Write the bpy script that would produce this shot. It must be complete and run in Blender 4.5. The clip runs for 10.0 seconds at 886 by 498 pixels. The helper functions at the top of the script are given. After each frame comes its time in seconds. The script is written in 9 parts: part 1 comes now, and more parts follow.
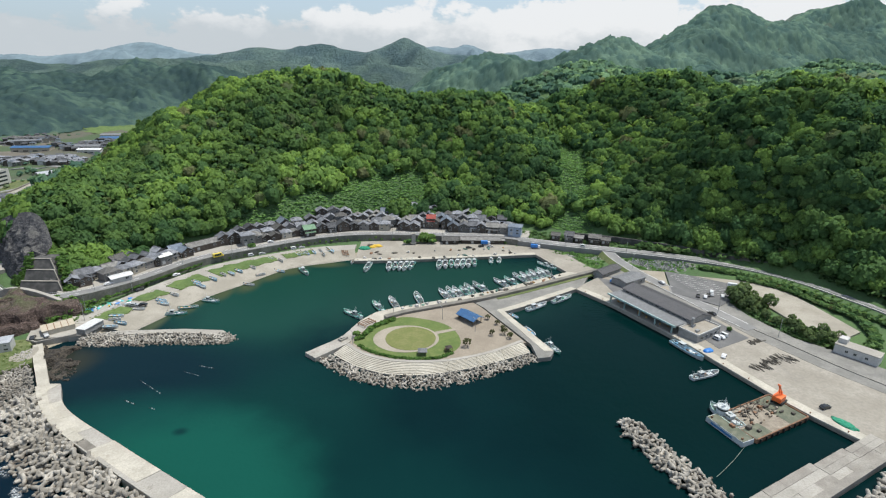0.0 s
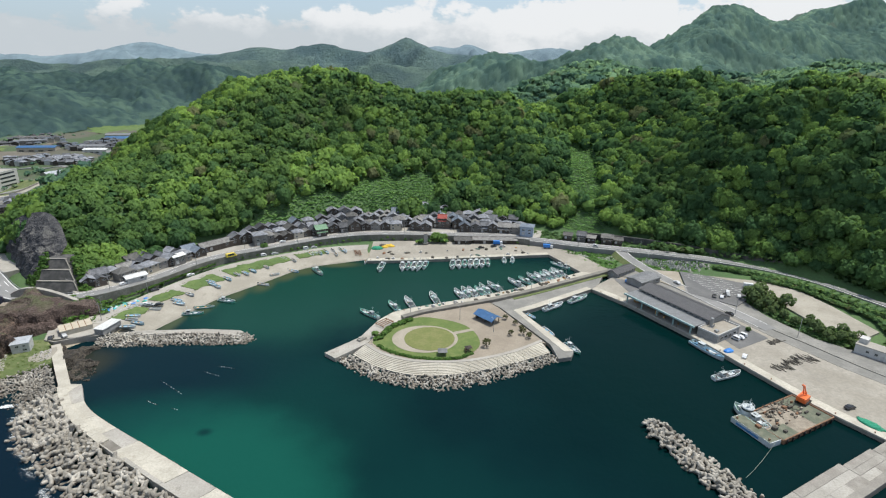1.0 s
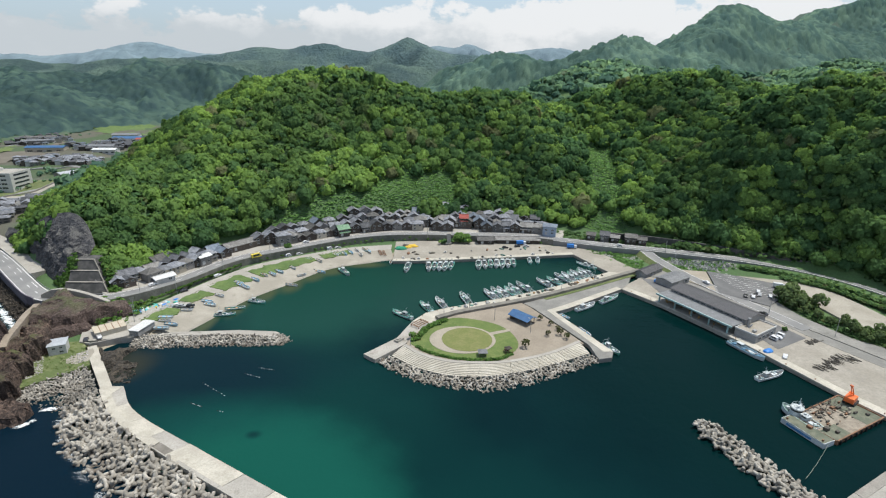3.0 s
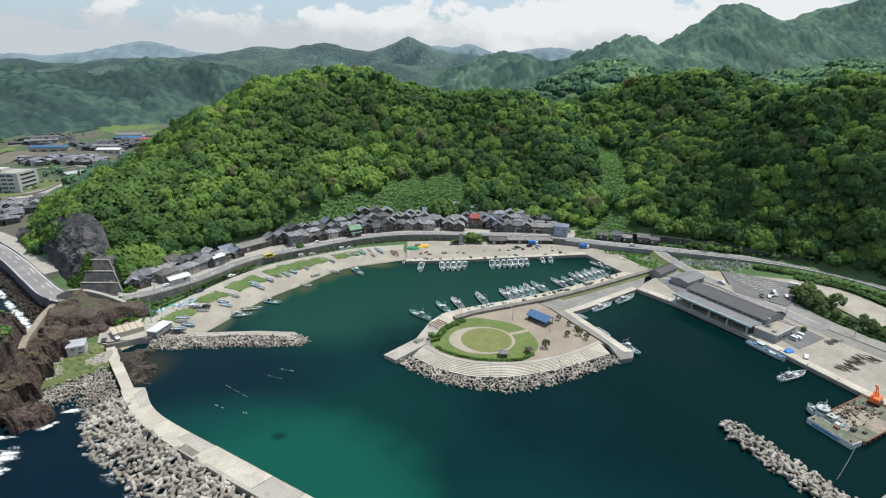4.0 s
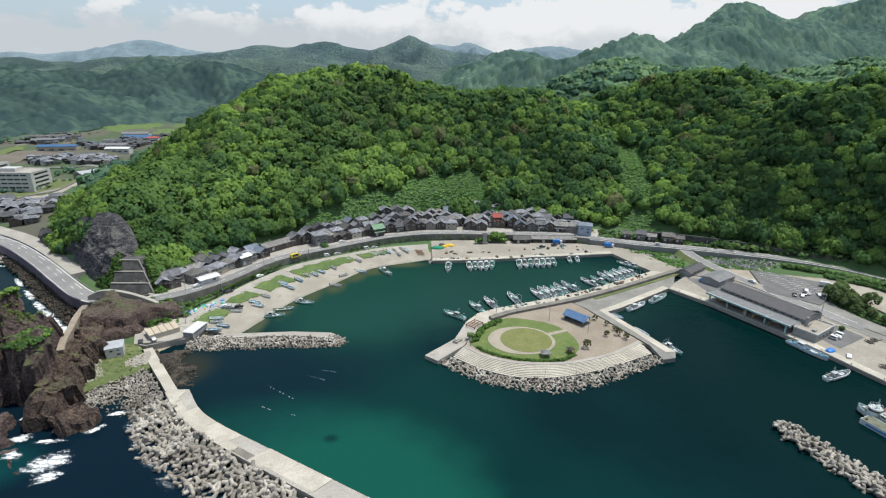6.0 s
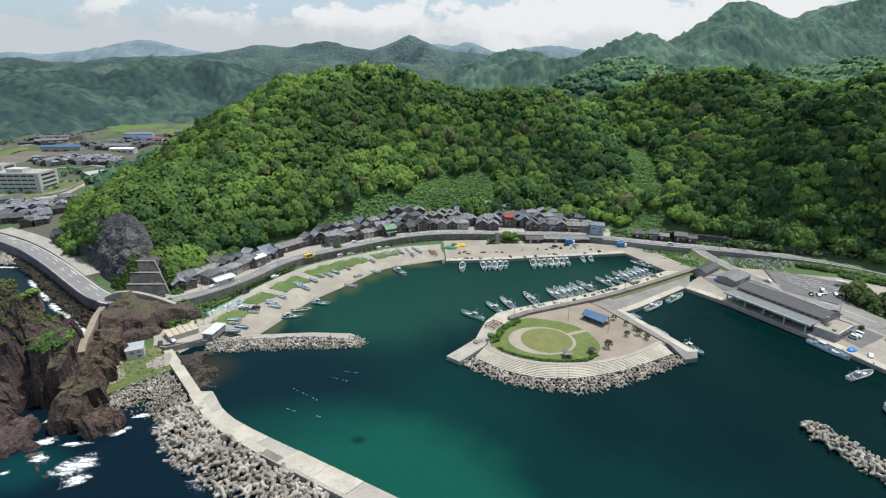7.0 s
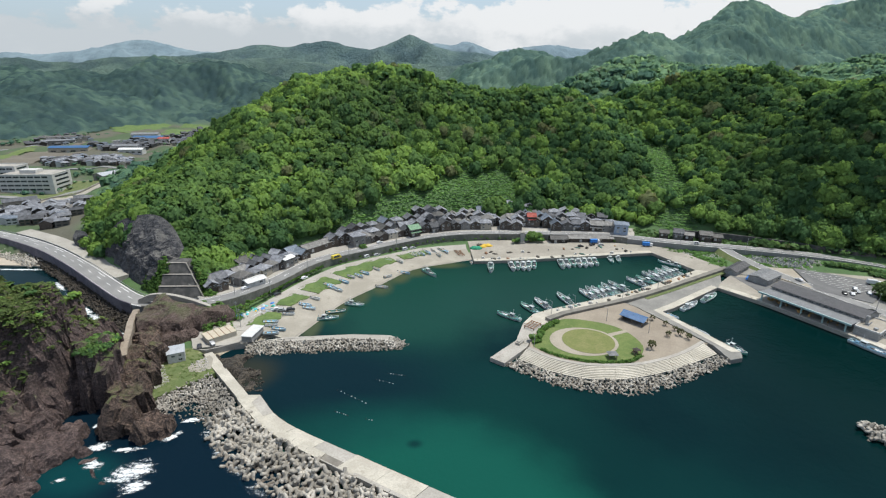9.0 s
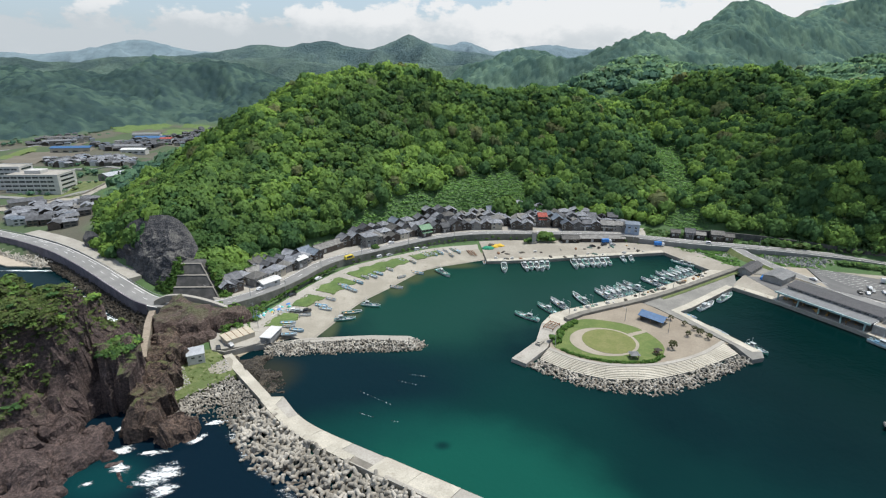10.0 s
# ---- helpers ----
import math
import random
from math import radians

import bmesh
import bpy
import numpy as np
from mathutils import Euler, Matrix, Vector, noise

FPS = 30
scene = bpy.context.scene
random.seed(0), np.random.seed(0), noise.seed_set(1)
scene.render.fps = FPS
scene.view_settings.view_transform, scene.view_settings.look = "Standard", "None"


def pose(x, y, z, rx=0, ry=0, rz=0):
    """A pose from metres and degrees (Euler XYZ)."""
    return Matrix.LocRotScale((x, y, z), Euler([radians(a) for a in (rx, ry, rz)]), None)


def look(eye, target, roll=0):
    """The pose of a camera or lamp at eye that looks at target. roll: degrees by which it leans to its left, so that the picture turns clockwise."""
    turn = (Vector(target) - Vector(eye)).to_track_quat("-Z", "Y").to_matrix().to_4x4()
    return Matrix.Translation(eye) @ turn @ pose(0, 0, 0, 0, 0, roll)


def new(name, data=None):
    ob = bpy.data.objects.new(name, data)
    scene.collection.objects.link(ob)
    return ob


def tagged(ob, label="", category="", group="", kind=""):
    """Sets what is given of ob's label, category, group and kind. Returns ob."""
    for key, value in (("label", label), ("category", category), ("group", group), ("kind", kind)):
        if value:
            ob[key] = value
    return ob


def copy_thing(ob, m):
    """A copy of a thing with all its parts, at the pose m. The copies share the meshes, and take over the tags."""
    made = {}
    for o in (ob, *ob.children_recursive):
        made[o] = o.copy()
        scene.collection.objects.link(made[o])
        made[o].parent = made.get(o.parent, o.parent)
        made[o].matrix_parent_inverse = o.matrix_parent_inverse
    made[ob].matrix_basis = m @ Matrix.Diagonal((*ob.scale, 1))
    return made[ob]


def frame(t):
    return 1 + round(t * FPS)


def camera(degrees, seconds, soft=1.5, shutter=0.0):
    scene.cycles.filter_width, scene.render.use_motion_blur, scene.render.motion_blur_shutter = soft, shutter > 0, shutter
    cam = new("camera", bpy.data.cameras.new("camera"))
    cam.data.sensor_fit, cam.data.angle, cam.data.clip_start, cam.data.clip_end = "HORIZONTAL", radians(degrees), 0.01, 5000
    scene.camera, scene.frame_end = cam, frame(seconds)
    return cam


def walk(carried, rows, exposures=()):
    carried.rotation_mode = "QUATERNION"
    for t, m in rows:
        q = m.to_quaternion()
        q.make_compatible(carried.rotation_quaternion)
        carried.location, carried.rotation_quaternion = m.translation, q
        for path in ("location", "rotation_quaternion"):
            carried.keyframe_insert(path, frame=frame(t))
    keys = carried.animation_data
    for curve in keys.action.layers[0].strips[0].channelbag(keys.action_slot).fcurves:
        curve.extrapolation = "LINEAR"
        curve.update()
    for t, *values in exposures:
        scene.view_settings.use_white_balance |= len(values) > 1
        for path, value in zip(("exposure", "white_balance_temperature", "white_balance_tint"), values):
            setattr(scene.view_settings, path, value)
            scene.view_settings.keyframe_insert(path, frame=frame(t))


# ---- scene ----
cam = camera(82.0, 10.0, 1.2)
PATH = [
    (0, (0.188, 0.326, 114.145), (0.211, 2.217, 113.494), 0.8),
    (0.5, (-4.016, 0.711, 113.979), (-3.993, 2.602, 113.329), 0.8),
    (1, (-8.208, 1.014, 113.781), (-8.185, 2.905, 113.13), 0.8),
    (1.5, (-12.534, 1.289, 113.646), (-12.509, 3.18, 112.996), 0.8),
    (2, (-16.902, 1.717, 113.53), (-16.875, 3.608, 112.879), 0.8),
    (2.5, (-21.273, 2.064, 113.389), (-21.244, 3.955, 112.738), 0.8),
    (4, (-34.702, 3.483, 113.155), (-34.666, 5.373, 112.502), 0.8),
    (4.5, (-39.362, 4.021, 113.027), (-39.323, 5.911, 112.374), 0.8),
    (5, (-43.977, 4.534, 112.867), (-43.934, 6.423, 112.214), 0.8),
    (5.5, (-48.348, 5.115, 112.632), (-48.303, 7.004, 111.977), 0.8),
    (7, (-62.118, 6.666, 112.452), (-62.067, 8.554, 111.794), 0.7),
    (7.5, (-66.701, 7.222, 112.32), (-66.646, 9.11, 111.661), 0.6),
    (8, (-71.609, 7.919, 112.198), (-71.552, 9.806, 111.538), 0.6),
    (8.5, (-76.262, 8.465, 112.024), (-76.202, 10.352, 111.364), 0.6),
    (9, (-81.09, 9.203, 111.987), (-81.026, 11.09, 111.328), 0.6),
    (9.5, (-85.715, 10.03, 111.773), (-85.646, 11.917, 111.113), 0.6),
    (10, (-90.702, 10.639, 111.588), (-90.627, 12.526, 110.929), 0.6),
]
walk(cam, [(t, look(eye, target, roll)) for t, eye, target, roll in PATH])

# ---- light ----
SUN_AT = Vector((0.46, 0.19, 1.45)).normalized()
sun = new("sun", bpy.data.lights.new("sun", "SUN"))
sun.data.energy, sun.data.angle, sun.data.color = 4.3, radians(0.53), (1.0, 0.972, 0.895)
sun.matrix_world = look(SUN_AT * 900, (0, 0, 0))

world = bpy.data.worlds.new("world")
scene.world = world
world.use_nodes = True
wn, wl = world.node_tree.nodes, world.node_tree.links
wn.clear()
sky = wn.new("ShaderNodeTexSky")
sky.sky_type, sky.sun_disc = "NISHITA", False
sky.sun_elevation, sky.sun_rotation = math.asin(SUN_AT.z), math.atan2(SUN_AT.x, SUN_AT.y)
sky.air_density, sky.dust_density, sky.ozone_density = 1.0, 1.6, 1.0
coord = wn.new("ShaderNodeTexCoord")
squash = wn.new("ShaderNodeMapping")
squash.inputs["Scale"].default_value = (1.0, 1.0, 1.7)
cloud_noise = wn.new("ShaderNodeTexNoise")
cloud_noise.inputs["Scale"].default_value, cloud_noise.inputs["Detail"].default_value = 11.0, 12.0
cloud_noise.inputs["Roughness"].default_value = 0.58
wl.new(coord.outputs["Generated"], squash.inputs["Vector"])
wl.new(squash.outputs["Vector"], cloud_noise.inputs["Vector"])
split = wn.new("ShaderNodeSeparateXYZ")
wl.new(coord.outputs["Generated"], split.inputs["Vector"])


def world_range(value, a, b, c, d):
    x = wn.new("ShaderNodeMapRange")
    x.interpolation_type = "SMOOTHSTEP"
    for slot, v in (("From Min", a), ("From Max", b), ("To Min", c), ("To Max", d)):
        x.inputs[slot].default_value = v
    wl.new(value, x.inputs["Value"])
    return x.outputs["Result"]


def world_sum(a, b):
    x = wn.new("ShaderNodeMath")
    x.operation = "ADD"
    wl.new(a, x.inputs[0])
    wl.new(b, x.inputs[1])
    return x.outputs["Value"]


# a bank of cumulus over the far mountains, higher towards the east, under a hazy blue sky


def world_mix(fac, a, b):
    x = wn.new("ShaderNodeMix")
    x.data_type = "RGBA"
    wl.new(fac, x.inputs["Factor"])
    for slot, v in (("A", a), ("B", b)):
        if isinstance(v, tuple):
            x.inputs[slot].default_value = (*v, 1)
        else:
            wl.new(v, x.inputs[slot])
    return x.outputs["Result"]


def world_times(a, k):
    x = wn.new("ShaderNodeMath")
    x.operation = "MULTIPLY"
    wl.new(a, x.inputs[0])
    x.inputs[1].default_value = k
    return x.outputs["Value"]


puffs = world_range(cloud_noise.outputs["Fac"], 0.3, 0.7, -0.030, 0.030)
crest = world_sum(world_range(split.outputs["X"], -0.50, 0.20, 0.082, 0.122), puffs)
above = world_sum(world_times(split.outputs["Z"], -1.0), crest)
cloud = world_range(above, -0.005, 0.012, 0.0, 0.9)
lit = world_sum(world_range(split.outputs["Z"], 0.045, 0.105, 0.0, 0.75), world_range(cloud_noise.outputs["Fac"], 0.35, 0.65, -0.25, 0.35))
lit = world_sum(lit, world_range(split.outputs["X"], -0.45, 0.30, -0.22, 0.5))
haze = world_mix(world_range(split.outputs["Z"], 0.14, 0.5, 0.0, 1.0), (2.05, 2.5, 2.9), (2.0, 2.4, 2.95))
misty = world_mix(world_range(split.outputs["Z"], 0.0, 0.16, 0.9, 0.6), sky.outputs["Color"], haze)
cloudy = world_mix(cloud, misty, world_mix(world_range(lit, 0.0, 1.0, 0.0, 1.0), (2.75, 2.98, 3.16), (4.15, 4.2, 4.25)))
background = wn.new("ShaderNodeBackground")
background.inputs["Strength"].default_value = 0.21
wl.new(cloudy, background.inputs["Color"])
wl.new(background.outputs["Background"], wn.new("ShaderNodeOutputWorld").inputs["Surface"])

# ---- materials ----


def nodes_of(name):
    m = bpy.data.materials.new(name)
    m.use_nodes = True
    n, l = m.node_tree.nodes, m.node_tree.links
    return m, n, l, n["Principled BSDF"]


def mix_rgb(n, l, fac, a, b, blend="MIX"):
    """A mix node; each input a socket, a colour or a number."""
    x = n.new("ShaderNodeMix")
    x.data_type, x.blend_type = "RGBA", blend
    for slot, v in (("Factor", fac), ("A", a), ("B", b)):
        if isinstance(v, bpy.types.NodeSocket):
            l.new(v, x.inputs[slot])
        else:
            x.inputs[slot].default_value = v if slot == "Factor" else (*v, 1)
    return x.outputs["Result"]


def noise_at(n, l, where, scale, detail=4.0, rough=0.55):
    x = n.new("ShaderNodeTexNoise")
    x.inputs["Scale"].default_value, x.inputs["Detail"].default_value, x.inputs["Roughness"].default_value = scale, detail, rough
    l.new(where, x.inputs["Vector"])
    return x.outputs["Fac"]


def ramp(n, l, value, lo, hi, a=0.0, b=1.0):
    x = n.new("ShaderNodeMapRange")
    x.interpolation_type = "SMOOTHSTEP"
    for slot, v in (("From Min", lo), ("From Max", hi), ("To Min", a), ("To Max", b)):
        x.inputs[slot].default_value = v
    l.new(value, x.inputs["Value"])
    return x.outputs["Result"]


def maths(n, l, op, a, b):
    x = n.new("ShaderNodeMath")
    x.operation = op
    for i, v in enumerate((a, b)):
        if isinstance(v, bpy.types.NodeSocket):
            l.new(v, x.inputs[i])
        else:
            x.inputs[i].default_value = v
    return x.outputs["Value"]


def bumped(n, l, shader, height, strength, distance):
    x = n.new("ShaderNodeBump")
    x.inputs["Strength"].default_value, x.inputs["Distance"].default_value = strength, distance
    l.new(height, x.inputs["Height"])
    l.new(x.outputs["Normal"], shader.inputs["Normal"])


def surface(name, c1, c2, coarse=0.15, fine=2.5, rough=0.8, bump=0.3, depth=0.05, metal=0.0, spread=0.0, stain=None, object_space=False):
    """A weathered surface: two colours mixed at a coarse scale, finer grain, optional stains and a spread from object to object."""
    m, n, l, p = nodes_of(name)
    if object_space:
        where = n.new("ShaderNodeTexCoord").outputs["Object"]
    else:
        where = n.new("ShaderNodeNewGeometry").outputs["Position"]
    col = mix_rgb(n, l, ramp(n, l, noise_at(n, l, where, coarse), 0.35, 0.68), c1, c2)
    grain = noise_at(n, l, where, fine, 6.0, 0.65)
    col = mix_rgb(n, l, ramp(n, l, grain, 0.3, 0.75, 0.0, 0.55), col, [v * 0.62 for v in c1])
    if stain:
        col = mix_rgb(n, l, ramp(n, l, noise_at(n, l, where, coarse * 3.1, 7.0, 0.7), 0.56, 0.72, 0.0, 0.8), col, stain)
    if spread:
        info = n.new("ShaderNodeObjectInfo").outputs["Random"]
        hsv = n.new("ShaderNodeHueSaturation")
        l.new(ramp(n, l, info, 0, 1, 1 - spread, 1 + spread), hsv.inputs["Value"])
        l.new(col, hsv.inputs["Color"])
        col = hsv.outputs["Color"]
    l.new(col, p.inputs["Base Color"])
    p.inputs["Roughness"].default_value, p.inputs["Metallic"].default_value = rough, metal
    bumped(n, l, p, grain, bump, depth)
    return m


CONCRETE = surface("concrete", (0.33, 0.31, 0.27), (0.42, 0.395, 0.35), 0.09, 1.6, 0.85, 0.3, 0.04, stain=(0.20, 0.185, 0.155))
PALE_CONCRETE = surface("pale concrete", (0.41, 0.38, 0.315), (0.54, 0.505, 0.425), 0.16, 1.8, 0.85, 0.25, 0.03, stain=(0.29, 0.262, 0.21))
LANE_GREY = surface("worn grey lane", (0.20, 0.195, 0.178), (0.28, 0.27, 0.245), 0.12, 1.4, 0.9, 0.3, 0.04, stain=(0.14, 0.138, 0.115))
YARD_CONCRETE = surface("yard concrete", (0.285, 0.260, 0.215), (0.360, 0.332, 0.280), 0.06, 0.9, 0.88, 0.25, 0.03, stain=(0.22, 0.205, 0.18))
OLD_CONCRETE = surface("old concrete", (0.25, 0.23, 0.20), (0.34, 0.32, 0.28), 0.16, 2.2, 0.9, 0.4, 0.06, stain=(0.13, 0.12, 0.10))
ARMOUR = surface("armour concrete", (0.24, 0.22, 0.185), (0.46, 0.43, 0.375), 0.22, 2.6, 0.9, 0.5, 0.08, spread=0.25, stain=(0.13, 0.11, 0.085))


def tide_stain(m, low, high, colour):
    """Weed and rust-brown slime below the reach of the waves."""
    n, l = m.node_tree.nodes, m.node_tree.links
    p = n["Principled BSDF"]
    was = p.inputs["Base Color"].links[0].from_socket
    where = n.new("ShaderNodeNewGeometry").outputs["Position"]
    xyz = n.new("ShaderNodeSeparateXYZ")
    l.new(where, xyz.inputs["Vector"])
    level = maths(n, l, "ADD", xyz.outputs["Z"], maths(n, l, "MULTIPLY", maths(n, l, "SUBTRACT", noise_at(n, l, where, 0.35, 5.0), 0.5), 2.4))
    l.new(mix_rgb(n, l, ramp(n, l, level, high, low, 0.0, 0.85), was, colour), p.inputs["Base Color"])


tide_stain(ARMOUR, -0.3, 1.15, (0.092, 0.070, 0.050))
ASPHALT = surface("asphalt", (0.13, 0.13, 0.13), (0.18, 0.18, 0.175), 0.12, 3.0, 0.9, 0.2, 0.02, stain=(0.10, 0.10, 0.10))
ROAD = surface("road asphalt", (0.21, 0.21, 0.205), (0.27, 0.265, 0.255), 0.10, 3.0, 0.9, 0.2, 0.02, stain=(0.17, 0.17, 0.165))
PAINT = surface("road paint", (0.70, 0.70, 0.68), (0.78, 0.78, 0.76), 0.6, 5.0, 0.7, 0.1, 0.01)
GRAVEL = surface("gravel", (0.30, 0.275, 0.225), (0.40, 0.37, 0.31), 0.08, 2.0, 0.95, 0.2, 0.03, stain=(0.22, 0.20, 0.155))
PATH_GRAVEL = surface("path gravel", (0.31, 0.275, 0.215), (0.37, 0.33, 0.265), 0.2, 3.0, 0.95, 0.2, 0.03)
DIRT = surface("park dirt", (0.26, 0.22, 0.17), (0.325, 0.28, 0.22), 0.1, 2.0, 0.95, 0.3, 0.04)
LAWN = surface("lawn", (0.095, 0.145, 0.034), (0.145, 0.185, 0.052), 0.22, 1.4, 0.9, 0.6, 0.08, stain=(0.215, 0.205, 0.085))
DRY_LAWN = surface("dry lawn", (0.150, 0.170, 0.05), (0.19, 0.195, 0.07), 0.25, 1.3, 0.9, 0.5, 0.06, stain=(0.21, 0.185, 0.08))
ROUGH_GRASS = surface("rough grass", (0.098, 0.134, 0.042), (0.158, 0.180, 0.070), 0.16, 0.9, 0.95, 0.8, 0.15, stain=(0.31, 0.275, 0.17))
CLIFF = surface("grey cliff", (0.055, 0.055, 0.058), (0.11, 0.105, 0.10), 0.09, 0.8, 0.9, 1.0, 0.6, stain=(0.03, 0.03, 0.032))


def leaf_material(name, dark, light, warm, stand=0.013, sheen=0.006):
    """Leaves: a tint from tree to tree, paler and darker stands, and small differences from clump to clump; the light
    follows the round of the crown, and a weak blue-tinted gloss mirrors a little sky in place of haze.
    """
    m, n, l, p = nodes_of(name)
    geo = n.new("ShaderNodeNewGeometry")
    where = geo.outputs["Position"]
    tint, round_ = n.new("ShaderNodeAttribute"), n.new("ShaderNodeAttribute")
    tint.attribute_name, round_.attribute_name = "leaf_tint", "leaf_normal"
    col = mix_rgb(n, l, ramp(n, l, tint.outputs["Fac"], 0.05, 0.95), dark, light)
    col = mix_rgb(n, l, ramp(n, l, tint.outputs["Fac"], 0.955, 0.975, 0.0, 0.8), col, warm)
    col = mix_rgb(n, l, ramp(n, l, noise_at(n, l, where, stand, 3.0), 0.42, 0.60, 0.0, 0.6), col, [v * 0.75 for v in dark])
    sprig = noise_at(n, l, where, 0.9, 5.0, 0.75)
    hsv = n.new("ShaderNodeHueSaturation")
    l.new(maths(n, l, "MULTIPLY", ramp(n, l, geo.outputs["Random Per Island"], 0, 1, 0.86, 1.16), ramp(n, l, sprig, 0.32, 0.68, 0.78, 1.26)), hsv.inputs["Value"])
    l.new(col, hsv.inputs["Color"])
    col = hsv.outputs["Color"]
    turn = n.new("ShaderNodeVectorTransform")
    turn.vector_type, turn.convert_from, turn.convert_to = "NORMAL", "OBJECT", "WORLD"
    l.new(round_.outputs["Vector"], turn.inputs["Vector"])
    diff, trans, haze_gloss = n.new("ShaderNodeBsdfDiffuse"), n.new("ShaderNodeBsdfTranslucent"), n.new("ShaderNodeBsdfAnisotropic")
    both, all_ = n.new("ShaderNodeMixShader"), n.new("ShaderNodeMixShader")
    l.new(col, diff.inputs["Color"])
    l.new(turn.outputs["Vector"], diff.inputs["Normal"])
    l.new(mix_rgb(n, l, 1.0, col, (1.0, 1.0, 0.75), "MULTIPLY"), trans.inputs["Color"])
    # gloss coloured blue so that its sheen imitates haze over the leaves
    haze_gloss.inputs["Color"].default_value, haze_gloss.inputs["Roughness"].default_value = (0.62, 0.82, 1.0, 1), 0.65
    l.new(turn.outputs["Vector"], haze_gloss.inputs["Normal"])
    both.inputs["Fac"].default_value, all_.inputs["Fac"].default_value = 0.36, sheen
    l.new(diff.outputs["BSDF"], both.inputs[1])
    l.new(trans.outputs["BSDF"], both.inputs[2])
    l.new(both.outputs["Shader"], all_.inputs[1])
    l.new(haze_gloss.outputs["BSDF"], all_.inputs[2])
    l.new(all_.outputs["Shader"], n["Material Output"].inputs["Surface"])
    n.remove(p)
    return m


LEAVES = leaf_material("broad leaves", (0.066, 0.138, 0.050), (0.206, 0.328, 0.072), (0.165, 0.160, 0.085))
# blue raised in these leaves to paint in light haze
HAZED_MID_LEAVES = leaf_material("hazed inland leaves", (0.084, 0.166, 0.116), (0.184, 0.302, 0.156), (0.20, 0.22, 0.14), 0.009)
# the next two leaf colours carry painted haze, bluer than the near woods
HAZED_DIST_LEAVES = leaf_material("hazed distant leaves", (0.056, 0.102, 0.102), (0.130, 0.208, 0.158), (0.15, 0.19, 0.14), 0.007)
HAZED_FAR_LEAVES = leaf_material("hazed far leaves", (0.076, 0.138, 0.118), (0.172, 0.264, 0.184), (0.19, 0.25, 0.17), 0.008)
SHRUB = leaf_material("shrub leaves", (0.075, 0.150, 0.036), (0.125, 0.225, 0.055), (0.15, 0.17, 0.05))
CREEPER = leaf_material("creeper leaves", (0.125, 0.245, 0.075), (0.185, 0.330, 0.100), (0.16, 0.26, 0.08))
BARK = surface("bark", (0.10, 0.075, 0.05), (0.15, 0.115, 0.08), 1.0, 6.0, 0.95, 0.6, 0.03)

# ---- building blocks ----


def mesh_of(name, verts, faces, mats, smooth=False):
    me = bpy.data.meshes.new(name)
    me.from_pydata([tuple(v) for v in verts], [], faces)
    for m in mats if isinstance(mats, (list, tuple)) else [mats]:
        me.materials.append(m)
    if smooth:
        me.polygons.foreach_set("use_smooth", [True] * len(me.polygons))
    me.update()
    return me


def big_mesh(name, co, quads, mat, smooth=False):
    """A mesh from arrays: co (n, 3), or (n, 7) with leaf normals and tints, and faces (m, 3 or 4)."""
    me = bpy.data.meshes.new(name)
    k = quads.shape[1]
    me.vertices.add(len(co))
    me.vertices.foreach_set("co", np.ascontiguousarray(co[:, :3], dtype=np.float32).ravel())
    me.loops.add(quads.size)
    me.loops.foreach_set("vertex_index", np.ascontiguousarray(quads, dtype=np.int32).ravel())
    me.polygons.add(len(quads))
    me.polygons.foreach_set("loop_start", np.arange(0, quads.size, k, dtype=np.int32))
    me.polygons.foreach_set("use_smooth", np.full(len(quads), smooth))
    me.materials.append(mat)
    me.update(calc_edges=True)
    if co.shape[1] == 7:
        me.attributes.new("leaf_normal", "FLOAT_VECTOR", "POINT").data.foreach_set("vector", np.ascontiguousarray(co[:, 3:6], dtype=np.float32).ravel())
        me.attributes.new("leaf_tint", "FLOAT", "POINT").data.foreach_set("value", np.ascontiguousarray(co[:, 6], dtype=np.float32))
    else:
        me.validate()
    return me


def part(name, bm, material, parent=None, label="", smooth=False):
    """Links a bmesh as one mesh object, under a thing or a part."""
    me = bpy.data.meshes.new(name)
    bm.to_mesh(me)
    bm.free()
    for m in material if isinstance(material, (list, tuple)) else [material]:
        me.materials.append(m)
    if smooth:
        me.polygons.foreach_set("use_smooth", [True] * len(me.polygons))
    ob = new(name, me)
    if parent:
        ob.parent = parent
    if label:
        tagged(ob, label)
    return ob


def shared(name, me, parent, m):
    """One more object on a mesh that others use too."""
    ob = new(name, me)
    ob.parent = parent
    ob.matrix_basis = m
    return ob


def box(bm, x0, x1, y0, y1, z0, z1, slot=0):
    v = [bm.verts.new(p) for p in ((x0, y0, z0), (x1, y0, z0), (x1, y1, z0), (x0, y1, z0), (x0, y0, z1), (x1, y0, z1), (x1, y1, z1), (x0, y1, z1))]
    for f in ((3, 2, 1, 0), (4, 5, 6, 7), (0, 1, 5, 4), (1, 2, 6, 5), (2, 3, 7, 6), (3, 0, 4, 7)):
        bm.faces.new([v[i] for i in f]).material_index = slot
    return v


def boxes(*rows):
    bm = bmesh.new()
    for r in rows:
        box(bm, *r)
    return bm


def area2(pts):
    return sum(a[0] * b[1] - b[0] * a[1] for a, b in zip(pts, [*pts[1:], pts[0]]))


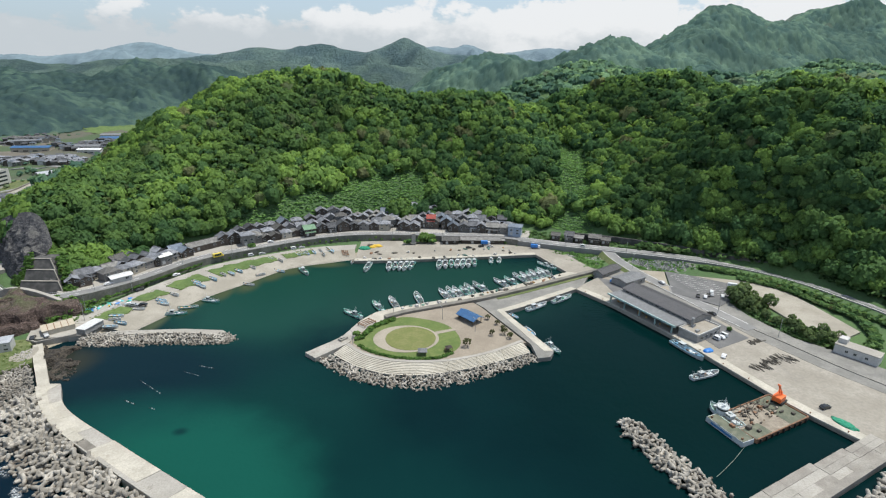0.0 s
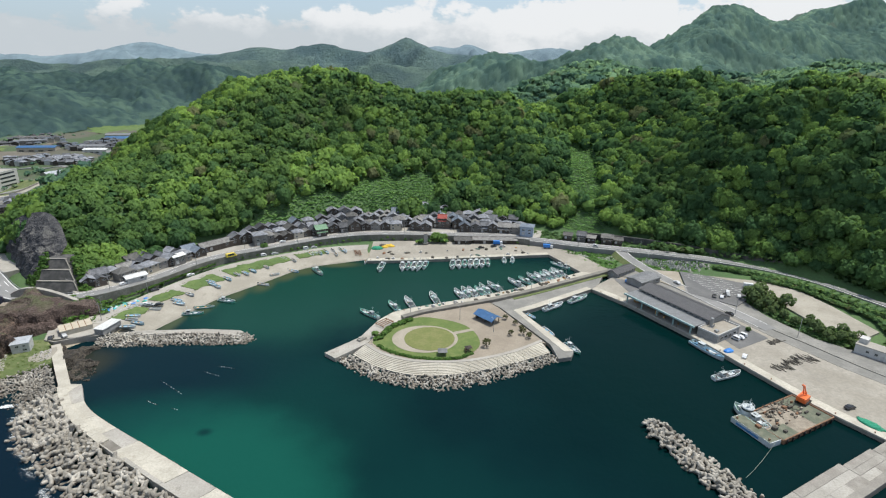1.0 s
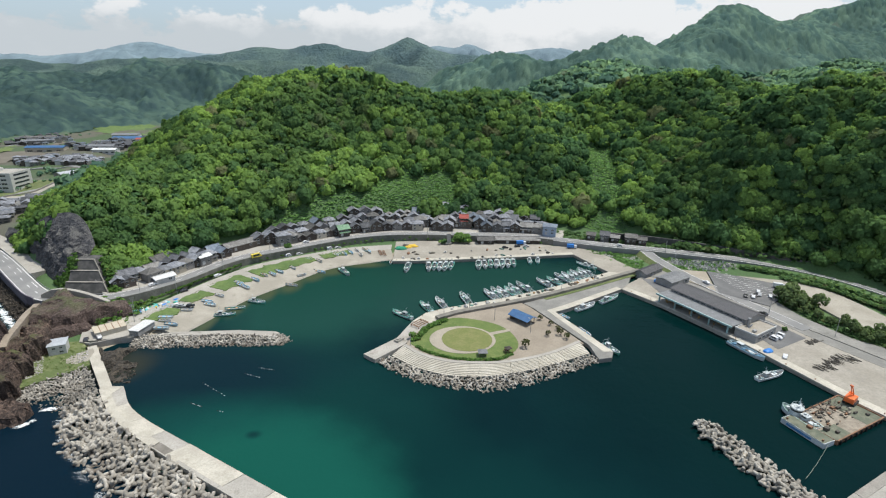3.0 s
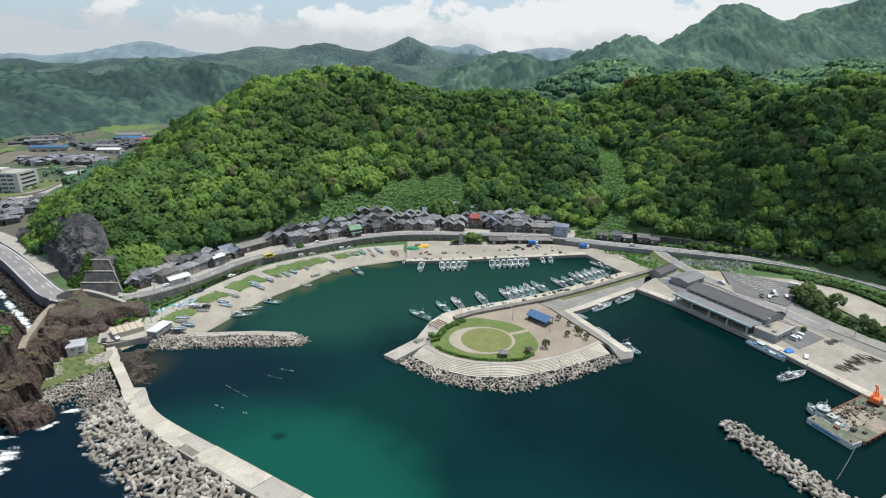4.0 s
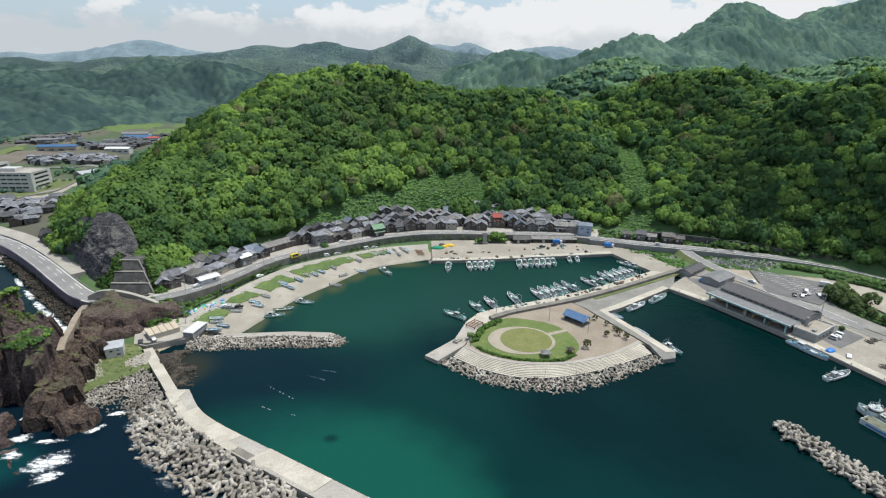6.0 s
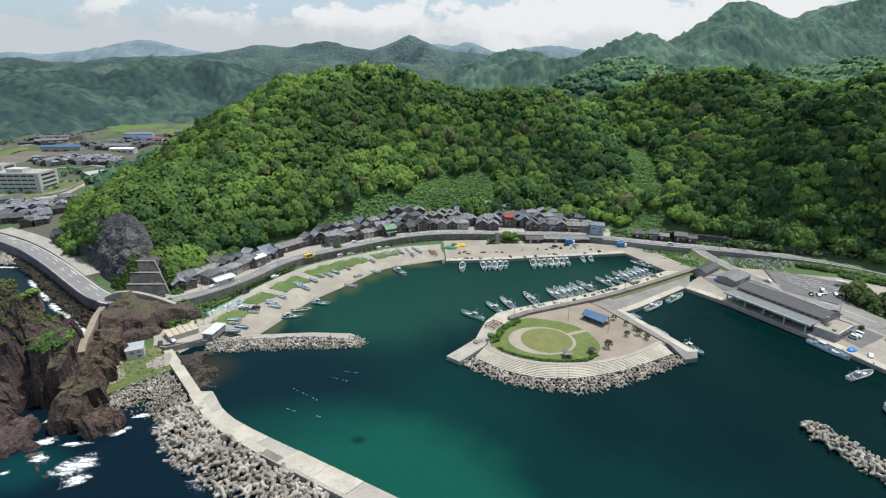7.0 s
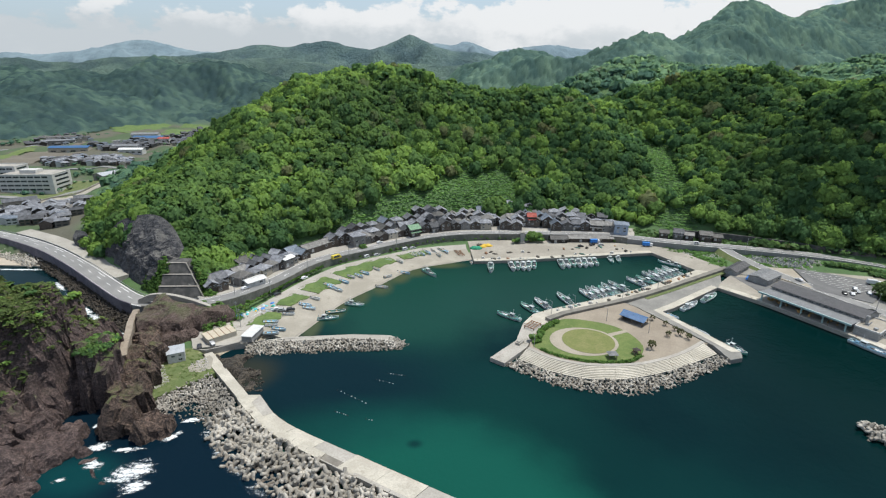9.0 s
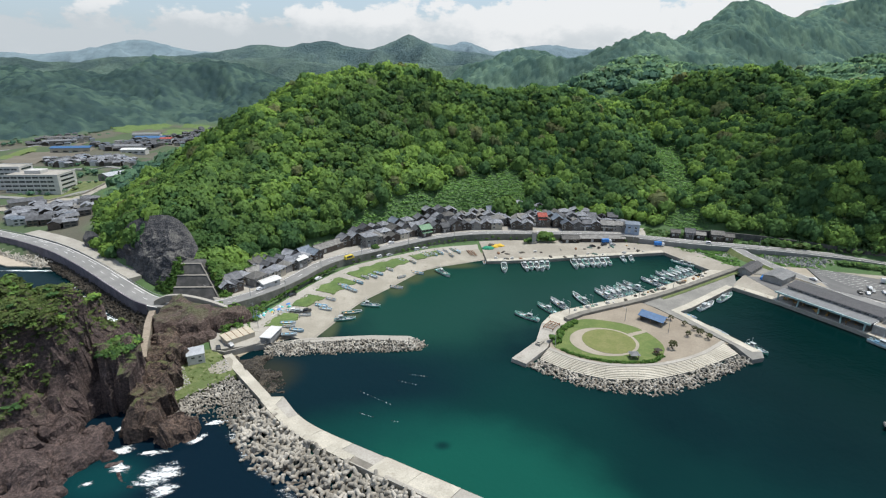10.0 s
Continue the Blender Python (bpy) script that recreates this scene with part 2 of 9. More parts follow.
def prism(pts, z0, z1, bm=None, slot=0):
    """A solid on a plan, counter-clockwise or not; z1 may be a number or a list, a height a corner."""
    bm = bm or bmesh.new()
    tops = list(z1) if isinstance(z1, (list, tuple)) else [z1] * len(pts)
    if area2(pts) < 0:
        pts, tops = pts[::-1], tops[::-1]
    lo = [bm.verts.new((x, y, z0)) for x, y in pts]
    hi = [bm.verts.new((x, y, z)) for (x, y), z in zip(pts, tops)]
    bm.faces.new(hi).material_index = slot
    bm.faces.new(lo[::-1]).material_index = slot
    for i in range(len(pts)):
        j = (i + 1) % len(pts)
        bm.faces.new((lo[i], lo[j], hi[j], hi[i])).material_index = slot
    return bm


def rod(bm, a, b, r, sides=6, r2=None, slot=0):
    a, b = Vector(a), Vector(b)
    q = (b - a).to_track_quat("Z", "Y")
    rings = []
    for p, rr in ((a, r), (b, r if r2 is None else r2)):
        rings.append([bm.verts.new(p + q @ Vector((rr * math.cos(k * math.tau / sides), rr * math.sin(k * math.tau / sides), 0))) for k in range(sides)])
    for k in range(sides):
        j = (k + 1) % sides
        bm.faces.new((rings[0][k], rings[0][j], rings[1][j], rings[1][k])).material_index = slot
    bm.faces.new(rings[1]).material_index = slot
    bm.faces.new(rings[0][::-1]).material_index = slot
    return bm


def curve_through(pts, step=4.0):
    """Points every few metres on a smooth curve through the given ones (any dimension)."""
    p = [np.array(q, float) for q in pts]
    p = [2 * p[0] - p[1], *p, 2 * p[-1] - p[-2]]
    out = []
    for a, b, c, d in zip(p, p[1:], p[2:], p[3:]):
        k = max(1, int(np.linalg.norm(c[:2] - b[:2]) / step))
        for i in range(k):
            t = i / k
            out.append(0.5 * (2 * b + (c - a) * t + (2 * a - 5 * b + 4 * c - d) * t * t + (3 * b - a - 3 * c + d) * t**3))
    return out + [p[-2]]


def sides_of(line):
    """The unit normal, to the left, at each point of a line."""
    out = []
    for i in range(len(line)):
        d = line[min(i + 1, len(line) - 1)][:2] - line[max(i - 1, 0)][:2]
        out.append(np.array((-d[1], d[0])) / (np.linalg.norm(d) + 1e-9))
    return out


def ribbon(line, left, right, up, down, bm=None):
    """A solid band along a line of (x, y, z): from left to right metres aside, from z + up to z + down."""
    bm = bm or bmesh.new()
    n = sides_of(line)
    rows = []
    for q, s in zip(line, n):
        a, b = q[:2] + s * left, q[:2] + s * right
        rows.append([bm.verts.new((*a, q[2] + up)), bm.verts.new((*b, q[2] + up)), bm.verts.new((*b, q[2] + down)), bm.verts.new((*a, q[2] + down))])
    for r, t in zip(rows, rows[1:]):
        for i in range(4):
            j = (i + 1) % 4
            bm.faces.new((r[i], r[j], t[j], t[i]))
    bm.faces.new(rows[0][::-1])
    bm.faces.new(rows[-1])
    bmesh.ops.recalc_face_normals(bm, faces=bm.faces)
    return bm


def structure(name, bm, mat, label, smooth=False):
    return tagged(part(name, bm, mat, None, "", smooth), label, name.rstrip("_0123456789").replace("_", " "), "", "structure")


def rng_of(seed):
    return random.Random(seed)


# ---- the lie of the land ----
FOOT = [(-800, 420), (-300, 316), (-262, 279), (-212, 243), (-198, 262), (-190, 284), (-172, 306), (-147, 331), (-104, 356), (-60, 378), (0, 378), (50, 368),
        (100, 352), (150, 325), (195, 288), (216, 262), (232, 222), (258, 140), (340, -60), (700, -700)]
SEA = [(-5200, 700), (-900, 440), (-420, 345), (-336, 300), (-305, 297), (-268, 266), (-240, 240), (-222, 220), (-206, 198), (-192, 180), (-184, 168), (-172, 168),
       (-160, 177), (-164, 190), (-157, 201), (-140, 210), (-135, 223), (-125, 246), (-109, 267), (-91, 291), (-66, 303), (-50, 309), (64, 321), (80, 290),
       (90, 281), (82, 262), (95, 240), (112, 206), (123, 180), (133, 156), (143, 139), (152, 134), (300, 60), (800, -300), (5200, -2500), (5200, -5200), (-5200, -5200)]
HILLS = [(-140, 470, 60, 19.5), (-98, 505, 50, 28.2), (-195, 440, 60, 36.5), (-255, 470, 55, 12.3), (-200, 375, 50, 5.3), (-240, 330, 40, 20.9), (-150, 395, 45, 4.7), (-75, 470, 50, 4.2),
         (-30, 500, 50, 9.5), (20, 490, 50, 41.8), (75, 520, 55, 18.4), (125, 545, 60, -14.0), (165, 500, 60, 57.7), (210, 450, 60, 34.4), (195, 380, 50, -8.1), (225, 330, 45, 36.8),
         (270, 340, 60, 51.0), (215, 290, 35, -7.2), (330, 430, 90, 26.3), (300, 560, 90, 4.3), (60, 440, 45, 7.3), (-238, 296, 20, 11.0)]
# ravines and spurs
HILLS += [(108, 474, 26, -18.2), (158, 455, 30, -16.5), (204, 362, 26, 10.2), (22, 440, 32, -16.5), (-95, 450, 34, -10.4), (145, 352, 24, 5.2), (184, 325, 24, -13.6), (-80, 500, 30, 6.8),
          (120, 560, 40, -5.0), (60, 450, 30, 8.2), (230, 331, 10, -20.0)]
MOUNTAINS = [(-20, 640, 110, 38.7), (-190, 600, 90, 76.8), (160, 660, 90, 57.4), (239, 780, 110, 55.9), (326, 970, 90, 105.7), (-45, 1080, 75, 52.0), (90, 1060, 90, 92.0), (200, 1080, 90, 63.0), (456, 1150, 110, 108.4), (570, 1250, 110, 104.7), (690, 1310, 110, 100.9), (780, 1300, 120, 59.3), (980, 1500, 200, 134.8), (1170, 1500, 200, 195.8), (430, 700, 160, 53.2), (430, 460, 110, 41.7), (600, 480, 150, 48.1), (300, 640, 90, 0.8), (640, 800, 150, 77.9), (820, 1050, 170, 71.0), (600, 1050, 120, -1.0), (-790, 880, 75, 34.0), (-745, 1010, 70, 40.0), (-640, 1140, 75, 42.0), (-880, 1080, 85, 48.0), (-760, 1370, 100, 68.0), (-1060, 1400, 120, 60.0), (-500, 1380, 90, 56.0), (-1270, 1200, 110, 60.0), (-420, 1180, 70, 40.0), (-950, 1270, 90, 52.0), (-700, 1240, 80, 66.0), (-540, 1270, 70, 64.0), (-1150, 1250, 90, 40.0), (-300, 1340, 90, 60.4), (-130, 1400, 110, 48.5)]


def smooth_step(a, b, x):
    t = np.clip((x - a) / (b - a), 0, 1)
    return t * t * (3 - 2 * t)


def beside(px, py, line):
    """The signed distance to a line: positive on its left."""
    best, sign = np.full(px.shape, 1e18), np.zeros(px.shape)
    for (ax, ay), (bx, by) in zip(line, line[1:]):
        dx, dy = bx - ax, by - ay
        t = np.clip(((px - ax) * dx + (py - ay) * dy) / (dx * dx + dy * dy), 0, 1)
        qx, qy = px - ax - t * dx, py - ay - t * dy
        d, s = qx * qx + qy * qy, dx * (py - ay) - dy * (px - ax)
        near = d < best - 1e-9
        best, sign = np.where(near, d, best), np.where(near, np.sign(s), sign)
    return np.sqrt(best) * sign


def within(px, py, ring):
    """Whether points lie in a ring, and how far they are from its edge."""
    inside, d2 = np.zeros(px.shape, bool), np.full(px.shape, 1e18)
    for (ax, ay), (bx, by) in zip(ring, [*ring[1:], ring[0]]):
        dx, dy = bx - ax, by - ay
        t = np.clip(((px - ax) * dx + (py - ay) * dy) / (dx * dx + dy * dy), 0, 1)
        d2 = np.minimum(d2, (px - ax - t * dx) ** 2 + (py - ay - t * dy) ** 2)
        if ay != by:
            inside ^= ((ay > py) != (by > py)) & (px < dx * (py - ay) / dy + ax)
    return inside, np.sqrt(d2)


def waves_of(x, y, size, seed):
    """Smooth relief between about -1 and 1, out of a few crossing waves."""
    r = np.random.RandomState(seed)
    out = np.zeros(np.shape(x))
    for k in range(7):
        a, w = r.uniform(0, math.tau), math.tau / size * r.uniform(0.6, 1.7)
        out += np.sin((np.cos(a) * x + np.sin(a) * y) * w + r.uniform(0, math.tau)) * 0.38
    return out


def land(x, y):
    """The height of the ground."""
    x, y = np.asarray(x, float), np.asarray(y, float)
    d = beside(x, y, FOOT)
    z = 1.3 + 3.6 * smooth_step(-28, -2, d)
    rise = np.zeros(x.shape)
    for cx, cy, r, h in HILLS + MOUNTAINS:
        rise += h * np.exp(-((x - cx) ** 2 + (y - cy) ** 2) / (2 * r * r))
    rise += waves_of(x, y, 55, 3) * 2.2 * smooth_step(20, 120, d) + waves_of(x, y, 190, 5) * 9 * smooth_step(500, 1100, np.hypot(x, y)) * smooth_step(25, 60, rise)
    # folded spurs and gullies further inland
    fold = 1 - np.abs(waves_of(x, y, 330, 23))
    rise += (fold * 15 - 6) * smooth_step(-420, -560, x) * smooth_step(18, 45, rise) * smooth_step(720, 1000, y)
    rise += (1 - 1.6 * np.abs(waves_of(x, y, 210, 29))) * 8 * smooth_step(600, 800, y) * smooth_step(-250, -150, x) * smooth_step(30, 70, rise)
    z = z + smooth_step(-3, 26, d) * np.maximum(rise, -1)
    sea, off = within(x, y, SEA)
    z = np.minimum(z, -0.6 + np.where(sea, 0.0, off) * 0.11 + smooth_step(12, 24, off) * 400)
    return np.where(sea, -6 + 5.4 * smooth_step(8, 0, off), z)


def land_at(x, y):
    return float(land(np.array([x]), np.array([y]))[0])


def steps(*spans):
    """Grid lines: (from, to, step) spans."""
    out = []
    for a, b, s in spans:
        out += list(np.arange(a, b, s))
    return np.array(out + [spans[-1][1]])


gx = steps((-5200, -1600, 240), (-1600, -480, 28), (-480, -280, 8), (-280, 300, 4), (300, 700, 16), (700, 1600, 50), (1600, 5200, 240))
gy = steps((-5200, -600, 240), (-600, 80, 40), (80, 560, 4), (560, 800, 10), (800, 1700, 24), (1700, 5200, 240))
GX, GY = np.meshgrid(gx, gy)
GZ = land(GX, GY)
index = np.arange(GX.size).reshape(GX.shape)
cells = np.stack([index[:-1, :-1], index[:-1, 1:], index[1:, 1:], index[1:, :-1]], -1).reshape(-1, 4)


def ground_material():
    m, n, l, p = nodes_of("ground")
    where = n.new("ShaderNodeNewGeometry").outputs["Position"]
    xyz = n.new("ShaderNodeSeparateXYZ")
    l.new(where, xyz.inputs["Vector"])
    patch, grain = noise_at(n, l, where, 0.02, 5.0), noise_at(n, l, where, 0.9, 6.0, 0.65)
    green = mix_rgb(n, l, ramp(n, l, patch, 0.4, 0.62), (0.062, 0.126, 0.042), (0.086, 0.162, 0.052))
    field = mix_rgb(n, l, ramp(n, l, noise_at(n, l, where, 0.011, 2.0), 0.47, 0.53), (0.105, 0.102, 0.074), (0.060, 0.098, 0.040))
    col = mix_rgb(n, l, maths(n, l, "MULTIPLY", ramp(n, l, xyz.outputs["Z"], 14.0, 9.0), ramp(n, l, xyz.outputs["X"], -290.0, -310.0)), green, field)
    # far ground takes the bluish haze tint painted into the woods above it
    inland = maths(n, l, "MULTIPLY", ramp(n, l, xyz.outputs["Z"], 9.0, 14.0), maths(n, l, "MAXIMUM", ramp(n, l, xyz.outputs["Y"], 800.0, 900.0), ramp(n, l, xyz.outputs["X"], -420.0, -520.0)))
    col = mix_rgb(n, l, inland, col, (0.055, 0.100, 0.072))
    # sand and weed along the water, and the worn ground of the harbour
    col = mix_rgb(n, l, ramp(n, l, xyz.outputs["Z"], 0.6, 1.1), (0.36, 0.315, 0.24), col)
    col = mix_rgb(n, l, ramp(n, l, grain, 0.35, 0.75, 0.0, 0.5), col, (0.05, 0.05, 0.03))
    l.new(col, p.inputs["Base Color"])
    p.inputs["Roughness"].default_value = 0.95
    bumped(n, l, p, grain, 0.7, 0.3)
    return m


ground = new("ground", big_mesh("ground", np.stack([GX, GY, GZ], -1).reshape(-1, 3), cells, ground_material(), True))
tagged(ground, "green hilly coastal land with valley fields", "ground", "", "structure")


def water_material():
    m, n, l, p = nodes_of("sea water")
    where = n.new("ShaderNodeNewGeometry").outputs["Position"]
    xyz = n.new("ShaderNodeSeparateXYZ")
    l.new(where, xyz.inputs["Vector"])

    def spot(cx, cy, rx, ry, soft):
        a = maths(n, l, "DIVIDE", maths(n, l, "SUBTRACT", xyz.outputs["X"], cx), rx)
        b = maths(n, l, "DIVIDE", maths(n, l, "SUBTRACT", xyz.outputs["Y"], cy), ry)
        d = maths(n, l, "SQRT", maths(n, l, "ADD", maths(n, l, "MULTIPLY", a, a), maths(n, l, "MULTIPLY", b, b)), 0.0)
        d = maths(n, l, "ADD", d, maths(n, l, "MULTIPLY", maths(n, l, "SUBTRACT", noise_at(n, l, where, 0.045, 4.0), 0.5), 0.55))
        return ramp(n, l, d, 1.0 + soft, 1.0 - soft)

    col = mix_rgb(n, l, ramp(n, l, noise_at(n, l, where, 0.018, 3.0), 0.35, 0.65), (0.0014, 0.0118, 0.0150), (0.0019, 0.0160, 0.0182))
    col = mix_rgb(n, l, spot(-186, 104, 64, 44, 0.4), col, (0.0030, 0.0118, 0.0225))
    col = mix_rgb(n, l, spot(0, 262, 95, 48, 0.4), col, (0.009, 0.040, 0.032))
    col = mix_rgb(n, l, spot(-92, 252, 42, 58, 0.4), col, (0.008, 0.044, 0.034))
    col = mix_rgb(n, l, spot(-78, 152, 54, 44, 0.6), col, (0.003, 0.027, 0.0255))
    col = mix_rgb(n, l, spot(98, 190, 66, 84, 0.6), col, (0.0010, 0.0125, 0.0125))
    for x, y, a, b in ((-106, 269, 6, 12), (-97, 281, 6, 9), (-88, 290, 8, 8), (-72, 300, 13, 5), (-116, 255, 5, 10), (-125, 241, 4, 12), (-134, 220, 4, 12)):
        col = mix_rgb(n, l, spot(x, y, a, b, 0.6), col, (0.050, 0.066, 0.036))
    col = mix_rgb(n, l, spot(-122, 178, 46, 24, 0.6), col, (0.0030, 0.0150, 0.0215))
    col = mix_rgb(n, l, spot(-22, 100, 52, 34, 0.6), col, (0.0026, 0.024, 0.0240))
    col = mix_rgb(n, l, spot(-98, 132, 40, 27, 0.45), col, (0.0045, 0.043, 0.038))
    col = mix_rgb(n, l, spot(-76, 119, 36, 32, 0.42), col, (0.0060, 0.066, 0.049))
    col = mix_rgb(n, l, spot(-55, 94, 24, 26, 0.50), col, (0.0060, 0.066, 0.049))
    # the open sea outside the mole is deep navy
    outside = maths(n, l, "ADD", maths(n, l, "MULTIPLY", maths(n, l, "ADD", xyz.outputs["X"], 131.0), -0.52), maths(n, l, "MULTIPLY", maths(n, l, "SUBTRACT", xyz.outputs["Y"], 145.0), -0.855))
    col = mix_rgb(n, l, ramp(n, l, outside, 2.0, 11.0), col, (0.0028, 0.0115, 0.0205))
    col = mix_rgb(n, l, spot(-85, 142, 2.2, 1.7, 0.7), col, (0.0035, 0.028, 0.027))
    col = mix_rgb(n, l, spot(-152, 182, 12, 12, 0.5), col, (0.022, 0.026, 0.020))
    col = mix_rgb(n, l, spot(-184, 130, 12, 9, 0.6), col, (0.004, 0.036, 0.040))
    l.new(col, p.inputs["Base Color"])
    p.inputs["Roughness"].default_value, p.inputs["IOR"].default_value = 0.12, 1.33
    p.inputs["Specular IOR Level"].default_value = 0.05
    rip = maths(n, l, "ADD", noise_at(n, l, where, 0.55, 5.0, 0.6), maths(n, l, "MULTIPLY", noise_at(n, l, where, 0.09, 3.0), 2.0))
    bumped(n, l, p, rip, 0.25, 0.35)
    return m


water = new("water", mesh_of("water", [(-5200, -5200, 0), (5200, -5200, 0), (5200, 1200, 0), (-5200, 1200, 0)], [(0, 1, 2, 3)], water_material()))
tagged(water, "calm dark teal harbour and sea water", "water", "", "structure")


def far_ridge(name, rows, depth_m, mat, seed, label):
    """A distant range: a crest line (x, y, z) with folded slopes before and behind."""
    line = curve_through(rows, 22)
    verts, faces, k = [], [], 37
    for i, q in enumerate(line):
        crest = q[2] + 7 * noise.noise(Vector((q[0] * 0.012, seed, 0))) + 5 * noise.noise(Vector((q[0] * 0.035, seed, 3)))
        for j in range(k):
            s = j / (k - 1) * 2 - 1
            drop = 1 - abs(s) ** 0.9
            y = q[1] + s * depth_m
            fold = noise.noise(Vector((q[0] * 0.0065, y * 0.004, seed))) * 0.46 + noise.noise(Vector((q[0] * 0.019, y * 0.010, seed + 5))) * 0.24
            z = crest * min(drop + fold * min(1.0, (1 - drop) * 2.4) * min(1.0, drop * 4), 0.97 if abs(s) > 0.04 else 1.0)
            verts.append((q[0] + 14 * noise.noise(Vector((q[0] * 0.02, y * 0.02, seed + 9))), y, z - (8 if abs(s) > 0.99 else 0)))
    for i in range(len(line) - 1):
        for j in range(k - 1):
            faces.append((i * k + j, (i + 1) * k + j, (i + 1) * k + j + 1, i * k + j + 1))
    me = mesh_of(name, verts, faces, mat, True)
    return tagged(new(name, me), label, "mountains", "", "structure")

# aerial haze painted into the base colours: paler and bluer with distance
HAZED_RIDGE_A = surface("hazed ridge woods", (0.066, 0.122, 0.130), (0.135, 0.212, 0.185), 0.008, 0.075, 1.0, 1.0, 22.0)
HAZED_RIDGE_B = surface("hazed far ridge woods", (0.150, 0.215, 0.250), (0.200, 0.270, 0.300), 0.003, 0.02, 1.0, 0.6, 14.0)
HAZED_RIDGE_D = surface("hazed valley woods", (0.060, 0.112, 0.108), (0.130, 0.205, 0.158), 0.011, 0.10, 1.0, 1.0, 20.0)

# ---- woods ----


def crown_template(seed, cards, lobes=8, core=5, card=0.2):
    """A crown about one unit in radius: lobes covered with leaf clumps over a dark core. Returns points and quads."""
    r = rng_of(seed)
    hub, count = [(Vector((0, 0, 0.5)), 0.58)], lobes + 6
    for k in range(count):
        up, a = 1 - (k + 0.5) / count * 1.12, k * 2.39996 + r.uniform(-0.35, 0.35)
        flat = math.sqrt(max(0.0, 1 - up * up))
        out_ = r.uniform(0.56, 0.74)
        hub.append((Vector((math.cos(a) * flat * out_, math.sin(a) * flat * out_, 0.46 + up * r.uniform(0.36, 0.52))), r.uniform(0.20, 0.36)))
    co, quads, out = [], [], []
    made = 0
    while made < cards:
        c, rad = hub[r.randrange(len(hub))]
        v = Vector((r.gauss(0, 1), r.gauss(0, 1), r.gauss(0.35, 0.9))).normalized()
        p = c + v * rad
        if any((p - c2).length < r2 * 0.86 for c2, r2 in hub if c2 is not c):
            continue
        made += 1
        nrm = (v + Vector((r.uniform(-1, 1), r.uniform(-1, 1), r.uniform(-0.4, 1))) * 0.55).normalized()
        q = nrm.to_track_quat("Z", "Y") @ Euler((0, 0, r.uniform(0, 6.28))).to_quaternion()
        s, b = card * r.uniform(0.7, 1.35), len(co)
        for ux, uy in ((-1, -0.7), (0.8, -1), (1, 0.75), (-0.7, 1)):
            co.append(p + q @ Vector((ux * s, uy * s, r.uniform(-0.25, 0.25) * s)))
            out.append((v * 0.55 + (p - Vector((0, 0, 0.35))).normalized() * 0.55 + nrm * 0.14 + Vector((0, 0, 0.42))).normalized())
        quads.append((b, b + 1, b + 2, b + 3))
    if core:
        b, rings, segs = len(co), core, core * 2
        mid = Vector((0, 0, 0.5))
        for i in range(rings + 1):
            for k in range(segs):
                a, e = k * math.tau / segs, -0.75 + i / rings * 2.25
                v = Vector((math.cos(a) * math.cos(e), math.sin(a) * math.cos(e), math.sin(e)))
                far = 0.3
                for c, rad in hub:
                    along_ = (c - mid).dot(v)
                    side2 = (c - mid).length_squared - along_ * along_
                    if side2 < rad * rad:
                        far = max(far, along_ + math.sqrt(rad * rad - side2))
                co.append(mid + v * far * 0.95)
                out.append((v + Vector((0, 0, 0.45))).normalized())
        for i in range(rings):
            for k in range(segs):
                j = (k + 1) % segs
                quads.append((b + i * segs + k, b + i * segs + j, b + (i + 1) * segs + j, b + (i + 1) * segs + k))
    return np.array([(*v, *w, 0.5) for v, w in zip(co, out)]), np.array(quads)


def grow(templates, places, seed=1, lean=0.0, bright=0.0):
    """Joins crowns: places are rows of x, y, z, radius, height factor, turn; each crown gets a tint of its own (bright
    paints sunlight into the western crowns) and, on a slope, lean tilts its leaf normals to the open side so that the
    hillside shades as a whole.
    """
    co, quads, base = [], [], 0
    px, py = np.array([q[0] for q in places]), np.array([q[1] for q in places])
    fall_x = fall_y = np.zeros(len(places))
    if lean:
        here = land(px, py)
        fall_x, fall_y = np.clip((here - land(px + 9, py)) / 9, -1.1, 1.1) * lean, np.clip((here - land(px, py + 9)) / 9, -1.1, 1.1) * lean
    tints = np.random.RandomState(seed).uniform(0, 1, len(places))
    # western crowns get lighter tints: sunlit slope put into the leaf colour
    tints = np.where(tints > 0.962, tints, np.clip(tints + bright * (smooth_step(40, -110, px) - 0.3), 0, 0.95))
    for i, (x, y, z, r, h, a) in enumerate(places):
        c, q = templates[i % len(templates)]
        ca, sa = math.cos(a), math.sin(a)
        co.append(np.stack([x + (c[:, 0] * ca - c[:, 1] * sa) * r, y + (c[:, 0] * sa + c[:, 1] * ca) * r, z + c[:, 2] * r * h,
                            c[:, 3] * ca - c[:, 4] * sa + fall_x[i], c[:, 3] * sa + c[:, 4] * ca + fall_y[i], c[:, 5], np.full(len(c), tints[i])], -1))
        quads.append(q + base)
        base += len(c)
    return np.concatenate(co), np.concatenate(quads)


def scatter(x0, x1, y0, y1, gap, seed):
    r = np.random.RandomState(seed)
    xs, ys = np.meshgrid(np.arange(x0, x1, gap), np.arange(y0, y1, gap * 0.87))
    xs = xs + (np.arange(len(ys)) % 2)[:, None] * gap / 2 + r.uniform(-0.38, 0.38, xs.shape) * gap
    ys = ys + r.uniform(-0.38, 0.38, ys.shape) * gap
    return xs.ravel(), ys.ravel(), r


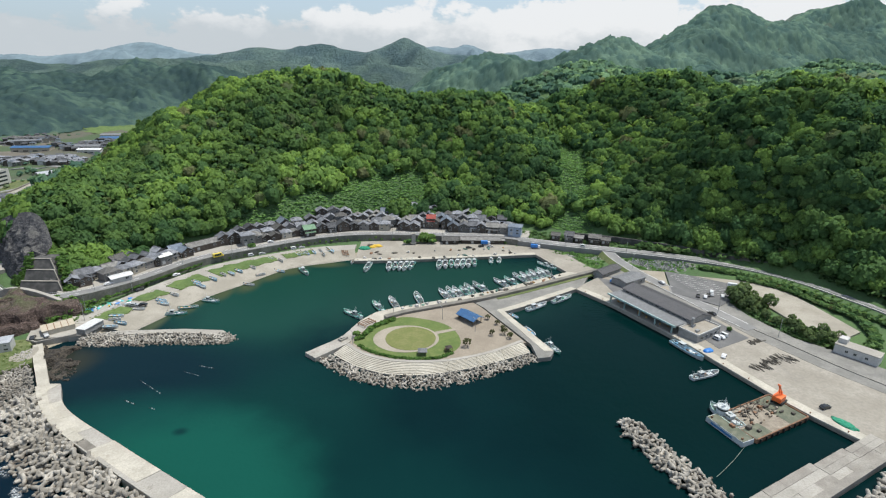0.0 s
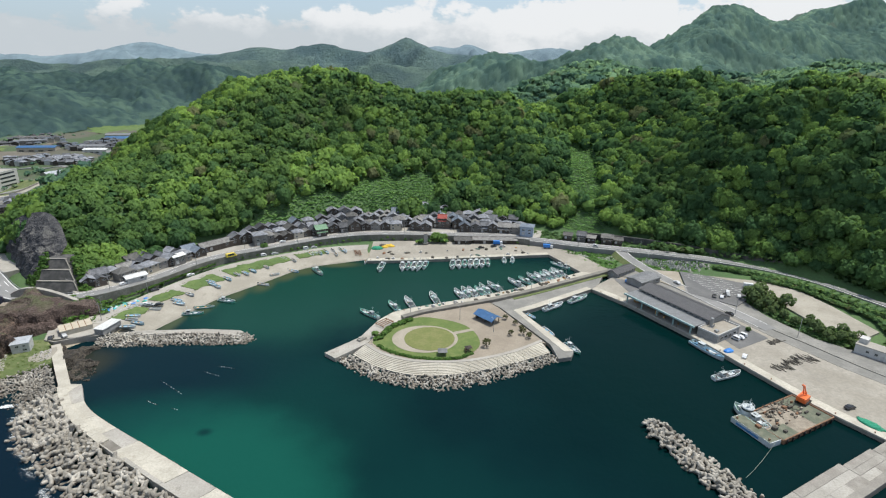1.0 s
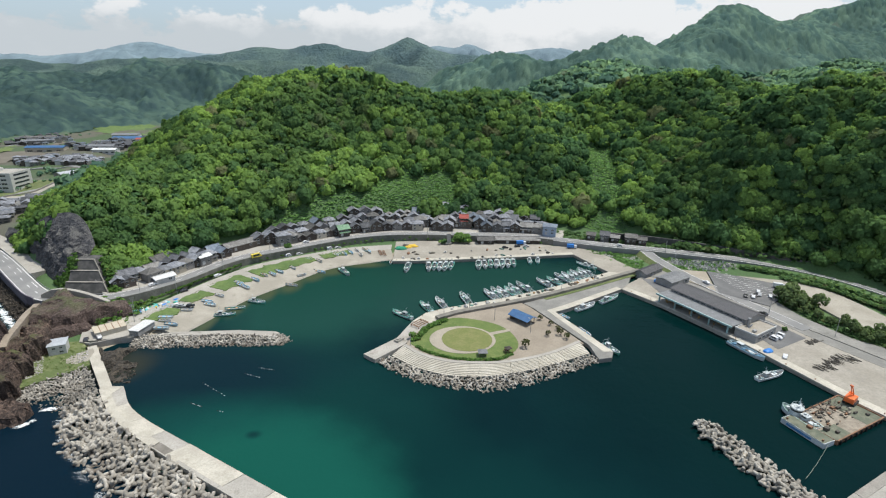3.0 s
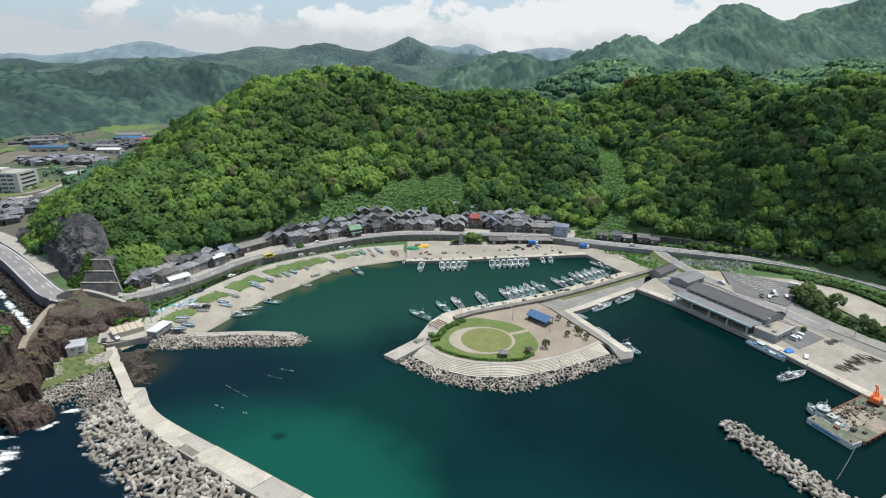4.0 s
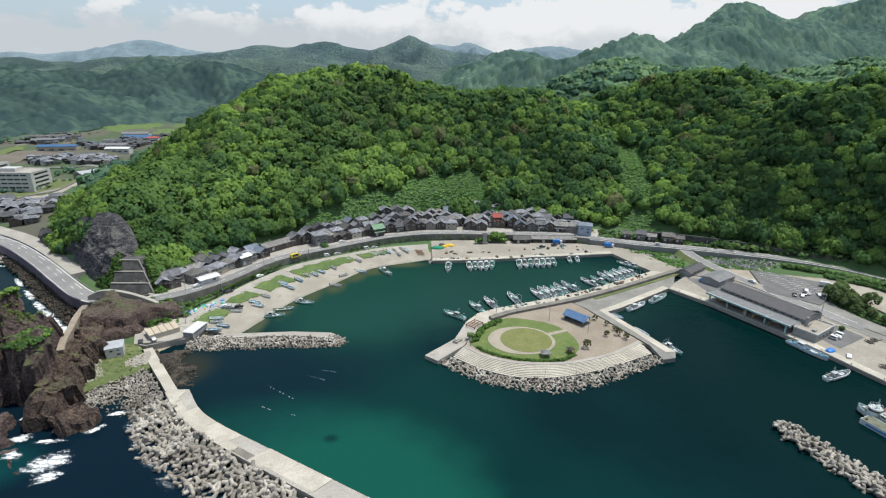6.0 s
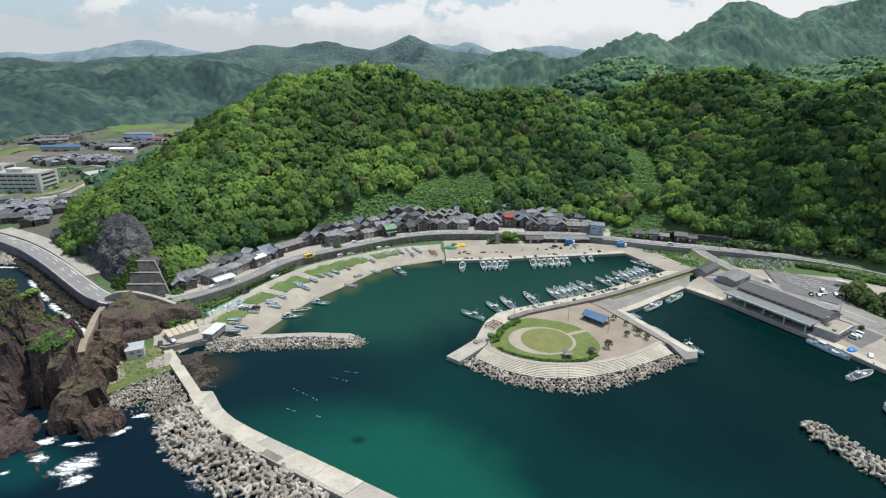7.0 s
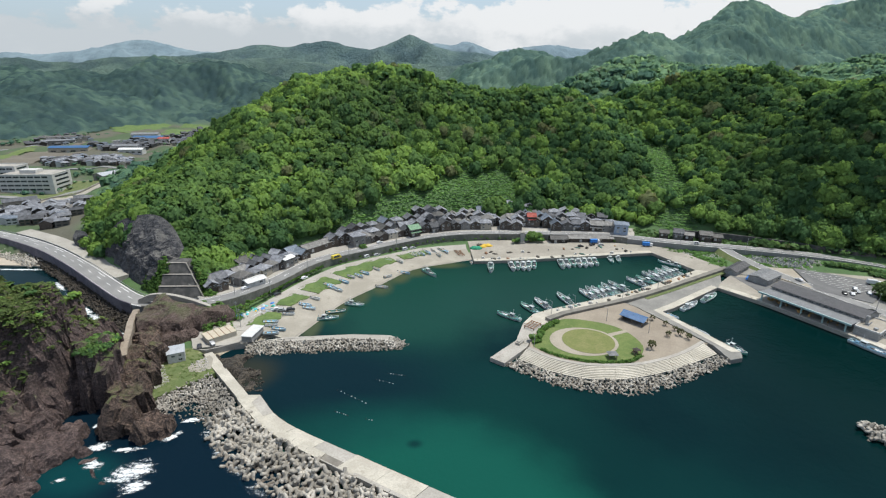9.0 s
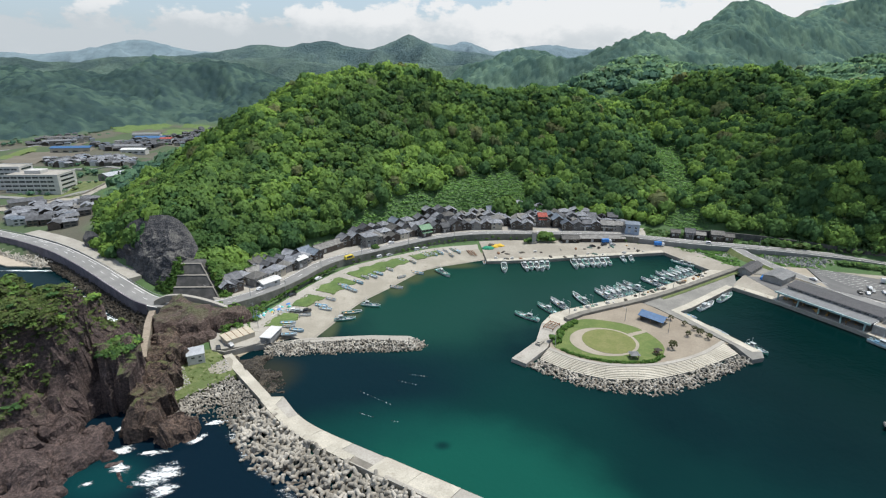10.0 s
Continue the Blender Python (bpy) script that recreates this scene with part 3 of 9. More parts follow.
# grassy breaks in the woods: x, y, half-widths, turn
GLADES = [(-121, 352, 33, 10, 0.62), (-88, 376, 35, 13, 0.45), (-50, 402, 30, 19, 0.5), (-20, 412, 14, 22, 0.0), (114, 440, 13, 20, 0.0), (111, 408, 14, 32, 0.0), (102, 366, 16, 8, -0.4)]


def in_glade(x, y, grow_by=0.0):
    hit = np.zeros(np.shape(x), bool)
    for cx, cy, a, b, t in GLADES:
        u, v = (x - cx) * math.cos(t) + (y - cy) * math.sin(t), (y - cy) * math.cos(t) - (x - cx) * math.sin(t)
        hit |= (u / (a + grow_by)) ** 2 + (v / (b + grow_by)) ** 2 < 1
    return hit


def wood_rows(x0, x1, y0, y1, gap, rad, seed, keep, flat=1.0):
    x, y, r = scatter(x0, x1, y0, y1, gap, seed)
    z = land(x, y)
    ok = keep(x, y, z)
    x, y, z = x[ok], y[ok], z[ok]
    size = rad * r.uniform(0.66, 1.36, len(x)) * (1 + 0.12 * waves_of(x, y, 60, 9))
    return list(zip(x, y, z - size * 0.34 * flat, size, r.uniform(1.08, 1.5, len(x)) * flat, r.uniform(0, 6.28, len(x))))


def open_west(x, y):
    """The low open ground west of the hill's foot."""
    return (y > 318) & (y < 640) & (x < np.interp(y, [320, 335, 415, 500, 600], [-300, -303, -338, -376, -404]))


def near_keep(x, y, z):
    d = beside(x, y, FOOT)
    bare = within(x, y, [(-274, 290), (-205, 232), (-194, 240), (-205, 258), (-213, 265), (-230, 278), (-250, 284), (-264, 295)])[0]
    return (d > 3) & ~in_glade(x, y) & ~bare & ~open_west(x, y) & (z > 5.6)


near_trees = [crown_template(s, 132, 12, 5, 0.118) for s in range(1, 8)]
mid_trees = [crown_template(s, 24, 6, 3, 0.25) for s in range(21, 26)]
front_trees = [crown_template(s, 250, 11, 5, 0.092) for s in range(61, 68)]
back_trees = [crown_template(s, 64, 8, 4, 0.175) for s in range(71, 76)]

rows_near = wood_rows(-330, 330, 130, 580, 9.0, 6.5, 11, near_keep)
# the front edge of the wood stands as single trees, the rest is one mass
# steep slopes take more trees on the same plan
for gap_, lo_, seed_ in ((6.4, 0.8, 15), (5.2, 1.35, 16)):
    def steep_keep(x, y, z):
        s = np.hypot(land(x + 3, y) - z, land(x, y + 3) - z) / 3
        return near_keep(x, y, z) & (s > lo_)
    rows_near += wood_rows(-330, 330, 130, 580, gap_, 5.3, seed_, steep_keep)
rows_near.sort(key=lambda q: float(abs(beside(np.array([q[0]]), np.array([q[1]]), FOOT)[0])))
front, mass = rows_near[:290], rows_near[290:]
# trees that close in on the last houses of the village
for k, (x, y, r) in enumerate(((-199, 261, 6.0), (-193, 268, 6.4), (-189, 276, 6.8), (-183, 283, 6.4), (-204, 255, 4.6), (-178, 291, 6.2), (-184, 269, 5.2))):
    front.append((x, y, land_at(x, y) - 0.2 * r, r, 1.25, k * 1.3))


def broad_tree(k, label):
    """A tree one unit in crown radius, its foot at the origin."""
    tree = new("tree")
    co, quads = front_trees[k]
    crown = new("crown", big_mesh("crown", co + np.array((0, 0, 0.32, 0, 0, 0, k * 0.14 - 0.45)), quads, LEAVES))
    crown.parent = tree
    bm = bmesh.new()
    rod(bm, (0, 0, -0.35), (0.02, 0, 0.55), 0.075, 7, 0.05)
    for a in (0.4, 2.3, 4.4):
        rod(bm, (0.02, 0, 0.42), (0.36 * math.cos(a), 0.36 * math.sin(a), 0.86), 0.035, 5, 0.014)
    part("trunk", bm, BARK, tree)
    return tagged(tree, label, "tree", "broadleaved trees at the foot of the hill")


tree_kinds = [broad_tree(k, "spring-green broadleaved tree at the foot of the hill") for k in range(7)]
first_of = {}
for i, (x, y, z, r, h, a) in enumerate(front):
    m = Matrix.LocRotScale((x, y, z - 0.19 * r), Euler((0, 0, a)), (r, r, r * h))
    if i < 7:
        first_of[i] = m
    else:
        copy_thing(tree_kinds[i % 7], m)
for i, m in first_of.items():
    tree_kinds[i].matrix_basis = m
for kinds_, keep_, label_ in ((near_trees, [q for q in mass if q[1] < 470], "dense bright green broadleaved wood on the hills"), (back_trees, [q for q in mass if q[1] >= 470], "green broadleaved wood along the crest of the hills")):
    # 0.34: how much sunlight is painted into the west of the hills
    co, quads = grow(kinds_, keep_, 2, 0.75, 0.34)
    tagged(new("woods", big_mesh("woods", co, quads, LEAVES)), label_, "woods", "", "stuff")


def mid_keep(x, y, z):
    return ~open_west(x, y) & (z > 11.5) & ((y > 575) | (np.abs(x) > 325)) & (beside(x, y, FOOT) > 20) & (x > -0.92 * y - 130) & (x < 0.93 * y + 40)


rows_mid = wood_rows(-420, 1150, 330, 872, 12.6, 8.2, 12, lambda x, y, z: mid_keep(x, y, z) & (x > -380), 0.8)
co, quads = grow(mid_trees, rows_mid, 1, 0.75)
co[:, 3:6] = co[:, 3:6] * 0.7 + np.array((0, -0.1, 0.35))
tagged(new("woods", big_mesh("inland woods", co, quads, HAZED_MID_LEAVES)), "green woods on the hills further inland, tinted bluish for haze", "woods", "", "stuff")


def canopy(x0, x1, y0, y1, step, cell, mat, seed, label):
    """Distant woods: a closed roof of crowns, each a rough dome of its own size and tint."""
    xs, ys = np.arange(x0, x1, step), np.arange(y0, y1, step)
    X, Y = np.meshgrid(xs, ys)
    r = np.random.RandomState(seed)
    X, Y = X + r.uniform(-0.3, 0.3, X.shape) * step, Y + r.uniform(-0.3, 0.3, X.shape) * step
    nx, ny = int((x1 - x0) / cell) + 4, int((y1 - y0) / cell) + 4
    jx, jy, big, hue = (r.uniform(0, 1, (ny, nx)) for _ in range(4))
    ci, cj = ((X - x0) / cell).astype(int) + 1, ((Y - y0) / cell).astype(int) + 1
    top, tint = np.zeros(X.shape), np.full(X.shape, 0.4)
    for a in (-1, 0, 1):
        for b in (-1, 0, 1):
            i, j = np.clip(ci + a, 0, nx - 1), np.clip(cj + b, 0, ny - 1)
            cx, cy = x0 + (i - 1 + jx[j, i]) * cell, y0 + (j - 1 + jy[j, i]) * cell
            rad = cell * (0.55 + 0.4 * big[j, i])
            h = rad * 0.85 * np.sqrt(np.maximum(0, 1 - ((X - cx) ** 2 + (Y - cy) ** 2) / rad**2))
            tint = np.where(h > top, hue[j, i], tint)
            top = np.maximum(top, h)
    ground_z = land(X, Y)
    top *= smooth_step(11.5, 20, ground_z)
    Z = ground_z + 2.0 * smooth_step(12, 18, ground_z) - 0.6 + top + r.uniform(-0.35, 0.35, X.shape)
    gy_, gx_ = np.gradient(Z, step)
    nrm = np.stack([-gx_, -gy_, np.ones(X.shape)], -1)
    nrm /= np.linalg.norm(nrm, axis=-1)[..., None]
    nrm = nrm * 0.85 + np.array((0, -0.05, 0.15))
    ok = mid_keep(X, Y, ground_z) & (land(X, Y + 8) - ground_z > -3.0)
    n = np.arange(X.size).reshape(X.shape)
    cells_ = np.stack([n[:-1, :-1], n[:-1, 1:], n[1:, 1:], n[1:, :-1]], -1).reshape(-1, 4)
    cells_ = cells_[ok.ravel()[cells_].all(1)]
    used, back = np.unique(cells_, return_inverse=True)
    co = np.concatenate([np.stack([X, Y, Z], -1), nrm, (tint * 0.62 + 0.3 * np.clip(0.5 + 0.7 * waves_of(X, Y, 75, 5), 0, 1))[..., None]], -1).reshape(-1, 7)[used]
    tagged(new("woods", big_mesh("far woods", co, back.reshape(-1, 4), mat)), label, "woods", "", "stuff")


# canopies whose leaf colour includes the haze of their distance
canopy(-380, 1400, 862, 1480, 3.0, 9.5, HAZED_FAR_LEAVES, 12, "dull green woods on the far ridges")
canopy(-1620, -380, 690, 1650, 4.0, 11.0, HAZED_DIST_LEAVES, 13, "bluish green woods on distant slopes")
tufts = [crown_template(s, 14, 4, 0, 0.40) for s in range(41, 45)]
under = [(x, y, z + 2.6, a, h * 0.8, t) for x, y, z, a, h, t in wood_rows(-330, 330, 130, 570, 6.4, 3.6, 17, lambda x, y, z: near_keep(x, y, z) & (beside(x, y, FOOT) > 9))]
bush_forms = [crown_template(s, 22, 5, 0, 0.26) for s in range(51, 55)]
co, quads = grow(bush_forms, under, 4, 0.6)
tagged(new("undergrowth", big_mesh("undergrowth", co, quads, LEAVES)), "green undergrowth between the trees of the hills", "undergrowth", "", "stuff")
gxs, gys, gr = scatter(-165, 130, 325, 475, 1.75, 14)
ok = in_glade(gxs, gys, 4) & (beside(gxs, gys, FOOT) > 1)
gxs, gys = gxs[ok], gys[ok]
rows_bush = list(zip(gxs, gys, land(gxs, gys) - 0.2, gr.uniform(0.7, 1.6, len(gxs)), gr.uniform(0.3, 0.7, len(gxs)), gr.uniform(0, 6, len(gxs))))
co, quads = grow(tufts, rows_bush, 3)
co[:, 3:6] = co[:, 3:6] * 0.5 + np.array((0, -0.15, 0.85))
tagged(new("scrub", big_mesh("scrub", co, quads, CREEPER)), "light green scrub and creepers on open slopes", "scrub", "", "stuff")

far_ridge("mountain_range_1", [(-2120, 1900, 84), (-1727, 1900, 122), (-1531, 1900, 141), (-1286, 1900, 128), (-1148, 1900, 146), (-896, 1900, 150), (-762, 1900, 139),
                               (-625, 1900, 152), (-490, 1900, 139), (-373, 1900, 129), (-215, 1900, 142), (-57, 1900, 133), (141, 1900, 123), (500, 1900, 110)], 420, HAZED_RIDGE_D, 1,
          "wooded foothills behind the valley, tinted blue-green for haze")
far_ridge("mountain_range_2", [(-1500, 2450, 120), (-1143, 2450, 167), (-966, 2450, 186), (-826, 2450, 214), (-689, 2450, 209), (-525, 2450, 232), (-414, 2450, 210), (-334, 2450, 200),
                               (-238, 2450, 227), (-157, 2450, 263), (-74, 2450, 229), (15, 2450, 202), (193, 2450, 186), (372, 2450, 169), (900, 2450, 150)], 500, HAZED_RIDGE_A, 2,
          "wooded mountain range with a pointed peak, tinted blue-green for haze")
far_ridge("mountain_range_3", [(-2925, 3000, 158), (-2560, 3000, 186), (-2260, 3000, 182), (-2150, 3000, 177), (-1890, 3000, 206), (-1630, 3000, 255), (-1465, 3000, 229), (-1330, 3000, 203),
                               (-1100, 3000, 190), (-800, 3000, 160)], 500, HAZED_RIDGE_B, 3, "distant mountain range tinted pale blue for haze")
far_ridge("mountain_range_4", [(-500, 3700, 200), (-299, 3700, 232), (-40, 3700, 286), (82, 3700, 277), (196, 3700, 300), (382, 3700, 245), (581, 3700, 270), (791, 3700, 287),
                               (1005, 3700, 261), (1430, 3700, 274), (2400, 3700, 260)], 500, HAZED_RIDGE_B, 4, "distant mountain range tinted pale blue for haze")

# ---- quays, piers and the island ----
NORTH_EDGE = [(-52, 302), (-26, 303.7), (10, 308.9), (47, 314.3), (65.3, 317.1)]
structure("quay_north", prism([(-52, 302), (-26, 303.7), (10, 308.9), (47, 314.3), (65.3, 317.1), (69, 331), (45, 338.6), (20, 341.6), (-8, 342.6), (-35, 343.4), (-53, 341)], -4, 1.8),
                   YARD_CONCRETE, "pale concrete quay with parked gear along the inner basin")
structure("quay_edge_north", prism([(-52.2, 301.8), (-26, 303.5), (10, 308.7), (47, 314.1), (65.5, 316.9), (65, 321), (46.6, 318.2), (9.5, 312.8), (-26.4, 307.6), (-52, 306)], 1.5, 1.95),
          PALE_CONCRETE, "bright concrete quay edge")
structure("quay_inner_east", prism([(65.3, 317.1), (78.5, 286), (90, 281), (97, 291), (84, 321), (69, 336)], -4, 1.85), YARD_CONCRETE, "pale concrete quay at the end of the basin")
PIER_N = [(-36.4, 220), (-29.9, 229.3), (-20.6, 234.6), (14.4, 249.2), (40.3, 262.7), (78.5, 286)]
PIER_S = [(86, 279), (45, 254.5), (19, 241), (-15, 226.5), (-27, 218.5)]
structure("pier_inner", prism(PIER_N + [(90, 284)] + PIER_S, -4, 1.9), PALE_CONCRETE, "long pale concrete pier with moored boats")
STAINED_WALL = surface("stained wave wall", (0.16, 0.15, 0.13), (0.25, 0.235, 0.20), 0.2, 1.8, 0.9, 0.5, 0.06, stain=(0.085, 0.085, 0.065))
wall_line = curve_through([(-24, 221.2, 1.8), (-15, 227, 1.8), (19, 241.5, 1.8), (45, 255, 1.8), (87, 280, 1.8), (98, 286.5, 1.8)], 6)
structure("wall_pier", ribbon(wall_line, 2.4, -0.5, 1.6, -1.5), STAINED_WALL, "weathered grey concrete wave wall along the pier")

structure("pier_old", prism([(-55.2, 190.4), (-50, 186), (-38.5, 198.6), (-35, 206), (-26, 219), (-36.4, 220), (-42.2, 204.4)], -4, 1.75), CONCRETE, "old grey concrete pier end")
structure("island", prism([(-38, 197), (-31.8, 189.3), (-21, 184), (-9.4, 182.5), (2, 183.1), (13.9, 186.3), (26.3, 192), (37.3, 199.4), (40, 199), (23, 235), (19, 240.6), (-15, 226.2), (-27, 218),
                           (-35.4, 206)], -4, 2.3), DIRT, "low park island of brown packed earth")


def arc_pts(cx, cy, rx, ry, a0, a1, k):
    return [(cx + rx * math.cos(a0 + (a1 - a0) * i / k), cy + ry * math.sin(a0 + (a1 - a0) * i / k)) for i in range(k + 1)]


lawn_ring = [tuple(q[:2]) for q in curve_through([(-36, 198), (-29, 190.6), (-16.6, 185.2), (-0.2, 185), (7, 190.2), (11, 198.2), (8.9, 209.4), (2.2, 217.6), (-11.4, 223), (-19.5, 221.8), (-29.4, 213.4), (-36, 199)], 2.5)]
structure("lawn", prism(lawn_ring, 2.2, 2.36), LAWN, "mown green park lawn")
structure("path_round", prism(arc_pts(-13.2, 202.2, 14.6, 12.2, 0, math.tau * 0.99, 56), 2.3, 2.42), PATH_GRAVEL, "pale gravel path round the lawn")
structure("lawn_round", prism(arc_pts(-11.2, 202.3, 11.2, 10.6, 0, math.tau * 0.99, 48), 2.35, 2.5), DRY_LAWN, "round yellowish lawn in the park")
structure("path_park", prism([(-0.5, 208.6), (0.4, 206.4), (9.4, 210.2), (8.6, 212)], 2.3, 2.41), PATH_GRAVEL, "short gravel path in the park")
structure("island_kerb", ribbon(curve_through([(-39, 196.4, 2.3), (-31.8, 189, 2.3), (-21.1, 183.7, 2.3), (-9.4, 182.2, 2.3), (2.1, 182.8, 2.3), (13.9, 186, 2.3), (26.3, 191.7, 2.3), (39, 200.4, 2.3)], 3), 1.6, -0.1, 0.25, -2),
          CONCRETE, "concrete promenade round the park")

TOP_ARC = curve_through([(-39, 196.4), (-31.8, 189), (-21.1, 183.7), (-9.4, 182.2), (2.1, 182.8), (13.9, 186), (26.3, 191.7), (38.3, 199.7)], 2.2)
LOW_ARC = curve_through([(-43.6, 190.8), (-32.4, 181.5), (-20.4, 176.2), (-9.1, 175.2), (2.1, 176.9), (13.6, 180.4), (25.7, 185.7), (41, 193.4)], 2.2)


def along(line, s):
    d = np.r_[0, np.cumsum([np.linalg.norm(b - a) for a, b in zip(line, line[1:])])]
    return np.array([np.interp(s * d[-1], d, [p[k] for p in line]) for k in range(len(line[0]))])


steps_thing = new("stepped_revetment")
tagged(steps_thing, "pale concrete steps curving round the island", "steps", "", "structure")
COUNT = 8
for k in range(COUNT):
    a, b = k / COUNT, (k + 1) / COUNT
    pieces = 7
    for j in range(pieces):
        s0, s1 = j / pieces + 0.0005, (j + 1) / pieces - 0.0005
        ring = []
        for s in np.linspace(s0, s1, 7):
            p, q = along(TOP_ARC, s), along(LOW_ARC, s)
            ring.append(tuple(p + (q - p) * a))
        for s in np.linspace(s1, s0, 7):
            p, q = along(TOP_ARC, s), along(LOW_ARC, s)
            ring.append(tuple(p + (q - p) * b))
        part("step", prism(ring, -3, 2.35 - 0.2 * k), PALE_CONCRETE, steps_thing)
structure("island_pier_east", prism([(24.2, 235.5), (42, 198.6), (42.9, 186.9), (48.6, 188.3), (50.8, 192.9), (34.3, 231.1), (42, 235.2), (77.8, 260.4), (84, 268), (90, 280), (66.9, 266), (20, 241)], -4, 1.9),
          LANE_GREY, "grey concrete pier on the east side of the island")
structure("island_pier_edge", prism([(34.3, 231.1), (42, 235.2), (77.8, 260.4), (75.6, 263.2), (40.4, 238.8), (30.5, 232.8), (46.5, 193), (50.8, 192.9)], 1.6, 2.0), PALE_CONCRETE, "pale pier edge")

EAST_EDGE = [(77.8, 260.4), (91.8, 240.2), (109.2, 206.3), (119.7, 180.1), (129.5, 156.2), (140.5, 137.3)]
structure("quay_east", prism(EAST_EDGE + [(152, 134), (185, 150), (170, 164), (158, 182), (146, 206), (137, 229), (113, 275), (97, 280), (84, 268)], -4, 1.8), YARD_CONCRETE,
          "wide worn concrete yard of the fish quay")
edge_line = curve_through([(x, y, 1.8) for x, y in EAST_EDGE], 5)
structure("quay_edge_east", ribbon(edge_line, 4.2, -0.15, 0.12, -0.5), PALE_CONCRETE, "bright concrete edge of the fish quay")
structure("yard_asphalt", prism([(95, 276), (98, 250), (121, 208), (124, 196), (143, 206), (134, 229), (111, 272)], 1.6, 1.88), ASPHALT, "grey asphalt round the fish market")
structure("lot", prism([(129.5, 256), (139, 288), (152, 281), (169, 269), (158, 248), (147, 239)], 0, 2.25), ASPHALT, "asphalt car park with white bays")
structure("lot_gravel", prism([(153, 281), (170, 276), (192, 270), (197, 240), (199, 212), (186, 205), (174, 222), (172, 240), (169, 268)], 0, 2.2), GRAVEL, "pale bare gravel ground")

# the south mole and the west mole
sbw = new("mole_south")
tagged(sbw, "old concrete mole in large weathered slabs", "mole", "", "structure")
r = rng_of(5)
for k in range(13):
    u = np.array((-0.888, -0.460))
    v = np.array((-u[1], u[0]))
    a = np.array((149.0, 134.6)) + u * 8.2 * k
    w = 6.6 if k < 2 else 7.3 if k < 4 else 8.3
    for lo, hi in ((0.1, w * 0.34), (w * 0.34 + 0.06, w * 0.67), (w * 0.67 + 0.06, w)):
        ring = [a + u * 0.04 - v * lo, a + u * 8.16 - v * lo, a + u * 8.16 - v * hi, a + u * 0.04 - v * hi]
        part("slab", prism([tuple(q) for q in ring], -4, 2.0 + r.uniform(-0.06, 0.06)), OLD_CONCRETE if r.random() < 0.75 else CONCRETE, sbw)
wall_s = curve_through([(151.5, 134.4, 2), (128.9, 122.7, 2), (107.9, 111.9, 2), (60, 87, 2), (30, 71.5, 2)], 8)
structure("wall_mole_south", ribbon(wall_s, 1.2, -1.2, 0.5, -5), OLD_CONCRETE, "low weathered wave wall on the mole")

wbw = new("mole_west")
tagged(wbw, "pale concrete mole in long slabs with a walkway", "mole", "", "structure")
INNER = curve_through([(-140.5, 165.7), (-128.1, 150.9), (-98, 132.2), (-74, 117.9), (-40, 98), (-5, 77)], 3)
OUTER = curve_through([(-146.5, 161.8), (-131.3, 145.4), (-102.6, 126.3), (-78.5, 111.8), (-44, 92), (-9, 71)], 3)
part("walkway", prism([(-172.5, 193.4), (-169, 195.5), (-144.6, 165.6), (-140.5, 165.7), (-142.5, 160.5), (-147.2, 163)], -4, 2.3), PALE_CONCRETE, wbw)
# darker concrete for the lowered ramp pieces of the mole
RECESS_CONCRETE = surface("dark recess concrete", (0.17, 0.155, 0.13), (0.24, 0.22, 0.19), 0.3, 2.0, 0.85, 0.3, 0.04, stain=(0.11, 0.10, 0.085))
for k in range(13):
    ring = [tuple(along(INNER, s)) for s in np.linspace(k / 13 + 0.0004, (k + 1) / 13 - 0.0004, 4)] + [tuple(along(OUTER, s)) for s in np.linspace((k + 1) / 13 - 0.0004, k / 13 + 0.0004, 4)]
    low_end = sum(q[0] for q in ring) / len(ring) < -100
    part("slab", prism(ring, -4, (2.2 if low_end else 2.55) + r.uniform(-0.04, 0.04)), PALE_CONCRETE if k % 3 else CONCRETE, wbw)
for k in range(26):
    line = [np.array((*along(OUTER, s), 2.5)) for s in np.linspace(k / 26 + 0.0003, (k + 1) / 26 - 0.0003, 3)]
    x = line[1][0]
    if x < -115:
        part("upstand", ribbon(line, 2.6, -0.3, 0.3, -3), PALE_CONCRETE, wbw, "raised pale outer walkway")
    elif x < -101:
        part("ramp", ribbon(line, 2.9, 0.0, -0.24, -3), RECESS_CONCRETE, wbw, "dark recessed ramp")
        part("parapet", ribbon(line, 0.0, -0.4, 0.45, -3), CONCRETE, wbw)
    else:
        part("parapet", ribbon(line, 0.9, -0.3, 0.6, -3), CONCRETE, wbw)
part("upstand", ribbon([np.array((-147.3, 163.2, 2.4)), np.array((-143.6, 158.6, 2.4)), np.array((-141.6, 156.2, 2.4))], 0.9, -0.6, 0.5, -3), PALE_CONCRETE, wbw, "raised pale edge of the walkway")

# ---- the west shore ----
SLOPE_LOW = [(-140, 208, 0.1), (-133.6, 222.9, 0.1), (-123.7, 245.8, 0.1), (-108.2, 267.2, 0.1), (-90, 291.3, 0.1), (-65.8, 303.4, 0.1), (-52, 309, 0.1)]
SLOPE_TOP = [(-155, 213, 2.2), (-150.5, 224, 2.2), (-148.5, 238, 2.2), (-140, 251, 2.2), (-121.6, 277, 2.2), (-103.6, 296.5, 2.2), (-79.6, 314, 2.2), (-55, 324, 2.2)]


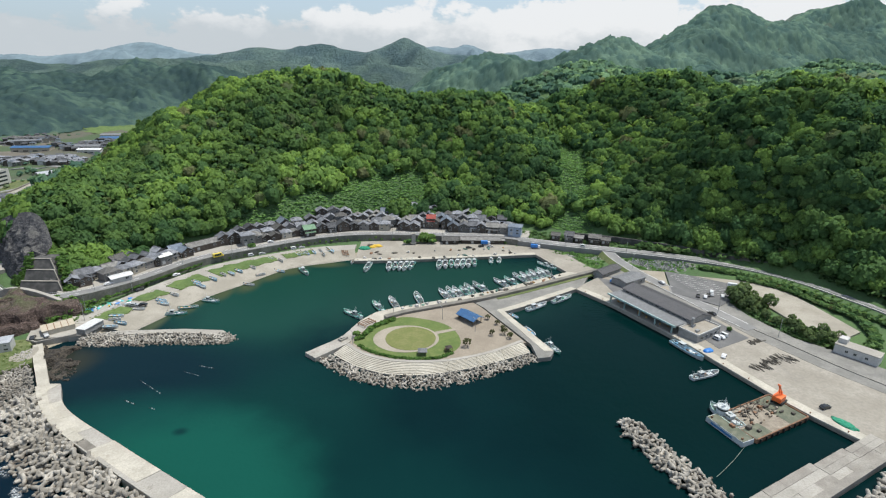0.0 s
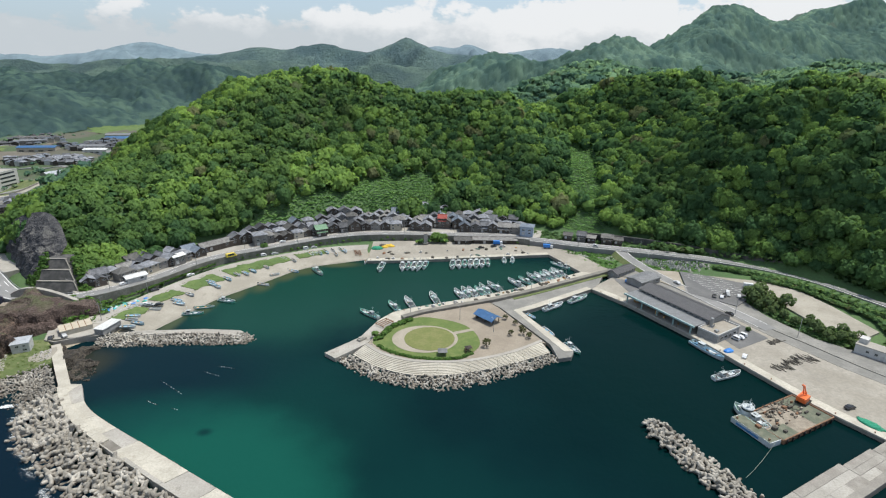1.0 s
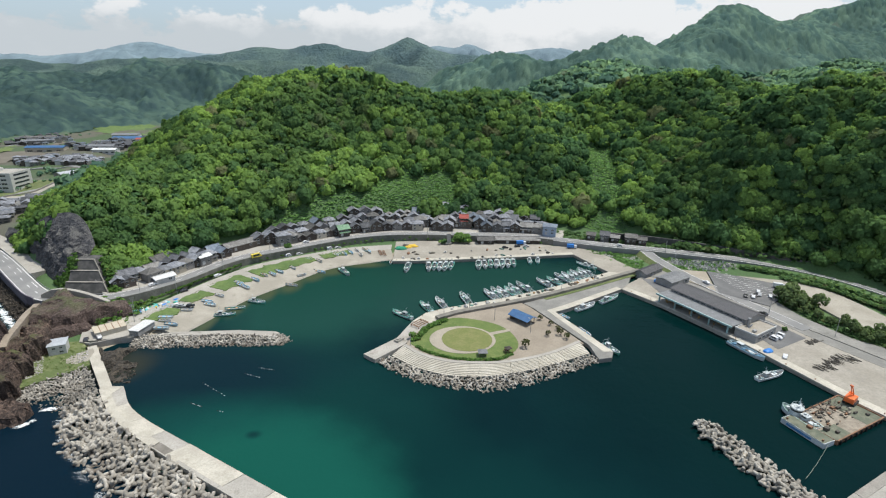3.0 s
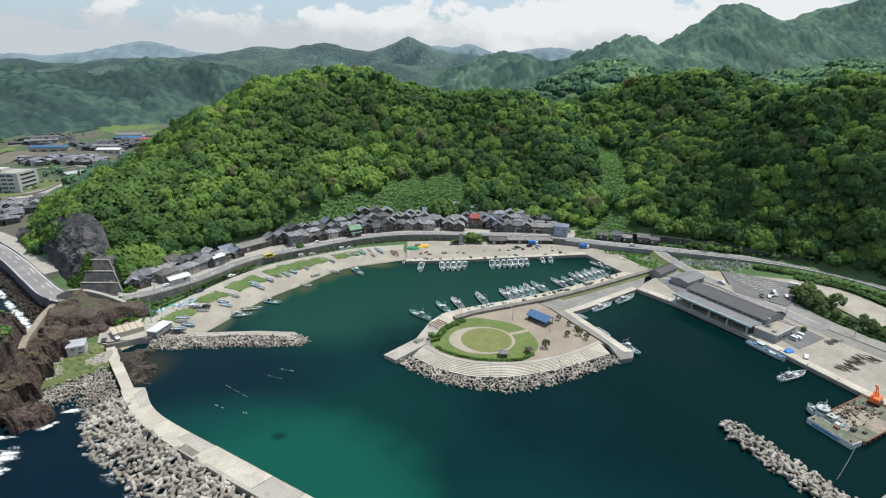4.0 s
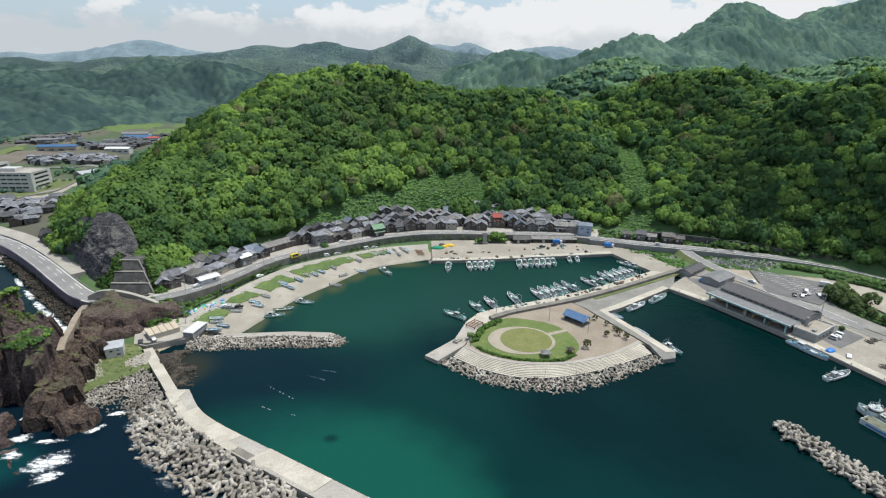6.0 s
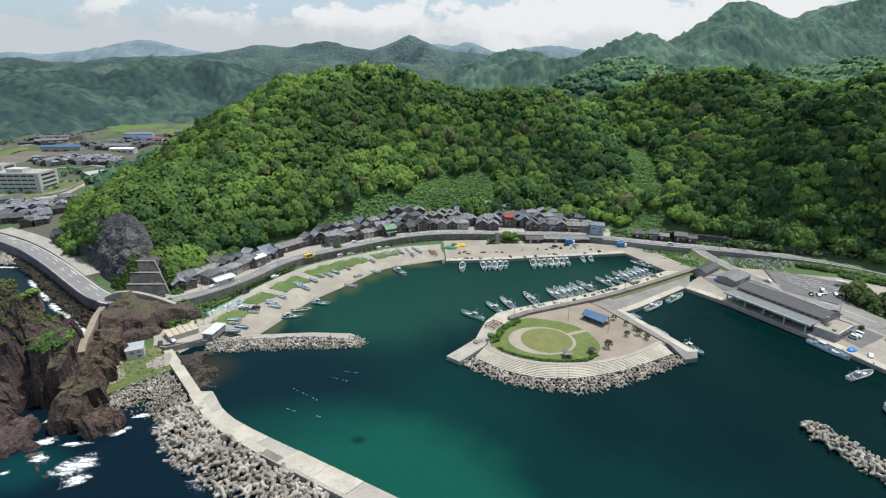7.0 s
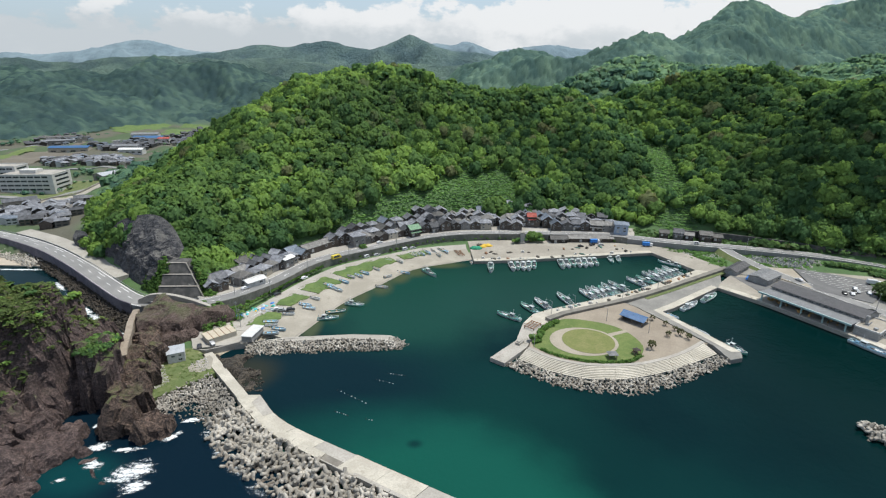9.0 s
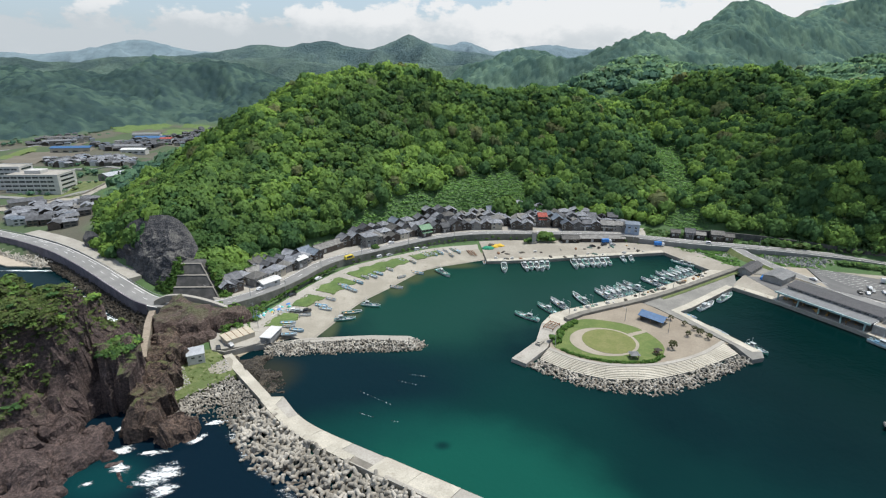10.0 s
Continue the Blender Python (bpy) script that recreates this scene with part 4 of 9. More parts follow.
def sheet(a, b, thick, bm=None):
    """A thick sheet between two curves with the same count of points."""
    bm = bm or bmesh.new()
    rows = [[bm.verts.new(p), bm.verts.new(q), bm.verts.new((q[0], q[1], q[2] - thick)), bm.verts.new((p[0], p[1], p[2] - thick))] for p, q in zip(a, b)]
    for r0, r1 in zip(rows, rows[1:]):
        for i in range(4):
            j = (i + 1) % 4
            bm.faces.new((r0[i], r0[j], r1[j], r1[i]))
    bm.faces.new(rows[0][::-1])
    bm.faces.new(rows[-1])
    bmesh.ops.recalc_face_normals(bm, faces=bm.faces)
    return bm


def spaced(line, k):
    c = curve_through(line, 3)
    return [along(c, s) for s in np.linspace(0, 1, k)]


low_c, top_c = spaced(SLOPE_LOW, 60), spaced(SLOPE_TOP, 60)
structure("slipway", sheet(low_c, top_c, 1.5), GRAVEL, "long sandy concrete slipway with beached boats")
structure("slipway_toe", sheet([p + np.array((0.9, -0.5, -0.9)) for p in low_c], [p + (q - p) * 0.06 + np.array((0, 0, 0.12)) for p, q in zip(low_c, top_c)], 1.0), OLD_CONCRETE, "wet dark concrete toe of the slipway")
BACK = [(-176, 214, 2.6), (-166, 232, 2.6), (-157, 252, 2.6), (-147, 272, 2.6), (-132, 293, 2.6), (-108, 310, 2.6), (-84, 324, 2.6), (-55, 332, 2.4)]
back_c = spaced(BACK, 60)
structure("lane_west", sheet(top_c, [q + np.array((0, 0, 0.2)) for q in back_c], 1.2), CONCRETE, "pale concrete lane below the coast road")
SHORE_GRASS = surface("shore grass", (0.085, 0.142, 0.040), (0.135, 0.195, 0.056), 0.2, 1.1, 0.95, 0.7, 0.1, stain=(0.150, 0.175, 0.062))
STRIPS = ((2, 8, -0.02, 0.5), (10, 16, -0.02, 0.58), (17, 25, -0.02, 0.66), (26, 41, -0.02, 0.66), (42, 50, -0.02, 0.58))
for i, (u, v, lo, hi) in enumerate(STRIPS):
    structure(f"shore_grass_{i + 1}", sheet([top_c[k] + (back_c[k] - top_c[k]) * (lo + 0.05 * math.sin(k * 2.1)) + np.array((0, 0, 0.26)) for k in range(u, v)],
                                            [top_c[k] + (back_c[k] - top_c[k]) * (hi + 0.06 * math.sin(k * 1.7)) + np.array((0, 0, 0.34)) for k in range(u, v)], 0.5),
              SHORE_GRASS, "strip of rough green grass above the slipway")
structure("terrace_west", prism([(-178, 198), (-157, 203.4), (-154, 213.5), (-176, 236), (-186, 214)], 0, 2.35), CONCRETE, "worn concrete terrace with sheds")
structure("grass_west", prism([(-177.4, 164), (-184, 170), (-189, 184), (-190, 196), (-178, 199), (-172, 194), (-162, 180)], 0, 2.3), ROUGH_GRASS, "rough grass plot beside the mole")

# ---- roads ----
COAST = [(-520, 400, 8), (-440, 372, 8), (-364, 338, 8), (-336, 324, 8), (-307, 306, 8), (-275, 281, 8), (-245, 255, 8), (-222, 236, 8), (-207, 230.5, 7.6), (-192, 231, 7.1), (-181, 238, 6.6),
         (-171, 250, 6), (-161, 266, 5.5), (-152, 286, 5.2), (-140, 301, 5), (-122, 314, 5), (-104, 327, 5), (-83, 340, 5), (-60, 348, 5), (-35, 350, 5), (-8, 349, 5), (20, 348, 5),
         (45, 345, 5), (70, 336, 5), (92, 328, 5), (118, 320, 5), (155, 307, 5), (187, 290, 5), (207, 270, 5), (219, 246, 5), (226, 228, 5), (240, 190, 5), (262, 120, 5), (300, 20, 5)]
coast = curve_through(COAST, 4)
structure("road_coast", ribbon(coast, 4.6, -4.6, 0, -6.5), ROAD, "grey two-lane coast road on a retaining wall")
structure("terrace_village", ribbon([q for q in coast if -192 < q[0] < 62], 24, 4.7, 0.03, -5), CONCRETE, "paved terrace under the village houses")
# base colours darkened for the wall's shadow, with moss stains over them
SHADED_ROAD_WALL = surface("shade-darkened mossy wall", (0.135, 0.132, 0.115), (0.225, 0.218, 0.192), 0.22, 1.6, 0.92, 0.6, 0.1, stain=(0.060, 0.072, 0.040))
structure("road_wall", ribbon([q for q in coast if -212 < q[0] < 60], -4.6, -5.1, 0.75, -7), SHADED_ROAD_WALL, "stained concrete retaining wall below the road")
SEA_WALL = surface("purple-grey sea wall", (0.105, 0.092, 0.115), (0.175, 0.158, 0.178), 0.25, 1.4, 0.9, 0.6, 0.15, stain=(0.06, 0.055, 0.06))
structure("sea_wall", ribbon([q for q in coast if -420 < q[0] < -212.2], -4.6, -5.1, 0.75, -7), SEA_WALL, "dark purple-grey sea wall below the coast road")
lane = bmesh.new()
west = curve_through(COAST[2:9], 9)
for k in range(0, len(west) - 3, 3):
    ribbon(west[k:k + 2], 2.7, 2.4, 0.006, -0.1, lane)
structure("road_line_shoulder", lane, PAINT, "broken white line beside the shoulder of the road")
for side, name in ((4.1, "road_line_inner"), (-4.1, "road_line_outer")):
    structure(name, ribbon(coast, side + 0.17, side - 0.17, 0.006, -0.1), PAINT, "white line along the road edge")
dash = bmesh.new()
for k in range(0, len(coast) - 3, 3):
    ribbon(coast[k:k + 2], 0.13, -0.13, 0.006, -0.1, dash)
structure("road_line_middle", dash, PAINT, "broken white line along the middle of the road")
approach = curve_through([(113, 318, 4.6), (115, 305, 3.6), (122, 282, 2.6), (133, 254, 2.1), (146, 222, 2.0), (157, 195, 1.95), (172, 166, 1.95), (190, 140, 1.95)], 4)
bm = bmesh.new()
bank_rows = []
for q, s_ in zip(approach, sides_of(approach)):
    if q[1] < 284:
        break
    row_ = []
    for off, lift in ((7.2, None), (3.9, -0.06), (-3.9, -0.06), (-7.2, None)):
        x, y = q[:2] + s_ * off
        row_.append(bm.verts.new((x, y, min(land_at(x, y), q[2]) - 0.4 if lift is None else q[2] + lift)))
    bank_rows.append(row_)
for r0, r1 in zip(bank_rows, bank_rows[1:]):
    for i in range(3):
        bm.faces.new((r0[i], r1[i], r1[i + 1], r0[i + 1]))
structure("road_bank", bm, ROUGH_GRASS, "grassy bank under the lane to the fish quay")
structure("yard_strip", prism([(97, 281), (113, 275), (137, 229), (146, 206), (158, 182), (170, 164), (185, 150), (196, 160), (179, 190), (164, 206), (156, 228), (154, 250), (147, 239), (129.5, 256), (120, 272), (112, 290)], 0, 1.9), LANE_GREY, "worn grey paving along the yard road")
structure("verge", prism([(116, 292), (128, 289), (138, 287), (129, 258), (120, 272)], 0, 2.28), PATH_GRAVEL, "bare trodden ground beside the yard road")
structure("road_yard", ribbon([q for q in approach if q[1] > 212], 3.6, -3.6, 0.05, -0.5), ROAD, "worn grey road into the fish quay")
for side in (3.3, -3.3):
    structure("road_line_yard_1" if side > 0 else "road_line_yard_2", ribbon([q for q in approach if q[1] > 215], side + 0.12, side - 0.12, 0.058, -0.1), PAINT, "white line along the yard road")

verge_line = [q for q in wall_line if 26 < q[0] < 99]
structure("verge_pier", ribbon(verge_line, -0.6, -2.6, 0.28, -0.6), ROUGH_GRASS, "strip of rough grass below the wave wall")

# ---- armour of the moles ----


def armour_mesh():
    """A four-legged concrete armour block, one unit tall."""
    bm = bmesh.new()
    dirs = [Vector((0, 0, 1))] + [Vector((math.cos(a) * 0.943, math.sin(a) * 0.943, -0.333)) for a in (0, math.tau / 3, 2 * math.tau / 3)]
    for d in dirs:
        q = d.to_track_quat("Z", "Y")
        rings = []
        for dist, rad in ((0.0, 0.215), (0.50, 0.155), (0.59, 0.115)):
            rings.append([bm.verts.new(d * dist + q @ Vector((rad * math.cos(k * math.tau / 8), rad * math.sin(k * math.tau / 8), 0))) for k in range(8)])
        for a, b in zip(rings, rings[1:]):
            for k in range(8):
                j = (k + 1) % 8
                bm.faces.new((a[k], a[j], b[j], b[k]))
        bm.faces.new(rings[-1])
    me = bpy.data.meshes.new("tetrapod")
    bm.to_mesh(me)
    bm.free()
    me.materials.append(ARMOUR)
    me.polygons.foreach_set("use_smooth", [len(p.vertices) == 4 for p in me.polygons])
    return me


TETRA = armour_mesh()
t_co = np.array([tuple(v.co) for v in TETRA.vertices])
t_tris = []
for poly in TETRA.polygons:
    vs = list(poly.vertices)
    t_tris += [(vs[0], vs[k], vs[k + 1]) for k in range(1, len(vs) - 1)]
t_tris = np.array(t_tris)


def armour(ring, crest, crest_z, size, gap, seed, label, first, reach, toe_z=-0.9, single=205, block=None, skin=None):
    """A mound of armour blocks on a plan: highest along the crest, falling over reach metres; the first blocks nearest to the given place are objects, the rest one mass."""
    mound = new("armour_mound")
    tagged(mound, label, "tetrapods", "", "structure")
    xs, ys = [q[0] for q in ring], [q[1] for q in ring]
    x, y, rs = scatter(min(xs), max(xs), min(ys), max(ys), gap, seed)
    inside, _ = within(x, y, ring)
    x, y = x[inside], y[inside]
    d = np.abs(beside(x, y, crest))
    z = crest_z + (toe_z - crest_z) * np.clip(d / reach, 0, 1) + rs.uniform(-0.30, 0.2, len(x)) * size
    near = np.argsort(np.hypot(x - first[0], y - first[1]))
    rest = []
    for i, k in enumerate(near):
        turn = Euler((rs.uniform(0, 6.28), rs.uniform(0, 6.28), rs.uniform(0, 6.28)))
        s = size * rs.uniform(0.92, 1.06)
        m = Matrix.LocRotScale((x[k], y[k], z[k]), turn, (s, s, s))
        if i < single:
            shared("tetrapod", block or TETRA, mound, m)
        else:
            rest.append(m)
    if rest:
        co = np.concatenate([t_co @ np.array(m.to_3x3()).T + np.array(m.translation) for m in rest])
        tri = np.concatenate([t_tris + i * len(t_co) for i in range(len(rest))])
        ob = new("tetrapods", big_mesh("tetrapods", co, tri, skin or ARMOUR))
        ob.parent = mound
        tagged(ob, kind="stuff")
    return mound


armour([(-146.5, 160.5), (-131.6, 144.4), (-103, 125.2), (-79, 110.6), (-44, 91), (-9, 70), (-18, 52), (-58, 78), (-96, 103), (-122, 119), (-131, 126.5), (-140.5, 132.5), (-150, 142), (-154, 154)],
       [(-150, 165), (-131.6, 145.6), (-103, 126.3), (-79, 111.8), (-44, 92), (-9, 71)], 2.7, 3.35, 2.1, 31, "large weathered concrete tetrapods heaped along the mole", (-110, 120), 17)
armour([(-179, 163), (-163.5, 179.5), (-152, 167), (-147, 161), (-155, 152.5), (-161, 154), (-172, 155.5), (-180.5, 165)],
       [(-186, 172), (-176, 168), (-163, 180.5), (-147, 162)], 2.0, 1.75, 1.2, 32, "small concrete tetrapods heaped below the grass plot", (-165, 165), 15, -0.9, 190)
armour([(-158, 204.2), (-140, 204.6), (-128, 205), (-113, 205.9), (-98.6, 204.6), (-94.6, 207.4), (-89, 206.5), (-88.5, 203), (-91.5, 200.4), (-103, 199), (-117, 198.4), (-131, 197.4), (-145, 196.6), (-157, 196.8)],
       [(-160, 204), (-128, 205.6), (-113, 206.4), (-97, 205.4)], 2.4, 1.9, 1.2, 33, "sunlit concrete tetrapods along the short jetty", (-115, 202), 8.5, -0.9, 200)
structure("jetty_west", prism([(-162, 201), (-142.5, 207.2), (-128, 208.3), (-113.7, 209.4), (-97, 208.4), (-94.6, 206.6), (-98.6, 204.2), (-113.3, 205.6), (-127.6, 204.8), (-158, 202.6)], -4, 2.4), CONCRETE,
          "narrow concrete jetty behind tetrapods")
low_in = [tuple(q) for q in curve_through([(-44.4, 189.6), (-32.6, 180.6), (-20.5, 175.2), (-9.1, 174.2), (2.2, 175.9), (13.8, 179.4), (26, 184.8), (42.4, 192.6)], 4)]
low_out = [tuple(q) for q in curve_through([(-49.8, 186.4), (-38.6, 176.6), (-26.5, 170.5), (-15.2, 167.2), (-4.4, 166.2), (6.5, 168.6), (17.8, 173.4), (29.8, 180), (44, 188.6)], 4)]
armour(low_in + low_out[::-1], low_in, 0.9, 2.3, 1.5, 34, "pale concrete tetrapods round the island's steps", (-5, 170), 9.5, -0.9, 220)
armour([(62, 146), (66, 148.6), (71, 146), (82, 124), (87, 113), (99, 88), (89, 83), (74, 113), (65.5, 133)], [(65.5, 147), (72.5, 128), (78, 112), (92, 86)], 1.5, 3.0, 2.0, 35,
       "large concrete tetrapods of a detached jetty", (70, 130), 10)
armour([(152, 131), (110, 106.5), (60, 77), (40, 62), (60, 52), (118, 92), (165, 122)], [(155, 136), (110, 110), (60, 80), (30, 62)], 2.2, 3.1, 2.1, 36,
       "dark weathered tetrapods behind the south mole", (120, 108), 16)

# ---- rocks, cliff and walls of the west headland ----


def crag(name, label, x0, x1, y0, y1, step, blobs, mat, seed, rough=1.0):
    """A craggy rock: steep-sided blobs (x, y, half-widths, height), broken up in all directions."""
    xs, ys = np.arange(x0, x1, step), np.arange(y0, y1, step)
    X, Y = np.meshgrid(xs, ys)
    wx = X + waves_of(X, Y, 17, seed) * 2.0 + waves_of(X, Y, 7, seed + 1) * 0.9
    wy = Y + waves_of(X, Y, 17, seed + 2) * 2.0 + waves_of(X, Y, 7, seed + 3) * 0.9
    Z = np.full(X.shape, -4.0)
    for cx, cy, rx, ry, h, *soft_ in blobs:
        d = np.hypot((wx - cx) / rx, (wy - cy) / ry)
        Z = np.maximum(Z, -4 + (h + 4) * (1 - smooth_step(soft_[0] if soft_ else 0.62, 1.12, d)) * (1 - 0.14 * np.clip(d, 0, 1)))
    Z += waves_of(X, Y, 11, seed + 4) * 0.7 * smooth_step(-2, 6, Z) + waves_of(X, Y, 24, seed + 6) * 1.5 * smooth_step(4, 15, Z)
    co = np.stack([X, Y, Z], -1).reshape(-1, 3)
    for i, p in enumerate(co):
        if p[2] > -3.6:
            v = Vector(p)
            q = noise.noise_vector(v * 0.11) * 2.2 + noise.noise_vector(v * 0.27) * 1.5 + noise.noise_vector(v * 0.6) * 0.8 + noise.noise_vector(v * 1.3) * 0.4
            ledge = abs(noise.noise(Vector((v.x * 0.16 + v.z * 0.1, v.y * 0.16, v.z * 0.42)))) * 2.2
            co[i] = v + (q + Vector((0.3, -0.6, -0.5)) * ledge) * rough
    n = np.arange(X.size).reshape(X.shape)
    quads = np.stack([n[:-1, :-1], n[:-1, 1:], n[1:, 1:], n[1:, :-1]], -1).reshape(-1, 4)
    quads = quads[co[quads][:, :, 2].max(1) > -3.4]
    ob = new(name, big_mesh(name, co, quads, mat))
    tagged(ob, label, "rock", "", "structure")
    return co


def rock_material(name, c1, c2, dark, moss):
    """Layered rock with cracks; flat places carry turf."""
    m, n, l, p = nodes_of(name)
    geo = n.new("ShaderNodeNewGeometry")
    where = geo.outputs["Position"]
    tilt = n.new("ShaderNodeMapping")
    tilt.inputs["Rotation"].default_value, tilt.inputs["Scale"].default_value = (0.5, 0.3, 0.2), (0.35, 0.35, 1.6)
    l.new(where, tilt.inputs["Vector"])
    bed, grain = noise_at(n, l, tilt.outputs["Vector"], 0.5, 7.0, 0.65), noise_at(n, l, where, 1.3, 8.0, 0.7)
    col = mix_rgb(n, l, ramp(n, l, bed, 0.36, 0.64), c1, c2)
    col = mix_rgb(n, l, ramp(n, l, grain, 0.42, 0.62, 0.85, 0.0), col, dark)
    up = n.new("ShaderNodeSeparateXYZ")
    l.new(geo.outputs["True Normal"], up.inputs["Vector"])
    at = n.new("ShaderNodeSeparateXYZ")
    l.new(where, at.inputs["Vector"])
    turf = maths(n, l, "MULTIPLY", ramp(n, l, up.outputs["Z"], 0.62, 0.86), ramp(n, l, at.outputs["Z"], 7.0, 15.0))
    turf = maths(n, l, "MULTIPLY", turf, ramp(n, l, noise_at(n, l, where, 0.13, 4.0), 0.36, 0.52))
    col = mix_rgb(n, l, turf, col, moss)
    l.new(col, p.inputs["Base Color"])
    p.inputs["Roughness"].default_value = 0.92
    bumped(n, l, p, maths(n, l, "ADD", bed, grain), 1.0, 0.8)
    return m


BROWN_ROCK = rock_material("brown rock", (0.098, 0.068, 0.062), (0.182, 0.130, 0.115), (0.036, 0.026, 0.025), (0.085, 0.115, 0.036))
OCHRE_ROCK = rock_material("ochre rock", (0.095, 0.064, 0.050), (0.180, 0.124, 0.094), (0.028, 0.020, 0.017), (0.10, 0.12, 0.035))
EARTH_ROCK = rock_material("reddish earth and rock", (0.105, 0.072, 0.060), (0.165, 0.118, 0.100), (0.050, 0.035, 0.030), (0.085, 0.105, 0.040))
WET_ROCK = rock_material("wet rock", (0.058, 0.048, 0.037), (0.130, 0.108, 0.080), (0.020, 0.018, 0.015), (0.05, 0.06, 0.02))
head_co = crag("headland", "steep dark brown rocky headland with scrub on top", -300, -184, 108, 214, 0.8,
               [(-237, 167, 38, 24, 44, 0.66), (-246, 152, 45, 34, 35, 0.35), (-270, 160, 42, 42, 41, 0.3), (-226, 184, 23, 14, 34, 0.5), (-209, 182, 13, 14, 22, 0.5), (-195.5, 169, 7.5, 8, 23, 0.72), (-214, 136, 13, 9, 12, 0.3)], BROWN_ROCK, 51, 1.0)
crag("rock_spit", "weathered brown rock running into the sea", -202, -154, 134, 214, 0.7,
     [(-184, 163, 6.5, 14, 10.5, 0.7), (-173.5, 149, 9.5, 8.5, 6.5, 0.6), (-190, 182, 7, 12, 10), (-197, 199, 6.5, 14, 8.5), (-179.5, 154, 5, 7, 11, 0.7), (-187, 172, 4.5, 7, 13.5, 0.7)], OCHRE_ROCK, 53, 1.25)
crag("rock_shelf", "low reddish brown rock shelf at the foot of the headland", -248, -180, 106, 162, 0.7,
     [(-197, 140, 12, 7, 4.5), (-212, 131, 19, 9, 7), (-193, 147, 5.5, 5, 4.5), (-198, 122, 10, 8, 4.5), (-226, 122, 20, 14, 8), (-205, 148, 7, 7, 7)], BROWN_ROCK, 55, 0.8)
crag("sea_rock", "small rock awash in foam", -196, -170, 126, 142, 0.7, [(-183.4, 135.5, 3.2, 2.3, 1.0), (-177.5, 131.5, 4.0, 2.3, 0.8), (-173, 128, 2.6, 2.0, 0.6)], BROWN_ROCK, 57, 0.3)
crag("rock_mound", "brown rock mound between road and terrace", -216, -166, 198, 242, 0.7,
     [(-197, 218, 17, 15, 12), (-184, 222, 14, 11, 10), (-203, 224, 10, 8, 12.5), (-191, 208, 10, 9, 7)], EARTH_ROCK, 59, 0.5)
crag("inner_rocks", "low dark wave-cut rocks inside the mole", -168, -138, 166, 196, 0.8, [(-157, 187, 9, 6, 1.5), (-150, 180, 6, 6, 1.1), (-146, 173, 4, 5, 1.2), (-160, 191.5, 7, 3.5, 1.9), (-153, 174, 4, 4, 1.0)], WET_ROCK, 61, 0.9)

SOIL = surface("pale trodden soil", (0.26, 0.215, 0.165), (0.34, 0.29, 0.23), 0.3, 1.8, 0.95, 0.5, 0.08, stain=(0.16, 0.125, 0.095))
structure("gully_track", ribbon(curve_through([(-214, 224.5, 7.4), (-209, 211, 8.4), (-204, 200, 9.0), (-199.5, 189, 9.4), (-197, 183, 8.0)], 2.5), 1.3, -1.3, 0.3, -4), SOIL, "pale bare track through the rocky gully")

# scrub on the headland, the spur and the mound
HEATH = leaf_material("heath leaves", (0.078, 0.112, 0.038), (0.138, 0.185, 0.060), (0.15, 0.14, 0.06))
bushy = [q for q in head_co if q[2] > 13 and q[2] < 56 and q[0] < -203]
rb = rng_of(77)
rows, heath = [], []
for q in bushy:
    cover = (q[2] - 13) / 17 + 0.45 * noise.noise(Vector((q[0] * 0.09, q[1] * 0.09, 2))) - 0.35 + 0.8 * min(1.0, max(0.0, (-206 - q[0]) / 9))
    if rb.random() < cover * (0.7 if q[2] > 19 else 0.35):
        heath.append((q[0], q[1], q[2] - 0.35, rb.uniform(0.7, 1.4), rb.uniform(0.4, 0.75), rb.uniform(0, 6)))
    if cover > 0.6 and rb.random() < 0.03:
        rows.append((q[0], q[1], q[2] - 0.3, rb.uniform(1.2, 2.6), rb.uniform(0.5, 0.8), rb.uniform(0, 6)))
more = []
for x, y, z, a, h, t in heath:
    for k in range(1 if y < 164 and x > -262 else 0):
        more.append((x + rb.uniform(-0.9, 0.9), y + rb.uniform(-1.2, 0.6), z - rb.uniform(0.2, 2.2), a * rb.uniform(1.0, 1.5), h, rb.uniform(0, 6)))
heath_tufts = [crown_template(k, 15, 4, 0, 0.29) for k in range(81, 84)]
co, quads = grow(heath_tufts, heath + more, 7)
co[:, 3:6] = co[:, 3:6] * 0.5 + np.array((0, -0.15, 0.7))
tagged(new("heath", big_mesh("headland heath", co, quads, HEATH)), "olive green heath and grass over the top of the headland", "scrub", "", "stuff")
for k in range(60):
    a, d = rb.uniform(0, 6.28), rb.random() ** 0.5
    rows.append((-195.5 + 5.5 * d * math.cos(a), 168 + 8 * d * math.sin(a), 20.5 + 2.5 * (1 - d), rb.uniform(0.8, 1.8), 0.9, a))
co, quads = grow(bush_forms, rows)
tagged(new("scrub", big_mesh("headland scrub", co, quads, LEAVES)), "dark and bright green scrub covering the headland", "scrub", "", "stuff")
rows = []
for k in range(420):
    u = rb.random()
    x, y = -196 + 26 * u + rb.uniform(-4, 4), 227 - 2 * u + rb.uniform(-13, 6) * (0.35 + u)
    rows.append((x, y, 8.6 - 6.0 * max(0.0, u - 0.25) + rb.uniform(-2.5, 0.3) - max(0.0, 222 - y) * 0.30, rb.uniform(0.6, 1.5), 0.8, rb.uniform(0, 6)))
co, quads = grow(bush_forms, rows)
tagged(new("scrub", big_mesh("mound scrub", co, quads, SHRUB)), "green bushes on the side of the rock mound", "scrub", "", "stuff")


